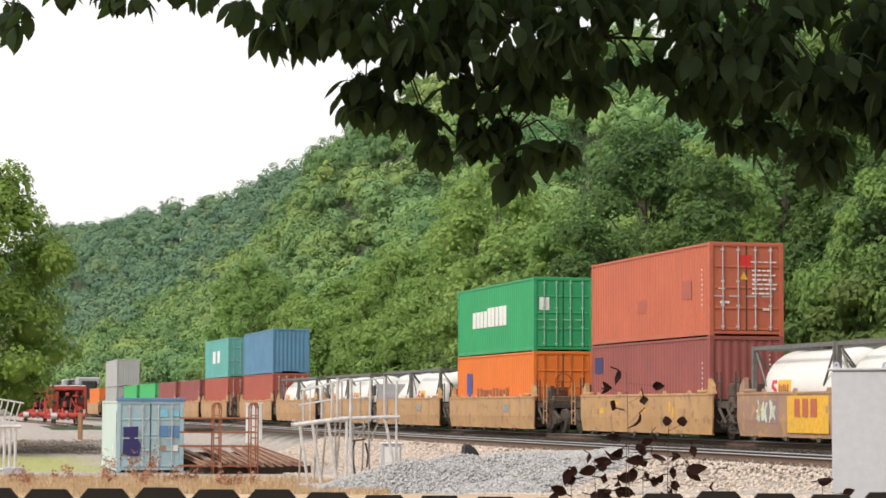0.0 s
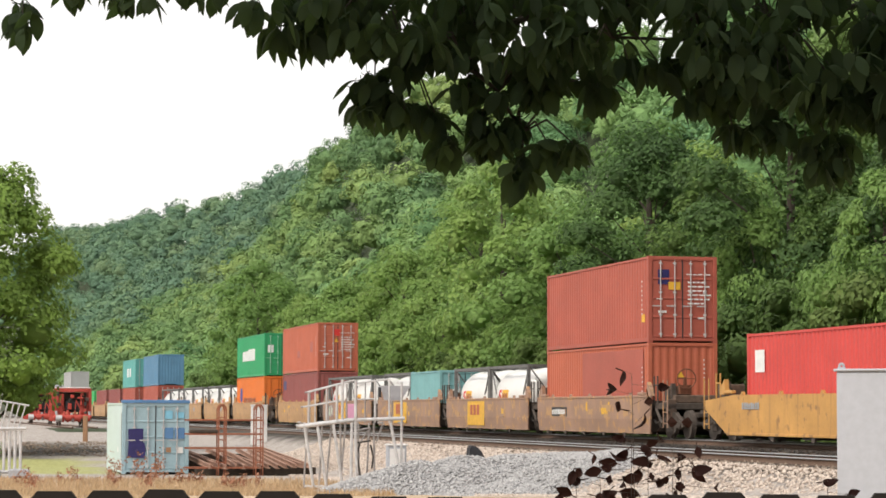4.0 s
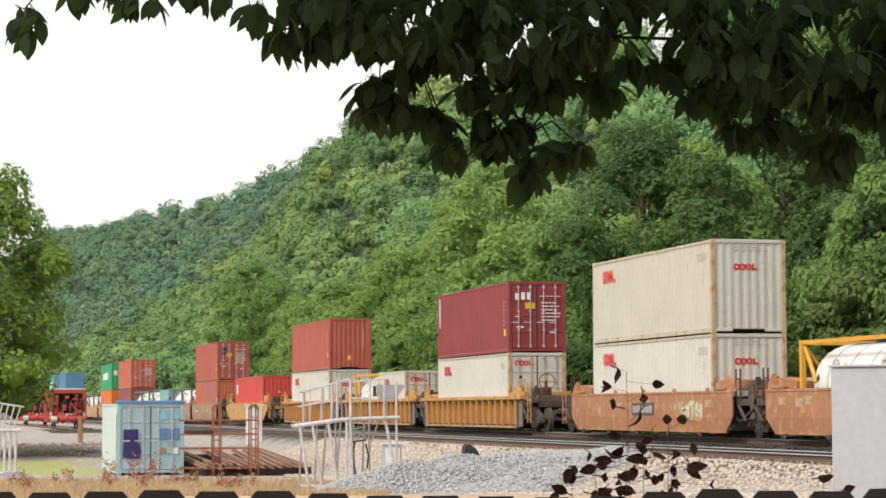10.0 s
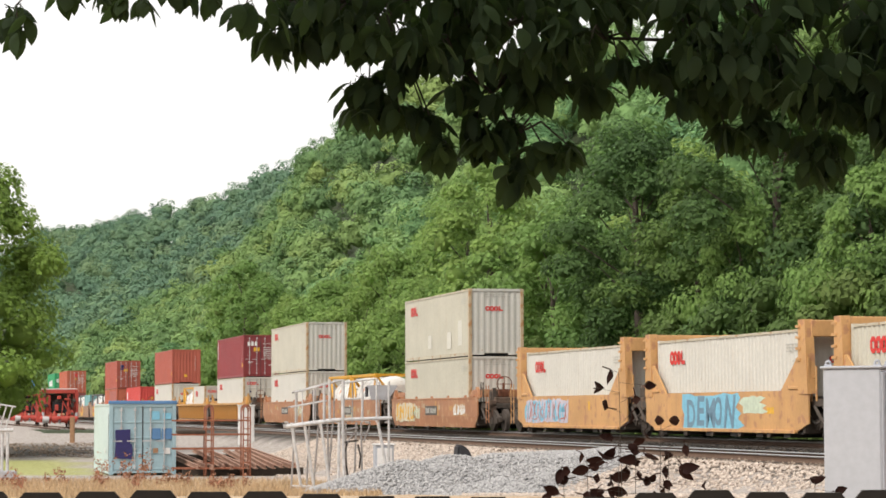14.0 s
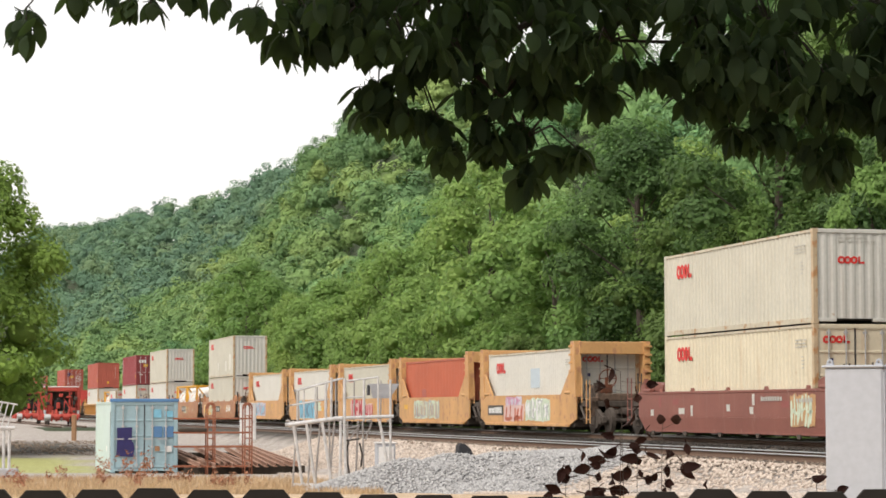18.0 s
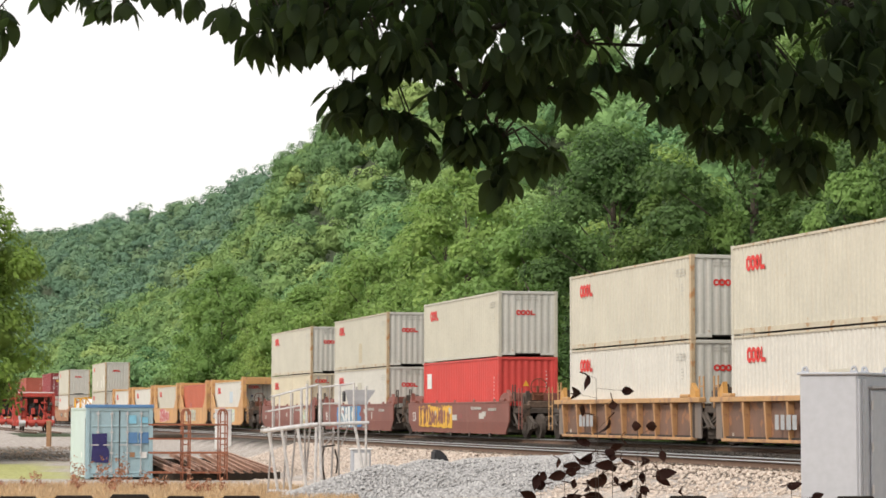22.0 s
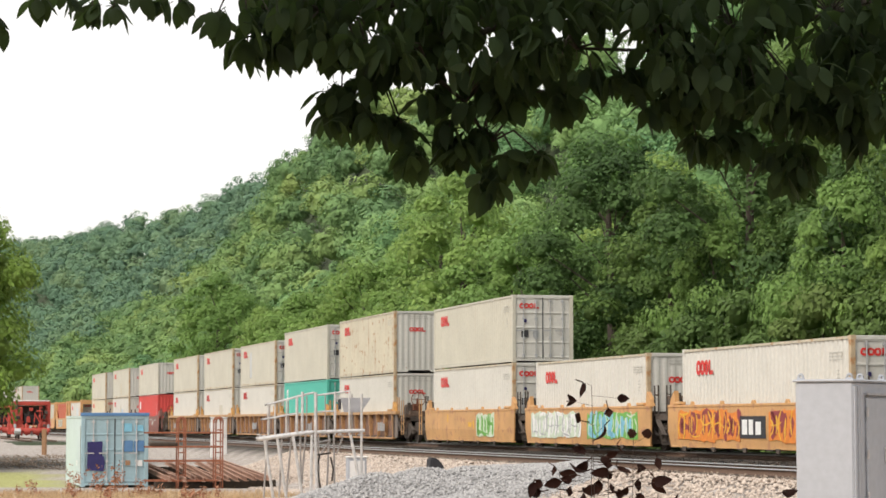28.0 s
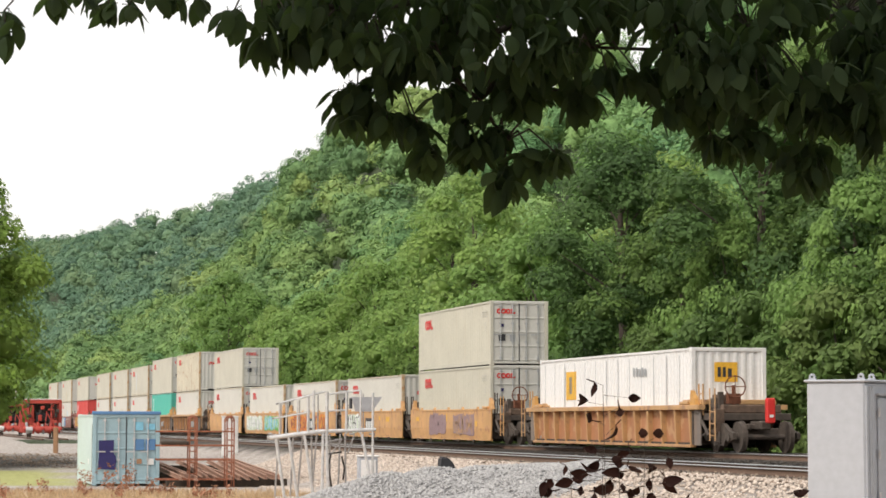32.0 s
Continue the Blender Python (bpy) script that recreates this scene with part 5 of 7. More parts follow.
def u_text(x, z, w_, h_, word, mat, wild=0, name="lettering", y=1.4085):
    """Readable letters in the built-in face, drawn out to their size; wild: a seed for uneven, leaning letters."""
    def go(t, h):
        r = random.Random(wild)
        u = w_ / len(word)
        for i, ch in enumerate(word):
            cu = bpy.data.curves.new("letters", "FONT")
            cu.body, cu.extrude, cu.offset = ch, 0.004, 0.025 if wild else 0.0
            ob = bpy.data.objects.new("letters", cu)
            me = bpy.data.meshes.new_from_object(ob)
            bm = B()
            bm.from_mesh(me)
            bpy.data.objects.remove(ob)
            bpy.data.curves.remove(cu)
            bpy.data.meshes.remove(me)
            xs, ys = [v.co.x for v in bm.verts], [v.co.y for v in bm.verts]
            x0, y0 = min(xs), min(ys)
            wide = u * (0.5 if ch == "I" else 0.9) * (r.uniform(0.85, 1.15) if wild else 1)
            kx, ky = wide / (max(xs) - x0), h_ * (r.uniform(0.88, 1.06) if wild else 1) / (max(ys) - y0)
            lean, lift = (r.uniform(-0.12, 0.22), r.uniform(-0.04, 0.05)) if wild else (0, 0)
            for v in bm.verts:
                a, b, c = (v.co.x - x0) * kx, (v.co.y - y0) * ky, v.co.z
                v.co = (a + lean * b + (0.06 * u * math.sin(5 * b / h_ + i) if wild else 0), c * 0.5, b + lift)
            o = part(name, bm, M[mat], t)
            o.location, o.rotation_euler = (h - x - u * (i + 0.05), y + 0.0005 * i, z), FLIP
    return go


def u_patches(mat, seed, n=9):
    """Scattered repaint patches along the sill."""
    def go(t, h):
        r = random.Random(seed)
        for k in range(n):
            w_, h_ = r.choice(((0.3, 0.22), (0.55, 0.2), (0.75, 0.24), (0.2, 0.34)))
            o = shared(("rp", w_), "repaint_patch", lambda: plates([[(0.02, 0), (w_ * 0.5, 0.02), (w_, 0.0), (w_ * 0.97, h_ * 0.5), (w_, h_), (w_ * 0.45, h_ * 0.96), (0.0, h_), (0.01, h_ * 0.5)]], 0.003), M[mat], t, turn=FLIP)
            o.location = (h - r.uniform(0.3, 2 * h - 1.6), 1.4035 + 0.0006 * k, r.uniform(0.63, 1.0))
    return go


FLOOR, STACK = 0.28, 3.18
RINGS = (m_ring, m_print)


def cargo(q, lower=None, upper=None):
    """Boxes of one 40 ft well: each (paint, end, height, label, extra)."""
    for spec, z in ((lower, FLOOR), (upper, STACK)):
        if spec:
            mat, end, H, label, kw = spec
            container(q, z, 12.192, H, M[mat], end, label, **kw)


def ringbox(mat, end, H=2.591, lower=False, extra=(), label=None, post=True):
    name = {"cream": "cream", "white": "white", "ivory": "yellowed ivory", "rusty": "rust-streaked cream"}[mat]
    tail = "grey door end" if end == "doors" else "corrugated grey end"
    kw = dict(end_mat=M["endgrey"] if mat != "ivory" else M["ivory"], post_mat=M["rustpost"] if post else M[mat], rail_mat=M["railrust"] if post else None, marks=RINGS + ((m_ring_door,) if end == "doors" else (m_ring_end, m_end_print)) + tuple(extra))
    return mat, end, H, label or f"{name} freight container with red ring emblem and {tail}", kw


def redbox(mat, end, H, name, extra=()):
    return mat, end, H, name, dict(marks=((m_door_white,) if end == "doors" else (m_strip_end,)) + (m_print_white,) + tuple(extra))


def build_train():
    N = 2.896
    # leading cars, far up the line
    t = well_unit(267.5, "smooth", "tancar", 12.6, "faded yellow well car far up the line", True, True)
    cargo(267.5, ("grey", "sheet", N, "plain grey freight container", {}), ("grey", "sheet", N, "plain grey freight container on top of another", {}))
    t = well_unit(287.0, "smooth", "tancar", 12.6, "faded yellow well car far up the line", True, True)
    cargo(287.0, ("orange", "sheet", N, "bright orange freight container", {}))
    for i, (q, lo, up) in enumerate(((248, ("lime", "sheet", N, "bright green freight container", {}), None), (232.6, ("lime", "sheet", N, "bright green freight container", {}), None),
                                     (217.3, redbox("plum", "sheet", N, "dull red freight container"), None), (202, redbox("plum", "sheet", N, "dull red freight container"), None),
                                     (186.7, redbox("maroon", "doors", N, "dark red freight container with door end"), ("teal", "doors", N, "teal freight container with white side patch", dict(marks=(m_patch(4.2, 1.1, 1.4, 0.9, M["whitepaint"]), m_patch(6.6, 1.1, 1.2, 0.9, M["whitepaint"]))))))):
        well_unit(q, "smooth", "tancar", 12.6, "faded yellow articulated well car unit", i == 0, i == 4, marks=())
        cargo(q, lo, up)
    for i, q in enumerate((166.9, 151.4, 136.0, 120.6, 105.0)):
        well_unit(q, "smooth", "tancar", 12.6, "faded tan-yellow articulated well car unit", i == 0, i == 4, marks=(u_word(8.6, 0.9, 0.3, 0.8, "greypatch", 6, i),))
        if i == 0:
            cargo(q, redbox("maroon", "doors", N, "dark red freight container with door end"), ("blue", "sheet", N, "weathered blue freight container with corrugated end", {}))
        elif i < 4:
            tank(q, FLOOR, M["tankframe"], "white tank container in a dark steel frame")
            tank(q - 6.13, FLOOR, M["tankframe"], "white tank container in a dark steel frame")
        else:
            cargo(q, ("orange", "doors", N, "bright orange freight container with blue side emblem", dict(marks=(m_patch(1.6, 1.25, 0.9, 0.9, M["emblemblue"]), m_patch(1.9, 0.95, 0.4, 0.3, M["emblemblue"]), m_bars(3.4, 1.0, 5.2, 0.5, 10, M["emblemdark"], 7, gap=0.5)))),
                  ("green", "doors", N, "green freight container with white side lettering", dict(marks=(m_bars(2.6, 1.15, 5.6, 0.8, 9, M["whitepaint"], 5, gap=0.16), m_patch(0.25, 1.6, 0.4, 0.5, M["whitepaint"], "end")))))
    for i, q in enumerate((85.2, 69.5, 54.2, 39.2, 24.2)):
        mk = [u_patches("goldpaint", 40 + i, 6), u_patches("tancar", 60 + i, 14)]
        if i in (1, 2, 3):
            mk += [u_panel(3.4, 2.9, 1.02, 0.28, "goldpaint"), u_word(3.95, 1.7, 0.5, 0.72, "oxide", 3, i)]
        if i == 1:
            mk += [u_spray(1.0, 0.5, 1.6, 0.75, ("purplepaint", "mintpaint"), 3, 2), u_panel(6.9, 2.2, 0.95, 0.3, "pinkpaint")]
        if i == 4:
            mk += [u_panel(1.5, 2.0, 0.34, 0.7, "blackpaint", "number_panel"), u_word(1.6, 1.7, 0.2, 0.77, "whitepaint", 9, 3)]
        well_unit(q, "smooth", "drabcar" if i else "tancar", 12.6, "grey-brown articulated well car unit with yellow patches", i == 0, i == 4, marks=mk)
        if i == 0:
            cargo(q, redbox("plum", "sheet", N, "faded plum-red freight container with blue sticker", (m_patch(0.35, 1.9, 0.95, 0.55, M["bluepaint"]),)),
                  redbox("oxide", "doors", N, "orange-red freight container with door end and lock rods", (m_patch(5.2, 0.95, 0.9, 0.42, M["maroon"]), m_patch(9.6, 1.2, 0.9, 0.6, M["maroon"]), m_warn, m_patch(0.95, 2.1, 0.42, 0.4, M["redpaint"], "end"))))
        elif i == 4:
            cargo(q, redbox("oxide", "sheet", N, "orange-red freight container with corrugated end", (m_warn, m_patch(4.6, 0.3, 7.0, 2.4, M["maroon"]))),
                  redbox("maroon", "doors", N, "brownish red freight container with door end", (m_gold, m_gold_door, m_patch(0.35, 1.95, 0.4, 0.5, M["bluepaint"], "end"))))
        elif i == 2:
            tank(q, FLOOR, M["tankframe"], "white tank container in a dark steel frame")
            container(q - 6.13, FLOOR, 6.058, 2.47, M["aqua"], "doors", "short aqua freight container with worn white lettering", marks=(m_bars(0.3, 0.5, 4.6, 0.55, 9, M["whitepaint"], 15), m_patch(0.4, 1.2, 0.5, 0.4, M["whitepaint"], "end")))
        else:
            tank(q, FLOOR, M["tankframe"], "white tank container in a dark steel frame")
            tank(q - 6.13, FLOOR, M["tankframe"], "white tank container in a dark steel frame")
    well_unit(2.9, "taper", "yellowcar", 15.2, "yellow well car with tapered ends", True, True, marks=(u_word(1.6, 1.4, 0.2, 0.95, "greypatch", 8, 4),))
    cargo(2.9, redbox("red", "sheet", N, "bright red freight container with corrugated end", (m_warn, m_patch(0.6, 1.75, 0.75, 0.65, M["whitepaint"]))))
    for i, q in enumerate((-20.6, -40.2, -59.2)):
        well_unit(q, "ribbed", "yellowcar", 15.4, "yellow ribbed well car unit streaked with rust", i == 0, i == 2, "browncar")
        if i == 0:
            cargo(q, ringbox("white", "sheet", N), redbox("maroon", "sheet", N, "oxide red freight container with corrugated end", (m_gold, m_patch(1.05, 0.55, 0.24, 0.24, M["goldpaint"], "end"))))
        elif i == 1:
            tank(q, FLOOR, M["amber"], "white tank container in an amber steel frame", False)
            container(q - 6.13, FLOOR, 6.058, 2.5, M["white"], "doors", "short white freight container with red ring emblem", end_mat=M["endgrey"], post_mat=M["rustpost"], marks=(m_ring, m_ring_door))
        else:
            cargo(q, ringbox("white", "doors", N), redbox("wine", "doors", N, "wine red freight container with white emblem on the doors", (m_gold, m_gold_door, m_bars(0.3, 2.15, 0.75, 0.3, 3, M["whitepaint"], 21, "end"), m_bars(0.25, 1.4, 0.3, 1.3, 1, M["whitepaint"], 22))))
    for i, q in enumerate((-82.9, -102.0, -121.1)):
        mk = [u_patches("yellowcar", 150 + i, 6), u_patches("rustpost", 155 + i, 7), u_spray(11.5 - 4 * i, 0.45, 1.8, 0.7, ("tancar", "mintpaint"), 3, 60 + i), u_panel(6.5, 2.3, 0.42, 0.66, "darkpanel", "number_panel"), u_word(6.65, 0.75, 0.24, 0.75, "faintprint", 4, i), u_word(7.55, 1.1, 0.24, 0.75, "faintprint", 6, i + 5)]
        if i == 2:
            mk += [u_spray(0.5, 0.3, 3.8, 1.0, ("ivory", "goldpaint"), 5, 64), u_spray(11.8, 0.6, 1.9, 0.6, ("tancar", "whitepaint"), 3, 65)]
        well_unit(q, "smooth", "browncar", 15.4, "rusty brown smooth-sided well car unit", i == 0, i == 2, marks=mk)
        if i == 1:
            tank(q, FLOOR, M["amber"], "white tank container in an amber steel frame", False)
            tank(q - 6.13, FLOOR, M["amber"], "white tank container in an amber steel frame", False)
        elif i == 0:
            cargo(q, ringbox("white", "sheet", N), ringbox("cream", "sheet", N))
        else:
            cargo(q, ringbox("cream", "sheet", N), ringbox("cream", "sheet", N, extra=(m_patch(4.6, 0.5, 0.7, 0.6, M["touchup"]), m_patch(8.2, 0.4, 0.8, 0.75, M["touchup"]), m_patch(10.2, 0.5, 0.7, 1.1, M["touchup"]))))
    tags = ((("lilac", "skypaint", "oxide"), 0.6, 5.4, 6), (("skypaint", "peachcar"), 3.2, 4.8, 5), (("tancar", "oxide"), 3.3, 4.8, 6), (("mintpaint", "greypatch", "tancar"), 2.6, 4.8, 7), (("mintpaint", "whitepaint", "greypatch"), 6.3, 3.2, 4))
    for i, q in enumerate((-142.3, -157.8, -173.1, -188.2, -203.6)):
        mats, x, w_, n = tags[i]
        mk = [u_patches("goldpaint", 110 + i, 2)]
        if i == 1:
            mk += [u_field(3.0, 0.28, 4.6, 1.1, "skypaint", 3), u_text(3.3, 0.36, 4.0, 0.95, "DEMON", "slatepaint", 4), u_field(8.0, 0.75, 1.5, 0.55, "mintpaint", 6)]
        elif i == 2:
            mk += [u_field(2.9, 0.27, 3.2, 1.1, "pinkpale", 8), u_text(3.1, 0.34, 2.7, 0.98, "DEM", "crimson", 6), u_spray(6.0, 0.36, 2.2, 0.9, ("pinkpale", "crimson"), 3, 72)]
        else:
            mk.append(u_spray(x, 0.36, w_, 0.98, mats, n, 70 + i))
        if i == 4:
            mk += [u_spray(3.2, 0.32, 2.6, 0.85, ("pinkpale", "oxide"), 2, 174), u_spray(3.4, 1.0, 2.2, 0.38, ("lilac", "pinkpaint"), 3, 175)]
            mk.append(u_panel(0.6, 2.4, 0.4, 0.62, "darkpanel", "number_panel"))
            mk.append(u_word(0.8, 2.0, 0.24, 0.7, "whitepaint", 9, 5))
        well_unit(q, "bulkhead", "peachcar", 12.3, "orange-yellow bulkhead well car unit covered in graffiti", i == 0, i == 4, marks=mk)
        if i == 3:
            cargo(q, redbox("oxide", "sheet", 2.82, "orange-red freight container with corrugated end", (m_patch(3.2, 0.9, 0.9, 0.6, M["maroon"]),)))
        else:
            cargo(q, ringbox("cream" if i == 2 else "white", "doors" if i == 4 else "sheet", 2.82, extra=(m_patch(6.2, 1.4, 1.3, 0.75, M["paleice"]),) if i == 4 else ()))
    sp = ((("tancar", "mintpaint"), 12.6, 1.6, 3), (("whitepaint", "bluetop", "blackpaint"), 3.2, 5.4, 6), (("goldpaint", "wellbrown"), 1.6, 5.6, 7))
    for i, q in enumerate((-225.6, -244.3, -263.8)):
        mats, x, w_, n = sp[i]
        mk = [u_patches("plum", 120 + i, 3), u_patches("endgrey", 140 + i, 7), u_word(10.4, 1.6, 0.12, 1.1, "faintprint", 9, i), u_word(13.0, 1.2, 0.12, 1.05, "faintprint", 6, i + 3)]
        if i == 1:
            mk += [u_field(3.2, 0.26, 5.6, 1.1, "bluespray", 11), u_field(4.1, 0.24, 3.4, 1.12, "slatepaint", 14), u_text(4.3, 0.3, 3.3, 1.03, "SRIK", "whitepaint", 9), u_text(0.3, 0.62, 0.6, 0.38, "53", "whitepaint")]
        else:
            mk.append(u_spray(x, 0.3, w_, 1.05, mats, n, 80 + i))
        if i == 2:
            mk.append(u_text(0.3, 0.62, 0.6, 0.38, "53", "whitepaint"))
        well_unit(q, "smooth", "wellbrown", 15.4, "red-brown smooth-sided well car unit with graffiti", i == 0, i == 2, marks=mk)
        if i == 0:
            cargo(q, ringbox("ivory", "doors", N), ringbox("cream", "sheet"))
        elif i == 1:
            cargo(q, ringbox("white", "sheet", N, extra=(m_patch(2.2, 0.5, 0.5, 0.9, M["cream"]), m_patch(4.0, 0.9, 0.6, 1.0, M["lightgrey"]), m_patch(5.6, 1.0, 0.9, 1.2, M["cream"]), m_patch(6.7, 1.15, 1.4, 0.7, M["paleice"]))), ringbox("cream", "sheet", extra=(m_patch(5.9, 0.3, 0.75, 0.95, M["tanrepair"]),)))
        else:
            cargo(q, redbox("red", "sheet", N, "bright red freight container with corrugated end", (m_warn, m_patch(0.6, 1.75, 0.75, 0.65, M["whitepaint"]))), ringbox("cream", "sheet", post=False))
    for i, q in enumerate((-285.3, -300.8, -316.2, -331.5, -346.9)):
        mk = [u_word(2.0 + 2 * i, 1.6, 0.4, 0.5, "greypatch", 4, i)]
        well_unit(q, "ribbed", "tancar", 12.8, "rusty ribbed well car unit with an orange top edge", i == 0, i == 4, "ribrust", marks=mk, pitch=1.55)
        if i == 0:
            cargo(q, ringbox("white", "sheet", N), ringbox("cream", "sheet"))
        elif i == 1:
            cargo(q, ringbox("white", "sheet", N, extra=(m_patch(6.8, 0.9, 1.3, 0.9, M["cream"]),)), ringbox("cream", "doors"))
        elif i == 2:
            cargo(q, ringbox("white", "sheet", N), ringbox("cream", "doors", extra=(m_patch(3.4, 0.5, 0.7, 1.6, M["lightgrey"]),)))
        elif i == 3:
            cargo(q, ("jade", "doors", N, "jade green freight container with a white upright strip", dict(marks=(m_patch(0.7, 0.6, 0.42, 1.9, M["whitepaint"]), m_bars(0.85, 0.7, 0.14, 1.6, 1, M["jade"], 31), m_patch(0.4, 1.7, 0.5, 0.5, M["whitepaint"], "end")))), ringbox("cream", "doors", N, extra=(m_gold_door,), post=False))
        else:
            cargo(q, ringbox("white", "sheet", N), ringbox("rusty", "sheet", N))
    gp = ((("mintpaint", "greenpaint"), 8.0, 2.4, 3), (("mintpaint", "whitepaint", "greypatch"), 0.4, 5.6, 6), (("orangepaint", "wine", "goldpaint"), 0.5, 4.8, 5), (("mintpaint", "whitepaint", "blackpaint"), 0.5, 3.6, 4), (("purplepaint", "purplepaint"), 3.2, 2.6, 2))
    for i, q in enumerate((-366.6, -381.9, -397.3, -412.7, -428.2)):
        mats, x, w_, n = gp[i]
        mk = [u_spray(x, 0.3, w_, 1.04, mats, n, 90 + i), u_patches("goldpaint", 130 + i, 3)]
        if i == 1:
            mk.append(u_spray(7.0, 0.3, 5.0, 1.04, ("greenpaint", "skypaint", "mintpaint"), 5, 99))
        if i in (2, 3):
            mk += [u_panel(5.4, 1.9, 0.62, 0.45, "blackpaint"), u_word(5.6, 1.5, 0.42, 0.55, "whitepaint", 3, i)]
        if i == 2:
            mk.append(u_spray(7.6, 0.3, 3.8, 1.04, ("orangepaint", "wine", "goldpaint"), 4, 98))
        if i == 4:
            mk.append(u_spray(7.4, 0.3, 3.2, 1.0, ("purplepaint", "drabcar"), 3, 97))
        well_unit(q, "smooth", "peachcar", 12.8, "orange-yellow smooth-sided well car unit with graffiti", i == 0, i == 4, marks=mk)
        if i == 0:
            cargo(q, ringbox("white", "doors", N), ringbox("cream", "doors", post=False))
        elif i < 4:
            cargo(q, ringbox("white", "doors" if i == 2 else "sheet", 2.82))
        else:
            cargo(q, ringbox("cream", "doors", N, post=False), ringbox("cream", "doors", post=False))
    well_unit(-447.4, "ribbed", "tancar", 16.6, "rusty orange ribbed well car at the train's end", True, True, "browncar", 16.15, pitch=1.27)
    container(-447.4, FLOOR, 16.15, 2.9, M["carton"], "sheet", "long white freight container with yellow door patch", post_mat=M["carton"],
              marks=(m_patch(3.2, 1.4, 1.2, 1.0, M["goldpaint"]), m_patch(3.6, 1.6, 0.3, 0.6, M["greypatch"]), *[m_patch(1.2 * k + 0.6, 0.2, 0.035, 2.5, M["greypatch"]) for k in range(13)], m_bars(10.6, 2.1, 1.4, 0.28, 5, M["greypatch"], 41), m_patch(0.75, 1.85, 0.75, 0.6, M["goldpaint"], "end"), m_bars(0.85, 2.0, 0.5, 0.3, 3, M["blackpaint"], 42, "end"), m_strip_end))
    flag = thing("rear_marker", "red end-of-train marker on the last coupler", "marker")
    part("housing", box(B(), -0.1, 0.1, -0.13, 0.13, -0.05, 0.68, 0.03), M["redpaint"], flag)
    part("reflector", box(B(), -0.115, -0.1, -0.06, 0.06, 0.12, 0.2), M["whitepaint"], flag)
    MOVERS.append((flag, -447.4 - 8.07 - 8.3 - 3.05, 0.92, CENTRE))
    # locomotives at the head
    for q in (322, 344):
        t = thing("locomotive", "black diesel locomotive with grey roof fans", "locomotive", "locomotives")
        part("frame", box(B(), -10.5, 10.5, -1.4, 1.4, 0.9, 1.5, 0.05), M["loco"], t)
        part("hood", box(B(), -9.6, 5.5, -0.95, 0.95, 1.5, 4.3, 0.12), M["loco"], t)
        part("cab", box(B(), 5.6, 8.4, -1.4, 1.4, 1.5, 4.6, 0.15), M["loco"], t)
        part("nose", box(B(), 8.5, 10.2, -0.9, 0.9, 1.5, 2.9, 0.15), M["loco"], t)
        part("radiator", box(B(), -9.4, -5.5, -1.45, 1.45, 3.7, 4.75, 0.15), M["locogrey"], t)
        for x in (-4, -1, 2):
            part("roof_fan", rod(B(), (x, 0, 4.25), (x, 0, 4.6), 0.7, 14), M["locogrey"], t)
        part("fuel_tank", box(B(), -2.5, 2.5, -1.3, 1.3, 0.35, 0.95, 0.15), M["loco"], t)
        truck(t, -6.5)
        truck(t, 6.5)
        MOVERS.append((t, q - 11, 0.0, CENTRE))


build_train()

# ---- yard between the fence and the line ----
def pipe(bm, p, q, r=0.03, seg=8):
    return rod(bm, p, q, r, seg)


def storage_container():
    """The pale blue store, parked parallel to the track, doors towards the fence."""
    L, H = 6.058, 2.591
    a = radians(103.7)
    d, n = Vector((math.cos(a), math.sin(a))), Vector((math.sin(a), -math.cos(a)))
    c = Vector((-12.12, 84.2)) + d * L / 2 + n * 1.219

    def navy(t, L_, H_):
        o = mark(("navy",), lambda: plates([[(0, 0), (0.62, -0.03), (0.66, 0.28), (0.62, 0.5), (0.56, 0.54), (0.57, 1.05), (0.02, 1.03), (0.03, 0.55)]]), M["bluepaint"], t, L_, "end", 0.2, 0.6, "painted_patch", "uneven navy blue painted patch")
        o.location.x -= 0.054
        for k, (x, z, w_, h_, m_) in enumerate(((1.55, 1.28, 0.32, 0.4, "bluetop"), (1.92, 1.28, 0.36, 0.4, "bluetop"), (1.55, 2.0, 0.28, 0.3, "skypaint"), (1.95, 2.02, 0.3, 0.22, "skypaint"), (2.02, 0.75, 0.2, 0.22, "whitepaint"), (1.6, 0.78, 0.18, 0.18, "post"))):
            o = mark(("stk", k), lambda: plates([rect(0, 0, w_, h_)]), M[m_], t, L_, "end", x, z, "sticker")
            o.location.x -= 0.02
        mark(("lab",), lambda: plates([rect(0, 0, 0.3, 0.2)]), M["whitepaint"], t, L_, "side", 4.2, 0.75, "label")
        mark(("slot",), lambda: plates([rect(0, 0, 0.1, 1.7)]), M["blackpaint"], t, L_, "side", 5.6, 0.5, "dark_gap")
    t = container(0, 0, L, H, M["mintside"], "doors", "pale blue storage container with navy patches on its doors", end_mat=M["paleblue"], post_mat=M["paleblue"], marks=(navy,), category="storage container",
                  at=pose(c.x, c.y, float(ground_z(c.x, c.y)) + 0.02, 0, 0, 103.7))
    part("roof_edge", box(box(B(), -L / 2 - 0.03, -L / 2 + 0.12, -1.25, 1.25, H - 0.02, H + 0.1, 0.015), -L / 2, L / 2, -1.25, -1.15, H - 0.02, H + 0.06), M["bluetop"], t, "blue painted roof edge")


storage_container()


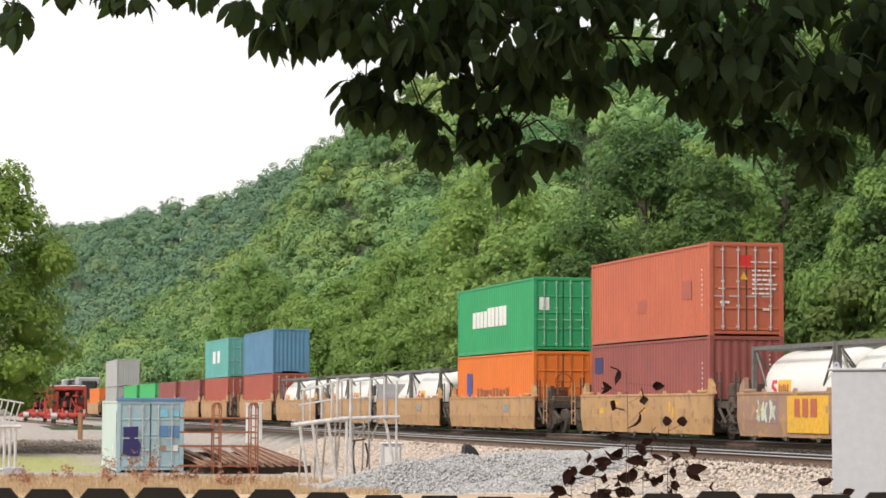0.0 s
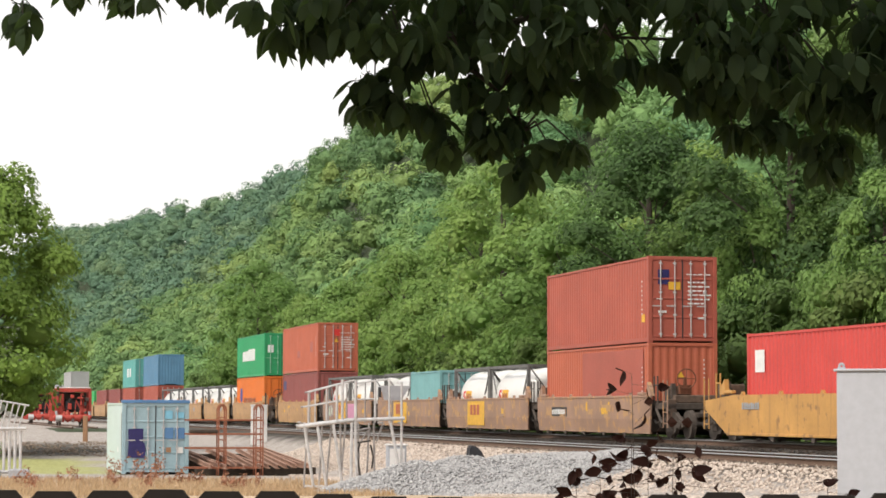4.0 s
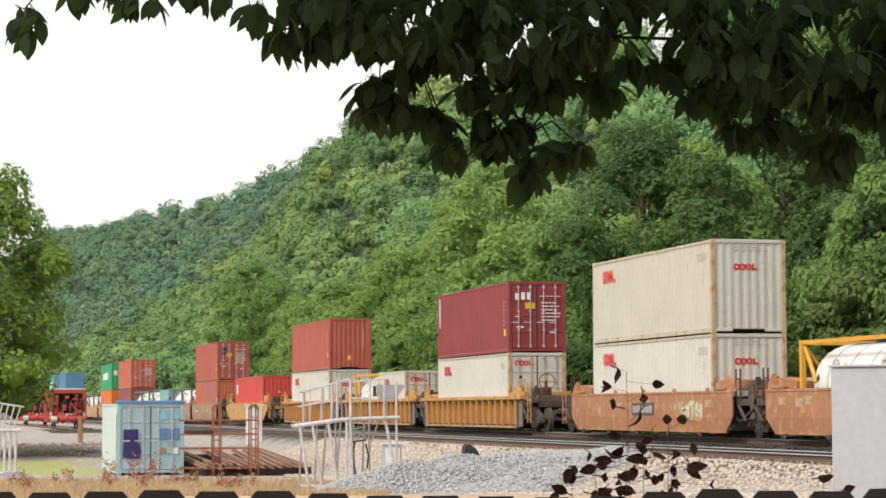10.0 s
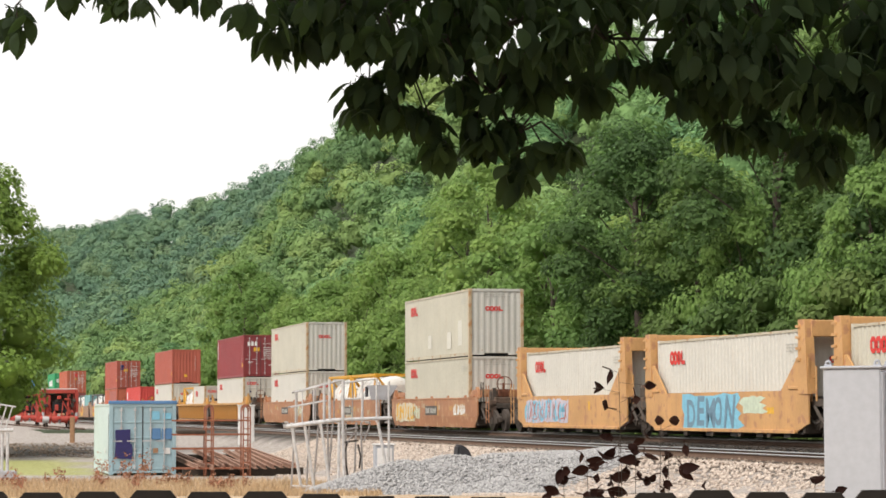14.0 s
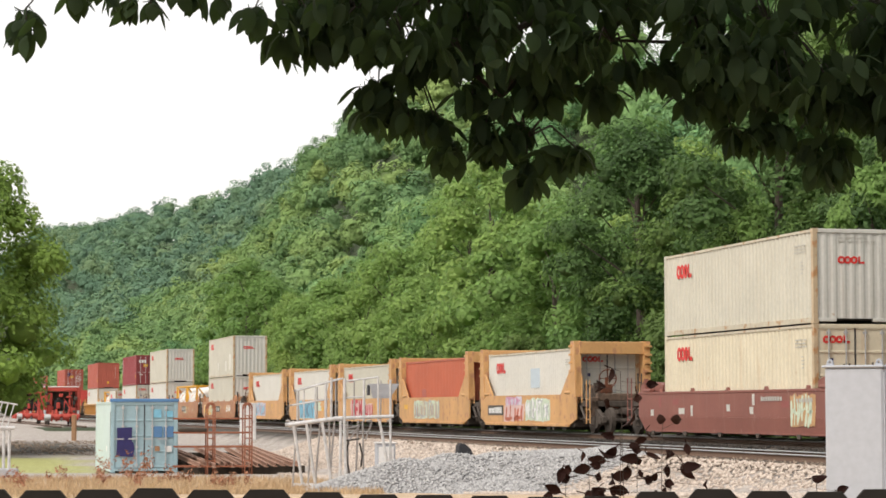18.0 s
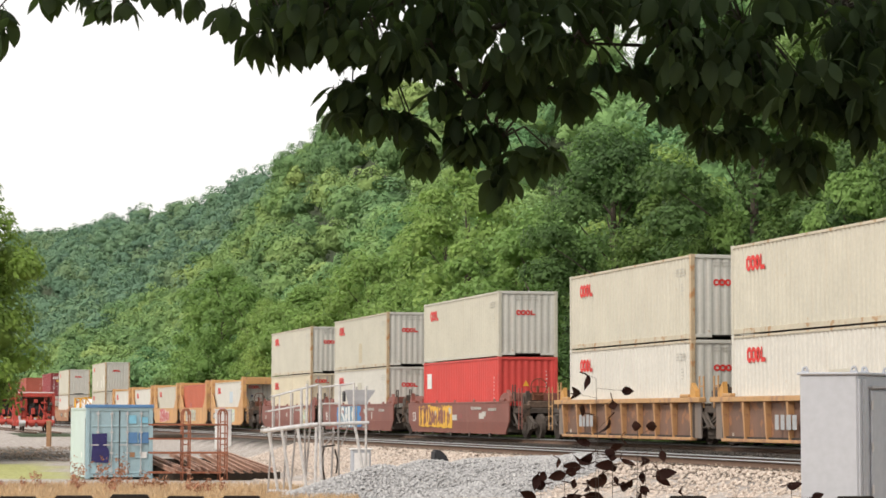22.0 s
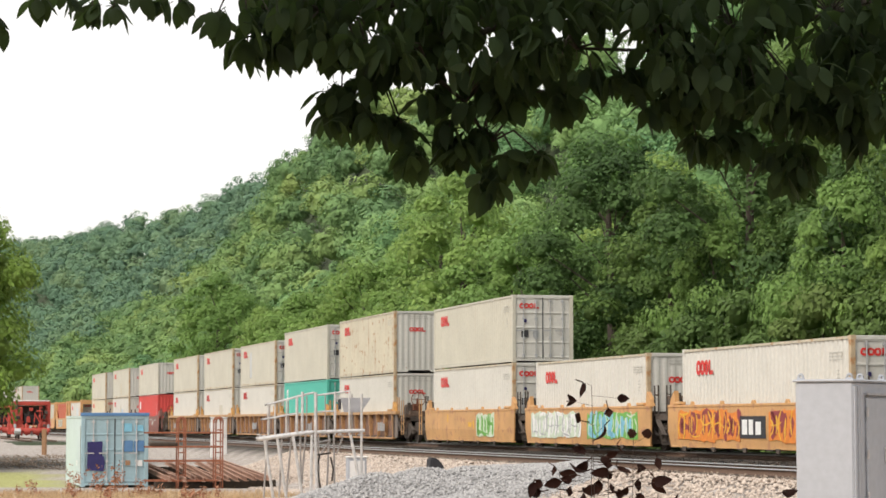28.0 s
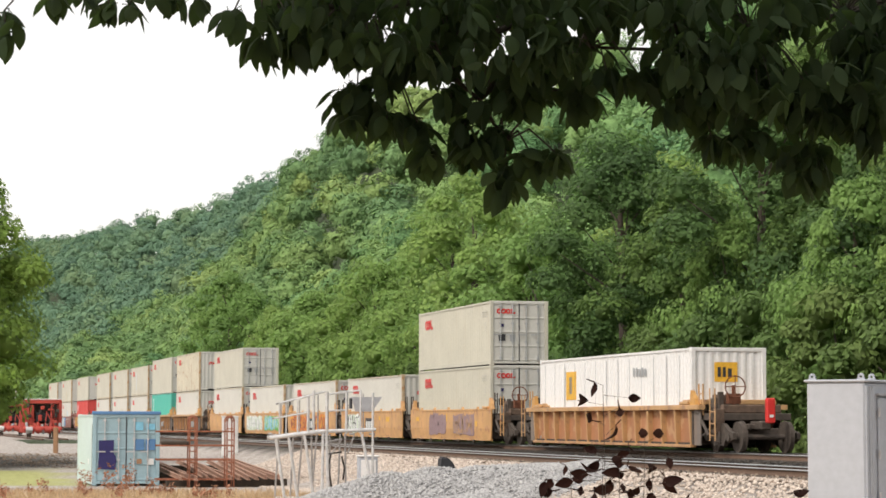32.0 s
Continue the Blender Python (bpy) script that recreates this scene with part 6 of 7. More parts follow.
def access_platform(name, at, label, mirror=1):
    """A welded aluminium work platform: splayed legs, deck beams and handrails."""
    t = thing(name, label, "work platform", "", at)
    deck = 1.95
    for y in (-0.55, 0.55):
        part("deck_beam", pipe(B(), (-1.55, y, deck - 0.12), (0.03, y, deck + 0.08), 0.06, 10), M["alu"], t)
        part("deck_beam", pipe(B(), (0.08, y, deck + 0.08), (1.55, y, deck + 0.13), 0.05, 10), M["alu"], t)
        part("base_beam", pipe(B(), (-1.3, y * 1.1, 0.06), (-0.25, y * 1.1, 0.04), 0.05, 8), M["alu"], t)
    for x0, x1 in ((-1.4, -1.1), (-1.02, -0.72), (-0.55, -0.25), (0.0, -0.03), (0.1, 0.16), (1.14, 1.5)):
        part("leg", pipe(B(), (x0, -0.55, deck), (x1, -0.65, -0.05), 0.045, 8), M["alu"], t)
    for x0, x1 in ((-1.2, -1.32), (-0.78, -0.86), (-0.5, -0.66), (-0.24, -0.2), (-0.08, -0.24), (0.3, 0.33), (0.62, 0.55), (0.76, 0.8)):
        part("rear_leg", pipe(B(), (x0, 0.55, deck), (x1, 0.6, -0.05), 0.03, 8), M["dullalu"], t)
    for x, foot, tall, r in ((-1.28, deck, 0.9, 0.02), (-1.08, deck, 0.95, 0.02), (-0.75, deck, 1.02, 0.022), (-0.44, deck, 1.1, 0.042), (-0.28, deck, 1.26, 0.04), (0.11, deck, 1.24, 0.048), (0.68, deck, 1.25, 0.036), (1.1, deck, 1.28, 0.03), (1.46, 0.0, 1.2, 0.036)):
        part("upright", pipe(B(), (x, -0.55, foot), (x, -0.55, deck + tall), r, 8), M["alu"], t)
    for x, tall in ((-1.15, 0.9), (-0.6, 1.0), (-0.05, 1.15), (0.5, 1.2), (1.3, 1.2)):
        part("upright", pipe(B(), (x, 0.55, deck), (x, 0.55, deck + tall), 0.022, 6), M["dullalu"], t)
    for y, m_ in ((-0.55, "alu"), (0.55, "dullalu")):
        part("handrail", pipe(B(), (-1.3, y, deck + 0.88), (0.06, y, deck + 1.24), 0.028, 6), M[m_], t)
        part("handrail", pipe(B(), (0.16, y, deck + 1.16), (1.1, y, deck + 1.28), 0.028, 6), M[m_], t)
        part("knee_rail", pipe(B(), (-1.42, y, deck + 0.45), (-0.36, y, deck + 0.64), 0.024, 6), M[m_], t)
        part("knee_rail", pipe(B(), (0.16, y, deck + 0.68), (0.7, y, deck + 0.7), 0.024, 6), M[m_], t)
    for x in (-1.5, -0.7, 0.05, 0.9, 1.5):
        part("cross_tube", pipe(B(), (x, -0.55, deck), (x, 0.55, deck), 0.035, 8), M["dullalu"], t)
    # dark bent braces and rungs under the deck
    for a, b in (((0.2, 1.72), (0.62, 1.8)), ((0.2, 1.36), (0.62, 1.42)), ((0.62, 1.8), (0.3, 1.36)), ((0.3, 1.36), (0.22, 1.0)), ((0.22, 1.0), (0.34, 0.28)), ((0.62, 1.3), (0.7, 0.95)), ((0.7, 0.95), (0.66, 0.6)), ((0.98, 1.9), (0.8, 1.4))):
        part("brace", pipe(B(), (a[0], 0.1, a[1]), (b[0], 0.1, b[1]), 0.026, 6), M["dullalu"] if a[1] > 1.7 else M["steel"], t)
    part("sheet_panel", slab(B(), [(0.98, deck + 0.66), (1.48, deck + 0.66), (1.76, deck + 1.06), (0.88, deck + 1.06)], -0.2, -0.17), M["locogrey"], t, "small grey sheet-metal panel")
    part("panel_flange", box(B(), 0.88, 1.76, -0.2, 0.25, deck + 1.06, deck + 1.09), M["locogrey"], t)
    part("panel_end", box(B(), 0.84, 0.9, -0.17, 0.2, deck + 0.75, deck + 1.05), M["blackpaint"], t)
    return t


access_platform("access_platform", pose(-3.1, 68.2, float(ground_z(-3.1, 68.2)), 0, 0, 8), "bare aluminium access platform with splayed legs and handrails")


def pipe_rack():
    """Bright upright tubes and fanned bars at the edge of the yard."""
    at = pose(-15.45, 80.5, float(ground_z(-15.4, 80.5)), 0, 0, 6)
    t = thing("pipe_stand", "stand of bright aluminium tubes and fanned bars", "pipe stand", "", at)
    for i in range(8):
        x = -1.0 + i * 0.19
        part("tube", pipe(B(), (x, 0, 0.25), (x, 0.05, 1.62), 0.055, 10), M["alu"], t)
    part("beam", pipe(B(), (-1.3, 0.0, 1.68), (0.52, 0.0, 1.7), 0.06, 10), M["alu"], t)
    part("beam", pipe(B(), (-1.3, 0.0, 0.2), (0.5, 0.0, 0.2), 0.06, 10), M["alu"], t)
    for i in range(8):
        x = -1.1 + i * 0.19
        part("bar", pipe(B(), (x, 0.1, 1.7), (x + 0.12 + i * 0.02, 0.1, 2.75 - i * 0.03), 0.026, 6), M["alu"], t)
    part("rail", pipe(B(), (-1.2, 0.1, 2.8), (0.6, 0.1, 2.5), 0.03, 6), M["alu"], t)
    for x in (-0.7, 0.3):
        w_ = part("support_block", box(B(), x - 0.35, x + 0.35, -0.3, 0.3, -0.06, 0.3, 0.04), M["locogrey"], t)


pipe_rack()


def steel_rack():
    t = thing("storage_rack", "rusty steel storage rack with hooped ends", "rack", "", pose(-7.75, 83.2, float(ground_z(-7.75, 83.2)), 0, 0, 10))
    for x in (-0.78, -0.52, 0.55, 0.8):
        for y in (-0.45, 0.45):
            part("upright", box(B(), x - 0.024, x + 0.024, y - 0.024, y + 0.024, -0.05, 2.35, 0.006), M["rackrust"], t)
    for x in (-0.65, 0.675):
        for y in (-0.45, 0.45):
            k = 6
            bm = B()
            for i in range(k):
                a, b = math.pi * i / k, math.pi * (i + 1) / k
                rod(bm, (x - 0.13 * math.cos(a), y, 2.35 + 0.2 * math.sin(a)), (x - 0.13 * math.cos(b), y, 2.35 + 0.2 * math.sin(b)), 0.035, 6)
            part("hoop", bm, M["rackrust"], t)
    for z in (0.3, 1.0, 1.5, 2.0):
        for y in (-0.45, 0.45):
            part("shelf_rail", box(B(), -1.95, 0.8, y - 0.025, y + 0.025, z - 0.03, z + 0.03, 0.006), M["rackrust"], t)
    for x in (-0.65, 0.675):
        for z in (0.5, 0.9, 1.3, 1.7, 2.1):
            part("rung", pipe(B(), (x - 0.12, -0.45, z), (x + 0.12, -0.45, z), 0.02, 6), M["rackrust"], t)
    part("stored_beam", box(B(), -1.8, -0.8, -0.5, 0.4, 1.53, 1.66, 0.03), M["tie"], t)


steel_rack()


def steel_bars():
    """Rusty rails laid side by side on stacked bearers that rise towards the line."""
    rng = random.Random(5)
    base = None
    for i in range(13):
        u = i / 12
        x, y = -8.7 + 3.5 * u, 82.2 + 1.2 * u + rng.uniform(-0.3, 0.5)
        z = float(ground_z(x, y)) + 0.25 + rng.uniform(0, 0.03)
        m = pose(x, y, z, 0, -2.3, 103 + rng.uniform(-2.2, 2.2))
        if base is None:
            base = thing("steel_bar", "long rusty steel rail lying on timber blocks", "steel rail", "stacked steel rails", m)
            bm = box(B(), 0, 11.0, -0.035, 0.035, 0.12, 0.16, 0.008)
            box(bm, 0, 11.0, -0.01, 0.01, 0.02, 0.13)
            part("profile", box(bm, 0, 11.0, -0.065, 0.065, 0.0, 0.025), M["barrust"], base)
        else:
            copy_thing(base, m)
    for k in range(3):
        along = 1.2 + 4.0 * k
        x, y = -6.95 - 0.23 * along, 82.8 + 0.97 * along
        t = thing("timber_block", "weathered timber bearer under the steel rails", "timber", "timber bearers", pose(x, y, float(ground_z(x, y)), 0, 0, 14))
        part("beam", box(B(), -2.2, 2.2, -0.12, 0.12, -0.05, 0.24 + 0.04 * along, 0.02), M["tie"], t)


steel_bars()


def relay_cabinet():
    """Tall grey signal case with lifting eyes, nearest the fence."""
    a = math.degrees(math.atan2(0.428, -0.676))
    t = thing("signal_cabinet", "tall light grey steel signal cabinet with lifting eyes", "cabinet", "", pose(5.66, 29.9, 0.9, 0, 0, a))
    w, dp, h = 0.8, 1.25, 2.0
    # local x runs along the left face, local -y along the door face
    part("body", box(B(), 0, w, -dp, 0, 0.0, h, 0.02), M["cabinet"], t)
    part("roof", box(B(), -0.03, w + 0.03, -dp - 0.03, 0.03, h, h + 0.035, 0.012), M["cabinet"], t)
    part("plinth", box(B(), 0.03, w - 0.03, -dp + 0.03, -0.03, -0.25, 0.02, 0.01), M["locogrey"], t)
    for y0, y1, nm in ((-0.1, -0.02, "corner_trim"), (-0.3, -0.22, "rib"), (-0.2, -0.14, "rib")):
        part(nm, box(B(), -0.025, 0.0, y0, y1, 0.05, h - 0.05, 0.008), M["cabinet"], t)
    d = part("door", box(B(), -0.035, 0.0, -dp + 0.06, -0.42, 0.06, h - 0.2, 0.012), M["cabinet"], t)
    for z in (0.45, 1.0, 1.55):
        part("hinge", rod(B(), (-0.05, -0.4, z), (-0.05, -0.4, z + 0.12), 0.018, 8), M["alu"], d)
    part("handle", box(B(), -0.07, -0.035, -1.05, -1.0, 0.95, 1.15, 0.01), M["alu"], d)
    part("drip_rail", box(B(), -0.06, 0.0, -dp, -0.38, h - 0.17, h - 0.14), M["locogrey"], t)
    for x, y in ((0.06, -0.05), (w - 0.06, -0.05), (0.06, -0.42), (0.06, -dp + 0.06)):
        bm = B()
        k = 12
        for i in range(k):
            p, q = 6.283 * i / k, 6.283 * (i + 1) / k
            rod(bm, (x + 0.032 * math.cos(p), y, h + 0.07 + 0.032 * math.sin(p)), (x + 0.032 * math.cos(q), y, h + 0.07 + 0.032 * math.sin(q)), 0.017, 6)
        box(bm, x - 0.05, x + 0.05, y - 0.014, y + 0.014, h + 0.02, h + 0.06)
        part("lifting_eye", bm, M["cabinet"], t)


relay_cabinet()


def small_boxes():
    for name, x, y, w, d, h, label in (("equipment_case", -9.5, 112.0, 0.75, 0.6, 1.85, "white trackside equipment case behind the rack"), ("equipment_case", -1.95, 76.4, 0.62, 0.5, 0.85, "low pale grey trackside equipment box")):
        t = thing(name, label, "equipment case", "", pose(x, y, float(ground_z(x, y)) , 0, 0, 10))
        part("body", box(B(), -w / 2, w / 2, -d / 2, d / 2, -0.05, h, 0.02), M["carton"] if h > 1 else M["cabinet"], t)
        part("lid", box(B(), -w / 2 - 0.04, w / 2 + 0.04, -d / 2 - 0.04, d / 2 + 0.04, h, h + 0.05, 0.015), M["carton"], t)
        part("door", box(B(), -w / 2 + 0.06, w / 2 - 0.06, -d / 2 - 0.02, -d / 2, 0.1, h - 0.1, 0.01), M["carton"], t)
        part("handle", box(B(), w / 2 - 0.2, w / 2 - 0.16, -d / 2 - 0.05, -d / 2 - 0.02, h * 0.5, h * 0.5 + 0.15), M["steel"], t)
    x, y = -19.5, 122.0
    t = thing("marker_post", "square timber marker post by the gravel", "post", "", pose(x, y, float(ground_z(x, y)) - 0.1))
    part("post", box(B(), -0.12, 0.12, -0.12, 0.12, 0, 1.45, 0.03), M["post"], t)
    # black cover on the heap
    t = thing("plastic_cover", "black moulded plastic cover lying on the gravel heap", "cover", "", pose(0.55, 64.0, float(ground_z(0.5, 64.0)) + 0.92, 0, 0, 20))
    bm = slab(B(), [(-0.24, -0.3), (0.26, -0.3), (0.22, 0.1), (0.1, 0.28), (-0.08, 0.4), (-0.19, 0.38)], -0.18, 0.18)
    bmesh.ops.bevel(bm, geom=bm.edges[:], offset=0.04, segments=2, affect="EDGES")
    part("shell", bm, M["blackpaint"], t)


small_boxes()


def track_machine(at, label):
    """A red rail-borne maintenance machine with an open frame."""
    t = thing("track_machine", label, "track machine", "track maintenance machines", at)
    rng = random.Random(9)
    part("chassis", box(B(), -2.6, 1.2, -1.05, 1.05, 0.5, 0.78, 0.04), M["machine"], t)
    for x in (-1.7, 0.6):
        for y in (-0.75, 0.75):
            part("wheel", rod(B(), (x, y - 0.06, 0.36), (x, y + 0.06, 0.36), 0.36, 16), M["grime"], t)
    for x in (-2.45, -1.4, 0.0, 1.0):
        for y in (-1.15, 1.1):
            part("frame_post", box(B(), x - 0.08, x + 0.08, y - (0.16 if y > 0 else 0.1), y + (0.16 if y > 0 else 0.1), 0.3, 2.3, 0.02), M["machine"], t)
    for y in (-1.15, 1.1):
        part("top_rail", box(B(), -2.5, 1.1, y - 0.09, y + 0.09, 2.3, 2.46, 0.02), M["machine"], t)
        part("side_rail", rod(B(), (-2.5, y * 1.03, 1.35), (1.1, y * 1.03, 1.5), 0.06, 6), M["machine"], t)
    for x in (-2.45, 1.0):
        part("cross_beam", box(B(), x - 0.08, x + 0.08, -1.05, 1.0, 2.22, 2.44, 0.02), M["machine"], t)
    part("canopy", box(B(), -2.4, 1.0, -1.2, 1.2, 2.47, 2.53, 0.02), M["carton"], t, "pale sheet canopy")
    part("engine", box(B(), -2.35, 0.6, -0.75, 0.55, 0.95, 1.75, 0.15), M["steel"], t)
    part("radiator", box(B(), -2.5, -2.36, -0.7, 0.45, 1.0, 1.6, 0.05), M["blackpaint"], t)
    part("exhaust", rod(B(), (-0.6, 0.2, 1.7), (-0.6, 0.2, 2.2), 0.06, 8), M["grime"], t)
    part("side_tank", box(B(), -2.5, -1.6, 0.55, 0.9, 0.8, 2.1, 0.06), M["machine"], t)
    part("tool_box", box(B(), -2.6, -2.1, -1.0, -0.55, 0.75, 1.1, 0.04), M["machine"], t)
    part("work_head", box(B(), -2.85, -2.4, -1.25, 1.25, 0.42, 0.72, 0.1), M["machine"], t)
    for k, y in enumerate((-1.1, -0.75, -0.4, -0.05, 0.3, 0.65, 1.0)):
        part("cylinder", rod(B(), (-2.8, y, 0.25), (-2.62, y + rng.uniform(-0.15, 0.15), rng.uniform(0.8, 1.15)), 0.09, 8), M["machine"] if k % 3 else M["greypatch"], t)
    for y in (-0.9, -0.3, 0.3, 0.9):
        part("drum", rod(B(), (-3.0, y - 0.2, 0.5), (-3.0, y + 0.2, 0.5), 0.2, 12), M["machine"] if y < 0.5 else M["alu"], t)
    part("rear_panel", box(B(), -0.9, -0.8, -1.05, 1.0, 0.9, 2.2, 0.03), M["grime"], t)
    for k in range(16):
        y, z, w_, h_ = rng.uniform(-1.1, 0.9), rng.uniform(0.35, 1.95), rng.uniform(0.12, 0.4), rng.uniform(0.1, 0.4)
        part("fitting", box(B(), -2.6 - rng.uniform(0, 0.25), -2.3, y, y + w_, z, z + h_, 0.03), (M["machine"], M["steel"], M["machine"], M["grime"])[k % 4], t)
    for k in range(12):
        a = (-2.55 - rng.uniform(0, 0.2), rng.uniform(-0.9, 0.9), rng.uniform(0.5, 1.2))
        b = (-2.4 - rng.uniform(0, 0.2), a[1] + rng.uniform(-0.5, 0.5), rng.uniform(1.2, 2.2))
        part("hose", rod(B(), a, b, 0.04, 6), M["steel"] if k % 3 == 0 else M["machine"], t)


SIDING = -12.75
for s_, lab in ((162.5, "red rail-borne track maintenance machine parked on a siding"), (192.0, "second red track machine parked behind the first")):
    x_, y_, h_ = on_line(s_, SIDING)
    track_machine(pose(x_, y_, EYE - 1.05, 0, 0, h_), lab)


def siding():
    t = thing("railway_track", "short siding under the red track machines", "railway track", kind="structure")
    for d in (-0.7525, 0.7525):
        bm = B()
        for i in range(14):
            a, b = on_line(150 + i * 5, SIDING + d), on_line(155 + i * 5, SIDING + d)
            rod(bm, (a[0], a[1], EYE - 1.11), (b[0], b[1], EYE - 1.11), 0.06, 6)
        part("rail", bm, M["railside"], t)
    bed = thing("ballast_bank", "low grey gravel bank carrying the siding", "ballast", kind="structure")
    bm = B()
    pr = [(-3.6, 0.4), (-1.9, EYE - 1.2), (1.9, EYE - 1.2), (3.6, 0.6)]
    rows = []
    for i in range(20):
        r = []
        for dx, z in pr:
            x, y, h = on_line(140 + i * 5, SIDING + dx)
            r.append(bm.verts.new((x, y, z if i else 0.2)))
        rows.append(r)
    for a, b in zip(rows, rows[1:]):
        for k in range(3):
            bm.faces.new((a[k], a[k + 1], b[k + 1], b[k]))
    bmesh.ops.recalc_face_normals(bm, faces=bm.faces)
    part("bank", bm, M["ground"], bed)


siding()


def weeds():
    """Dry reddish weeds and straw along the near edge of the yard."""
    rng = np.random.RandomState(77)
    cs, rs = [], []
    for cx, cy, n, sp, tall in ((-10.6, 77, 15, 0.9, 1.0), (-9.9, 76, 9, 0.4, 1.1), (-13.2, 76, 10, 1.4, 0.6), (-8.4, 75, 8, 1.0, 0.5), (-14.8, 72, 9, 1.5, 0.5), (-6.0, 70, 12, 1.5, 0.4), (-11.2, 70, 16, 2.5, 0.35)):
        for _ in range(int(n * 0.65)):
            x, y = cx + rng.normal(0, sp * 0.6), cy + rng.normal(0, sp)
            h = tall * rng.uniform(0.4, 1.0)
            for k in range(4):
                cs.append((x + rng.normal(0, 0.06), y + rng.normal(0, 0.06), float(ground_z(x, y)) + h * (k + 0.5) / 4))
                rs.append(0.09 + 0.07 * h)
    v, f = leaf_cloud(rng, cs, rs, 12, 0.055, 1.2, 1.0)
    tagged(new("dry_weeds", raw_mesh("dry_weeds", v, f, M["weed"])), "patchy dry reddish weeds along the yard edge", "weeds", kind="stuff")
    n = 26000
    x, y = rng.uniform(-17, -1.5, n), rng.uniform(52, 79, n)
    ok = side_of(x, y) < -10.3
    x, y = x[ok], y[ok]
    n = len(x)
    z = ground_z(x, y)
    a = rng.uniform(0, 6.28, n)
    h = rng.uniform(0.06, 0.22, n)
    p = np.stack([x, y, z], -1)
    u = np.stack([np.cos(a), np.sin(a), np.zeros(n)], -1) * 0.012
    tip = p + np.stack([rng.normal(0, 0.05, n), rng.normal(0, 0.05, n), h], -1)
    v = np.stack([p - u, p + u, tip], 1).reshape(-1, 3)
    tagged(new("dry_grass", raw_mesh("dry_grass", v, np.arange(n * 3).reshape(-1, 3), M["straw"])), "thin straw-coloured dry grass on the yard", "grass", kind="stuff")


weeds()


def rubble():
    rng = np.random.RandomState(31)
    n = 1800
    x, y = rng.uniform(-22.5, -14.5, n), rng.uniform(104, 121, n)
    ok = rng.random(n) < 0.35 + 0.65 * (np.sin(x * 1.3) * np.sin(y * 0.7) > 0)
    x, y = x[ok], y[ok]
    stones("rubble", np.stack([x, y, ground_z(x, y) + 0.01], -1), 0.055, M["stonebrown"], "dark brown rubble and clods on the bank", 32)


rubble()

# ---- fence in front of the camera ----
def fence():
    t = thing("picket_fence", "weathered dog-eared board fence, its backlit darkness put into the wood colour", "fence")
    rng = random.Random(3)
    first = None
    for i in range(-22, 23):
        x = i * 0.1395 - 0.026
        sag = 0.012 - 0.03 * math.exp(-((x - 0.1) / 0.45) ** 2)
        top = EYE - 0.209 + sag * 0.6 + rng.uniform(-0.005, 0.005)
        if first is None:
            first = part("picket", slab(B(), [(-0.066, -1.6), (0.066, -1.6), (0.066, -0.028), (0.042, 0), (-0.042, 0), (-0.066, -0.028)], -0.009, 0.009), M["fence"], t)
            o = first
        else:
            o = again(first, t)
        o.location = (x, 5.8 + rng.uniform(-0.004, 0.004), top)
        o.rotation_euler = (0, radians(rng.uniform(-0.4, 0.4)), 0)
    for z in (EYE - 0.55, EYE - 1.15):
        part("fence_rail", box(B(), -3.1, 3.1, 5.755, 5.789, z - 0.045, z + 0.045), M["fence"], t)
    for x in (-2.4, 0.0, 2.4):
        part("fence_post", box(B(), x - 0.045, x + 0.045, 5.66, 5.752, 0.7, EYE - 0.35), M["fence"], t)


fence()


# ---- leaves ----
def blade(length, width, t0, t1, fold, seed):
    """One leaf: an oval blade with a drawn-out tip, folded along the midrib. It leaves its stalk at t0 degrees off the plumb line and droops to t1."""
    r = random.Random(seed)
    bm = B()
    prof = [(0.0, 0.08), (0.1, 0.55), (0.24, 0.9), (0.42, 1.0), (0.6, 0.93), (0.76, 0.7), (0.89, 0.34), (1.0, 0.02)]
    rows, y, z, last = [], 0.0, 0.0, 0.0
    for u, w in prof:
        th = radians(t0 + (t1 - t0) * min(1, u * 1.5))
        y, z, last = y + (u - last) * length * math.sin(th), z - (u - last) * length * math.cos(th), u
        hw = width * 0.5 * w * r.uniform(0.94, 1.06)
        dy, dz = -math.cos(th) * hw * fold, -math.sin(th) * hw * fold
        rows.append([bm.verts.new((-hw, y + dy, z + dz)), bm.verts.new((0, y, z)), bm.verts.new((hw, y + dy, z + dz))])
    for a, b in zip(rows, rows[1:]):
        for k in (0, 1):
            f = bm.faces.new((a[k], a[k + 1], b[k + 1], b[k]))
            f.smooth = True
    rod(bm, (0, -0.03, 0.012), (0, 0, 0), 0.0022, 4)
    return bm


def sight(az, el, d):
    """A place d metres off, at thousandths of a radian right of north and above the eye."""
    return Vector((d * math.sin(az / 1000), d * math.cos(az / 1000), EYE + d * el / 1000))


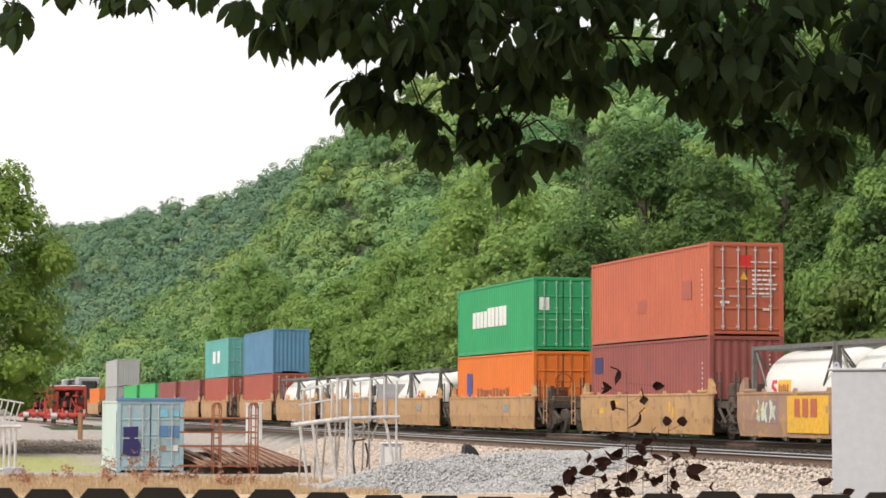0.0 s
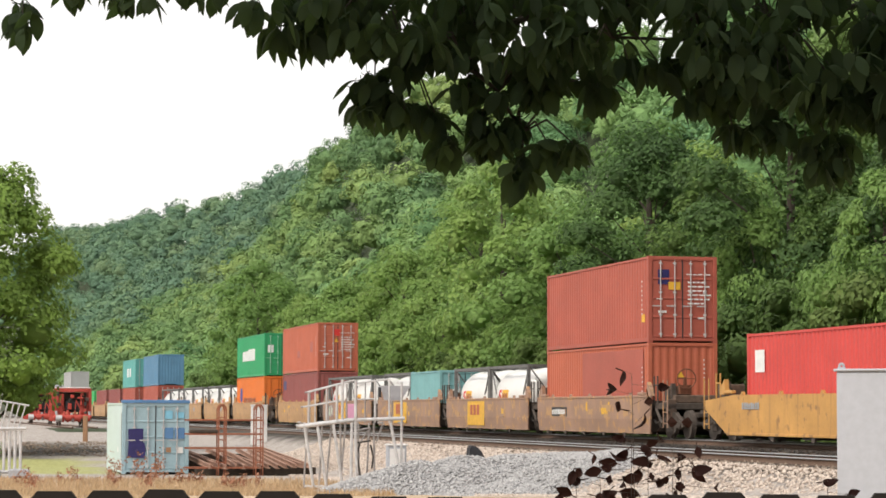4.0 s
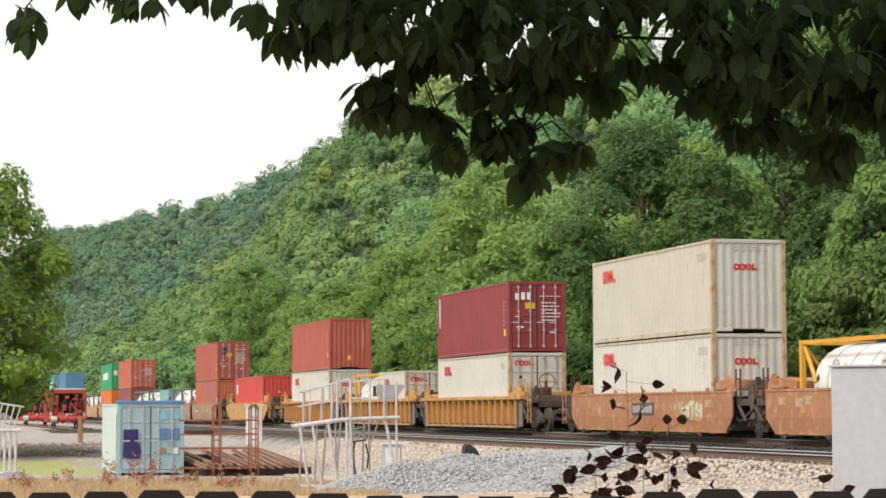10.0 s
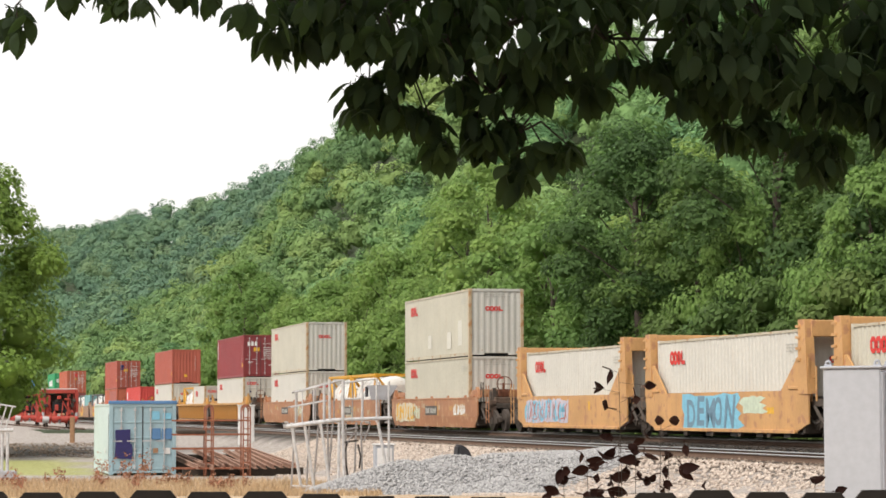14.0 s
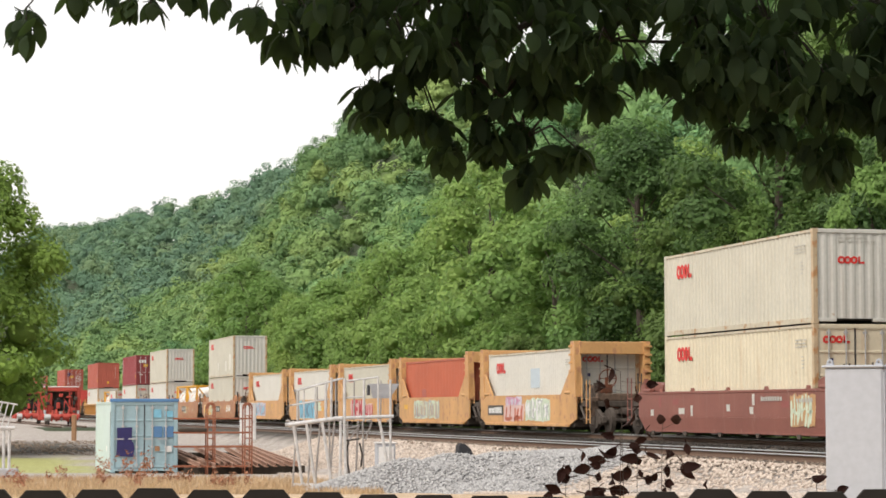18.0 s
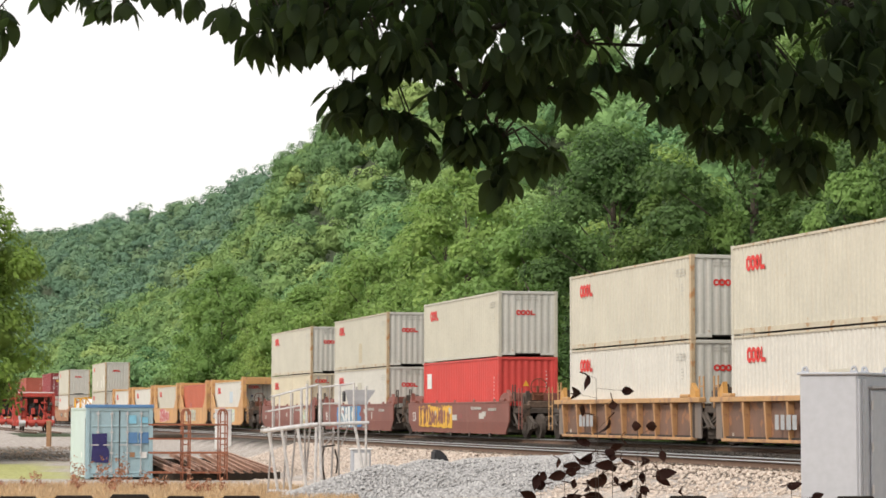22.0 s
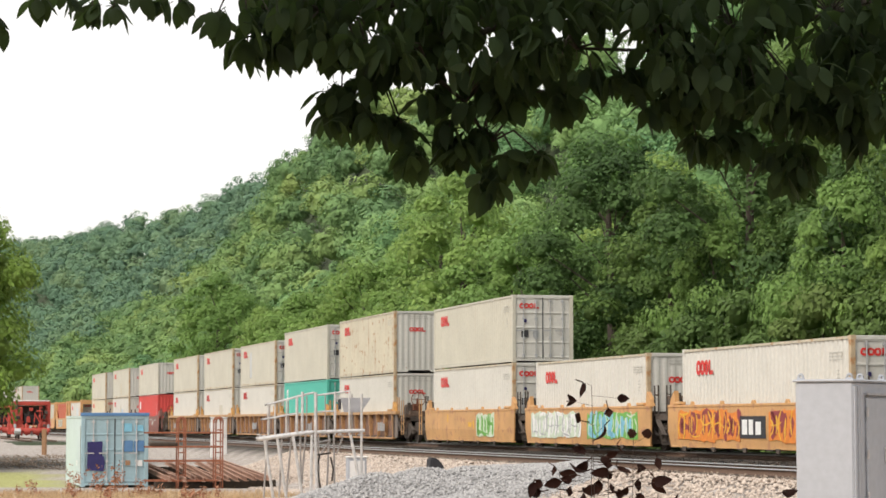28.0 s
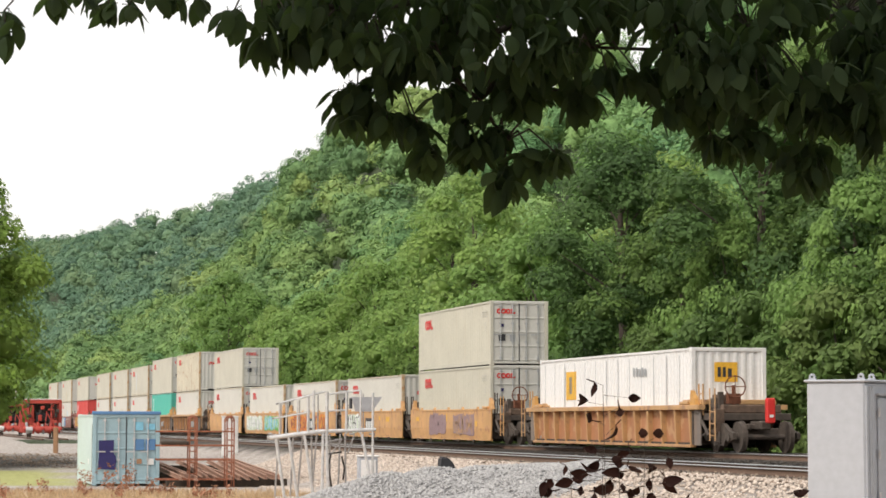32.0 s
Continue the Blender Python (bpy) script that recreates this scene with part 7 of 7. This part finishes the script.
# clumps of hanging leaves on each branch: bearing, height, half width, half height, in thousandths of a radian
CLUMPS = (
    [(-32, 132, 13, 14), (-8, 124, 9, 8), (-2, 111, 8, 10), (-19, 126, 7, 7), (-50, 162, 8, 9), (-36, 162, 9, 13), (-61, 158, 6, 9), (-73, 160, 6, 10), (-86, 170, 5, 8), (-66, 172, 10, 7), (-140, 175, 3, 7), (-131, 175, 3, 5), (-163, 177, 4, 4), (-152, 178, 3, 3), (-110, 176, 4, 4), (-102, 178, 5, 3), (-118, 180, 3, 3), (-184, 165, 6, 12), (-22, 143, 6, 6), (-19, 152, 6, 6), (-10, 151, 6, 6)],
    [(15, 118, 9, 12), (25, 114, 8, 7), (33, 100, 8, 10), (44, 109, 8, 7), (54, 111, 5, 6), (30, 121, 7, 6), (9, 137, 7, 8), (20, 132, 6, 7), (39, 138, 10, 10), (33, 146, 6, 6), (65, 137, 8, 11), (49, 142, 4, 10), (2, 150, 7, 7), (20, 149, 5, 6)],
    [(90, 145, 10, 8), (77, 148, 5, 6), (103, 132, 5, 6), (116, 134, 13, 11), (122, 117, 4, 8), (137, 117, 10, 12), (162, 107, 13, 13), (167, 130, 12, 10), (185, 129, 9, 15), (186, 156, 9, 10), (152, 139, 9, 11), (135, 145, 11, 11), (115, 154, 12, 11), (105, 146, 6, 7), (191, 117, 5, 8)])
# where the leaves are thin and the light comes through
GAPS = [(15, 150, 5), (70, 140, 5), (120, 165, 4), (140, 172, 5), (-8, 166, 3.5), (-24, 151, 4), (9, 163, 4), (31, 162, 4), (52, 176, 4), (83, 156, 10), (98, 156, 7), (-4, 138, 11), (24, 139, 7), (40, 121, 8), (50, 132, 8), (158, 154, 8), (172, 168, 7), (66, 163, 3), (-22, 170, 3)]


def overhead_tree():
    rng = random.Random(12)
    t = thing("overhanging_tree", "tree whose branches hang over the view, its shade put into the leaf colour", "tree", "", pose(0, 0, 0))
    bm = rod(B(), (6.2, 8.5, 0.4), (5.9, 8.8, 4.5), 0.22, 14, 0.17)
    part("trunk", rod(bm, (5.9, 8.8, 4.45), (4.6, 9.2, 7.5), 0.17, 12, 0.08), M["bark"], t)
    blades = [(0.14, 0.068, 62, 8, 0.25), (0.128, 0.064, 40, -4, 0.35), (0.15, 0.066, 88, 22, 0.2), (0.12, 0.06, 24, 6, 0.3)]
    meshes = []
    for i, b in enumerate(blades):
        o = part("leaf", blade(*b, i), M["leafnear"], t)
        meshes.append(o.data)
        bpy.data.objects.remove(o)
    groups = []
    for lo, hi, path in ((-200, -12, [(60, 215, 9.3), (10, 186, 9.2), (-30, 176, 9.1), (-75, 186, 9.0), (-110, 197, 9.0), (-150, 200, 9)]),
                         (-12, 60, [(110, 215, 9.3), (60, 180, 9.2), (20, 165, 9.1), (8, 150, 9.0), (22, 138, 9.0), (32, 120, 9)]),
                         (60, 400, [(330, 215, 9.3), (230, 190, 9.2), (180, 175, 9.2), (140, 165, 9.1), (110, 160, 9.1), (70, 162, 9)])):
        bm = B()
        pts = [sight(*p) for p in path]
        for k, (a, b) in enumerate(zip(pts, pts[1:])):
            rod(bm, a, b, 0.016 - 0.002 * k, 7, 0.014 - 0.002 * k)
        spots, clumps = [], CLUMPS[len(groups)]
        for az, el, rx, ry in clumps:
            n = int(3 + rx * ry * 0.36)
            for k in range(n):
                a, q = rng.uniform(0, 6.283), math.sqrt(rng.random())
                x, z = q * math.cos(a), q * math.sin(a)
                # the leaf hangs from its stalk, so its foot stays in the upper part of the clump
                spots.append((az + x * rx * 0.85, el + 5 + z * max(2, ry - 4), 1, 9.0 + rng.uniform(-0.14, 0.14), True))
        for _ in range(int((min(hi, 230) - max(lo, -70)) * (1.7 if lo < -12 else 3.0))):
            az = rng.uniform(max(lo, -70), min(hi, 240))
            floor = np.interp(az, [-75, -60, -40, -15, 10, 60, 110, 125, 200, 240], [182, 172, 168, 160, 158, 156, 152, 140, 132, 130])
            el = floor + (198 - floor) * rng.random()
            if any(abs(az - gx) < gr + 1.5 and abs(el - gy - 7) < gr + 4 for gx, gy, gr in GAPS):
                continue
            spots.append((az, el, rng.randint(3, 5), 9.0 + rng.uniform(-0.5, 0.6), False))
        for _ in range(int((hi - lo) * 0.5) if hi < 300 else 90):
            # unseen leaves added above the view to keep the sky off those below
            spots.append((rng.uniform(max(lo, -160), min(hi, 300)), rng.uniform(200, 330), 7, 9.0 + rng.uniform(-1.5, 1.5), False))
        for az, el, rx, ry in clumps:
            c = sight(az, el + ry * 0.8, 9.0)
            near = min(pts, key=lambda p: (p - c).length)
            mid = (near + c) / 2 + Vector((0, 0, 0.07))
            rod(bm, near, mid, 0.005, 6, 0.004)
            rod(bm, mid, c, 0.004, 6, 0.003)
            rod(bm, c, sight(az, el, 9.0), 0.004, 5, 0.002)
        leaves = []
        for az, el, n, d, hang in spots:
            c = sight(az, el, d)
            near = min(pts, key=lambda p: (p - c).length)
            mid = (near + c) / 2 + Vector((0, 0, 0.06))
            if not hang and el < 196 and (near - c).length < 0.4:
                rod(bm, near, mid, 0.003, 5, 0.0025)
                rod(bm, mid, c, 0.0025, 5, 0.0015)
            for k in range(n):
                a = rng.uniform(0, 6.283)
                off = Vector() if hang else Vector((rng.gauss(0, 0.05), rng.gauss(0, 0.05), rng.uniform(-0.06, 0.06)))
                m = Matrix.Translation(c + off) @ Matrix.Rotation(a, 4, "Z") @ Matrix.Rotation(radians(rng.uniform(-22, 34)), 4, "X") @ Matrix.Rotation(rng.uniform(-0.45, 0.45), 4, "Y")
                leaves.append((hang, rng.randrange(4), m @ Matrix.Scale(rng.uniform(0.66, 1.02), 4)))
        br = part("branch", bm, M["twig"], t)
        single = [x for x in leaves if x[0]][:100]
        rest = [x for x in leaves if not x[0]] + [x for x in leaves if x[0]][100:]
        for _, k, m in single:
            o = new("leaf", meshes[k])
            o.parent = br
            o.matrix_basis = m
        vs, fs, base = [], [], 0
        for _, k, m in rest:
            me = meshes[k]
            co = np.empty(len(me.vertices) * 3, dtype=np.float32)
            me.vertices.foreach_get("co", co)
            co = co.reshape(-1, 3) @ np.array(m.to_3x3()).T + np.array(m.translation)
            vs.append(co)
            for p in me.polygons:
                if len(p.vertices) == 4:
                    fs.append([v + base for v in p.vertices])
            base += len(co)
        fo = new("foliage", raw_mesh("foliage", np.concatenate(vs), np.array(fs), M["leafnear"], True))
        fo.parent = br
        fo["kind"] = "stuff"
        groups.append(br)
    # unseen boughs and foliage added over and behind the eye to shade the hanging leaves
    bm = B()
    for a, b in (((5.9, 8.8, 4.5), (2.5, 6.5, 6.4)), ((2.5, 6.5, 6.4), (-3.5, 4.5, 6.8)), ((2.5, 6.5, 6.4), (1.0, -1.5, 7.0))):
        rod(bm, a, b, 0.09, 8, 0.05)
    over = part("branch", bm, M["bark"], t)
    k, n = 6500, np.random.RandomState(5)
    p = np.stack([n.uniform(-6.5, 8, k), n.uniform(-3, 9.5, k), n.uniform(5.6, 7.8, k)], -1)
    d = n.normal(size=(k, 3)) * np.array([1, 1, 0.5])
    d /= np.linalg.norm(d, axis=1, keepdims=True)
    u = np.cross(d, n.normal(size=(k, 3)))
    u *= 0.07 / np.linalg.norm(u, axis=1, keepdims=True)
    d *= 0.14
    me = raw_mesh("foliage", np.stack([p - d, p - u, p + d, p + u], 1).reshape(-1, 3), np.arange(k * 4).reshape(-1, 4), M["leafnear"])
    fo = new("foliage", me)
    fo.parent = over
    fo["kind"] = "stuff"
    return groups


BRANCHES = overhead_tree()


def sapling(x, stems, label, seed):
    """Thin stems with a few dark maroon leaves, standing behind the fence."""
    rng = random.Random(seed)
    d = 8.0
    t = thing("maroon_sapling", label, "sapling", "maroon saplings")
    leafs = []
    for i, b in enumerate(((0.074, 0.036, 30, -30, 0.5), (0.066, 0.036, 85, -35, 0.6), (0.085, 0.042, 15, 80, 0.4))):
        o = part("leaf", blade(*b, 20 + i), M["leafred"], t)
        leafs.append(o.data)
        bpy.data.objects.remove(o)
    for top_az, top_el, foot_az, n in stems:
        a, b = sight(foot_az, -75, d), sight(top_az, top_el, d)
        a.z = 0.95
        part("stem", rod(B(), a, b, 0.0019, 6, 0.001), M["bark"], t)
        for k in range(n):
            u = 1 - (k / max(1, n - 1)) ** 1.0
            lo = sight(foot_az + (top_az - foot_az) * 0.1, -44, d)
            p = lo + (b - lo) * u
            side = 1 if k % 2 else -1
            reach = rng.uniform(0.015, 0.11) * (0.3 if k == 0 else 1)
            q = p + Vector((side * reach, rng.uniform(-0.05, 0.05), rng.uniform(-0.01, 0.035)))
            part("twig", rod(B(), p, q, 0.0008, 5, 0.0006), M["bark"], t)
            o = new("leaf", rng.choice(leafs))
            o.parent = t
            o.matrix_basis = Matrix.Translation(q) @ Matrix.Rotation(rng.uniform(-1.2, 1.2), 4, "Z") @ Matrix.Rotation(-side * rng.uniform(0.0, 2.1), 4, "Y") @ Matrix.Rotation(rng.uniform(-1.1, 0.9), 4, "X") @ Matrix.Scale(rng.uniform(0.68, 1.05), 4)


sapling(0, [(76, 16, 80, 15), (94, -5, 90, 11), (97, -19, 98, 7), (62, -21, 68, 9), (52, -29, 56, 7), (83, -20, 82, 10), (76, -12, 74, 6)], "slender sapling with dark maroon leaves behind the fence", 6)
sapling(1, [(159, -29, 160, 4)], "small maroon seedling tip behind the fence", 9)

# ---- what moves ----
RUN = [0.0, 33.7, 67.36, 100.95, 134.43, 167.83, 201.29, 234.89, 268.53, 302.17, 335.82, 369.41, 402.92, 436.3, 469.59, 502.82, 536.04]


# wind in the overhanging branches: seconds, millimetres to the side and up
SWAY = [(0, -50, 2), (0.5, -26, 0), (1, -12, 10), (1.5, -60, 14), (2, -30, 4), (3, -50, 8), (3.5, -40, 8), (5.5, -16, 10), (6, 12, 7), (6.5, -18, 6), (7, -57, 6), (7.5, -37, 2), (8, -8, -5), (8.5, -20, -7), (9, 9, -10), (9.5, 50, -7),
        (10, 15, -5), (10.5, -20, 0), (11, -5, -4), (11.5, 10, 3), (12, -4, 10), (13, -3, -5), (14, 2, -4), (16.5, -2, -8), (17, -8, -12), (17.5, 12, -22), (18, 30, -24), (18.5, 50, -26), (19, 50, -26), (20, -3, -5), (20.5, 6, -7),
        (21, 35, -12), (22, 20, -2), (23, 28, 2), (24, 14, 2), (25, 10, 7), (27.5, -3, 8), (28, -3, 13), (29, -16, 18), (30, -7, 15), (31, -15, 18), (32, 12, 16)]


def motions():
    for ob, q, z, side in MOVERS:
        rows = []
        for i, s in enumerate(RUN):
            x, y, h = on_line(q + s, side)
            rows.append((2.0 * i, pose(x, y, RAIL + z, 0, 0, h)))
        walk(ob, rows)
    for ob, k in zip(BRANCHES, (1.0, 1.0, 0.7)):
        walk(ob, [(t, pose(k * dx / 1000, 0, k * dz / 1000)) for t, dx, dz in SWAY])


motions()
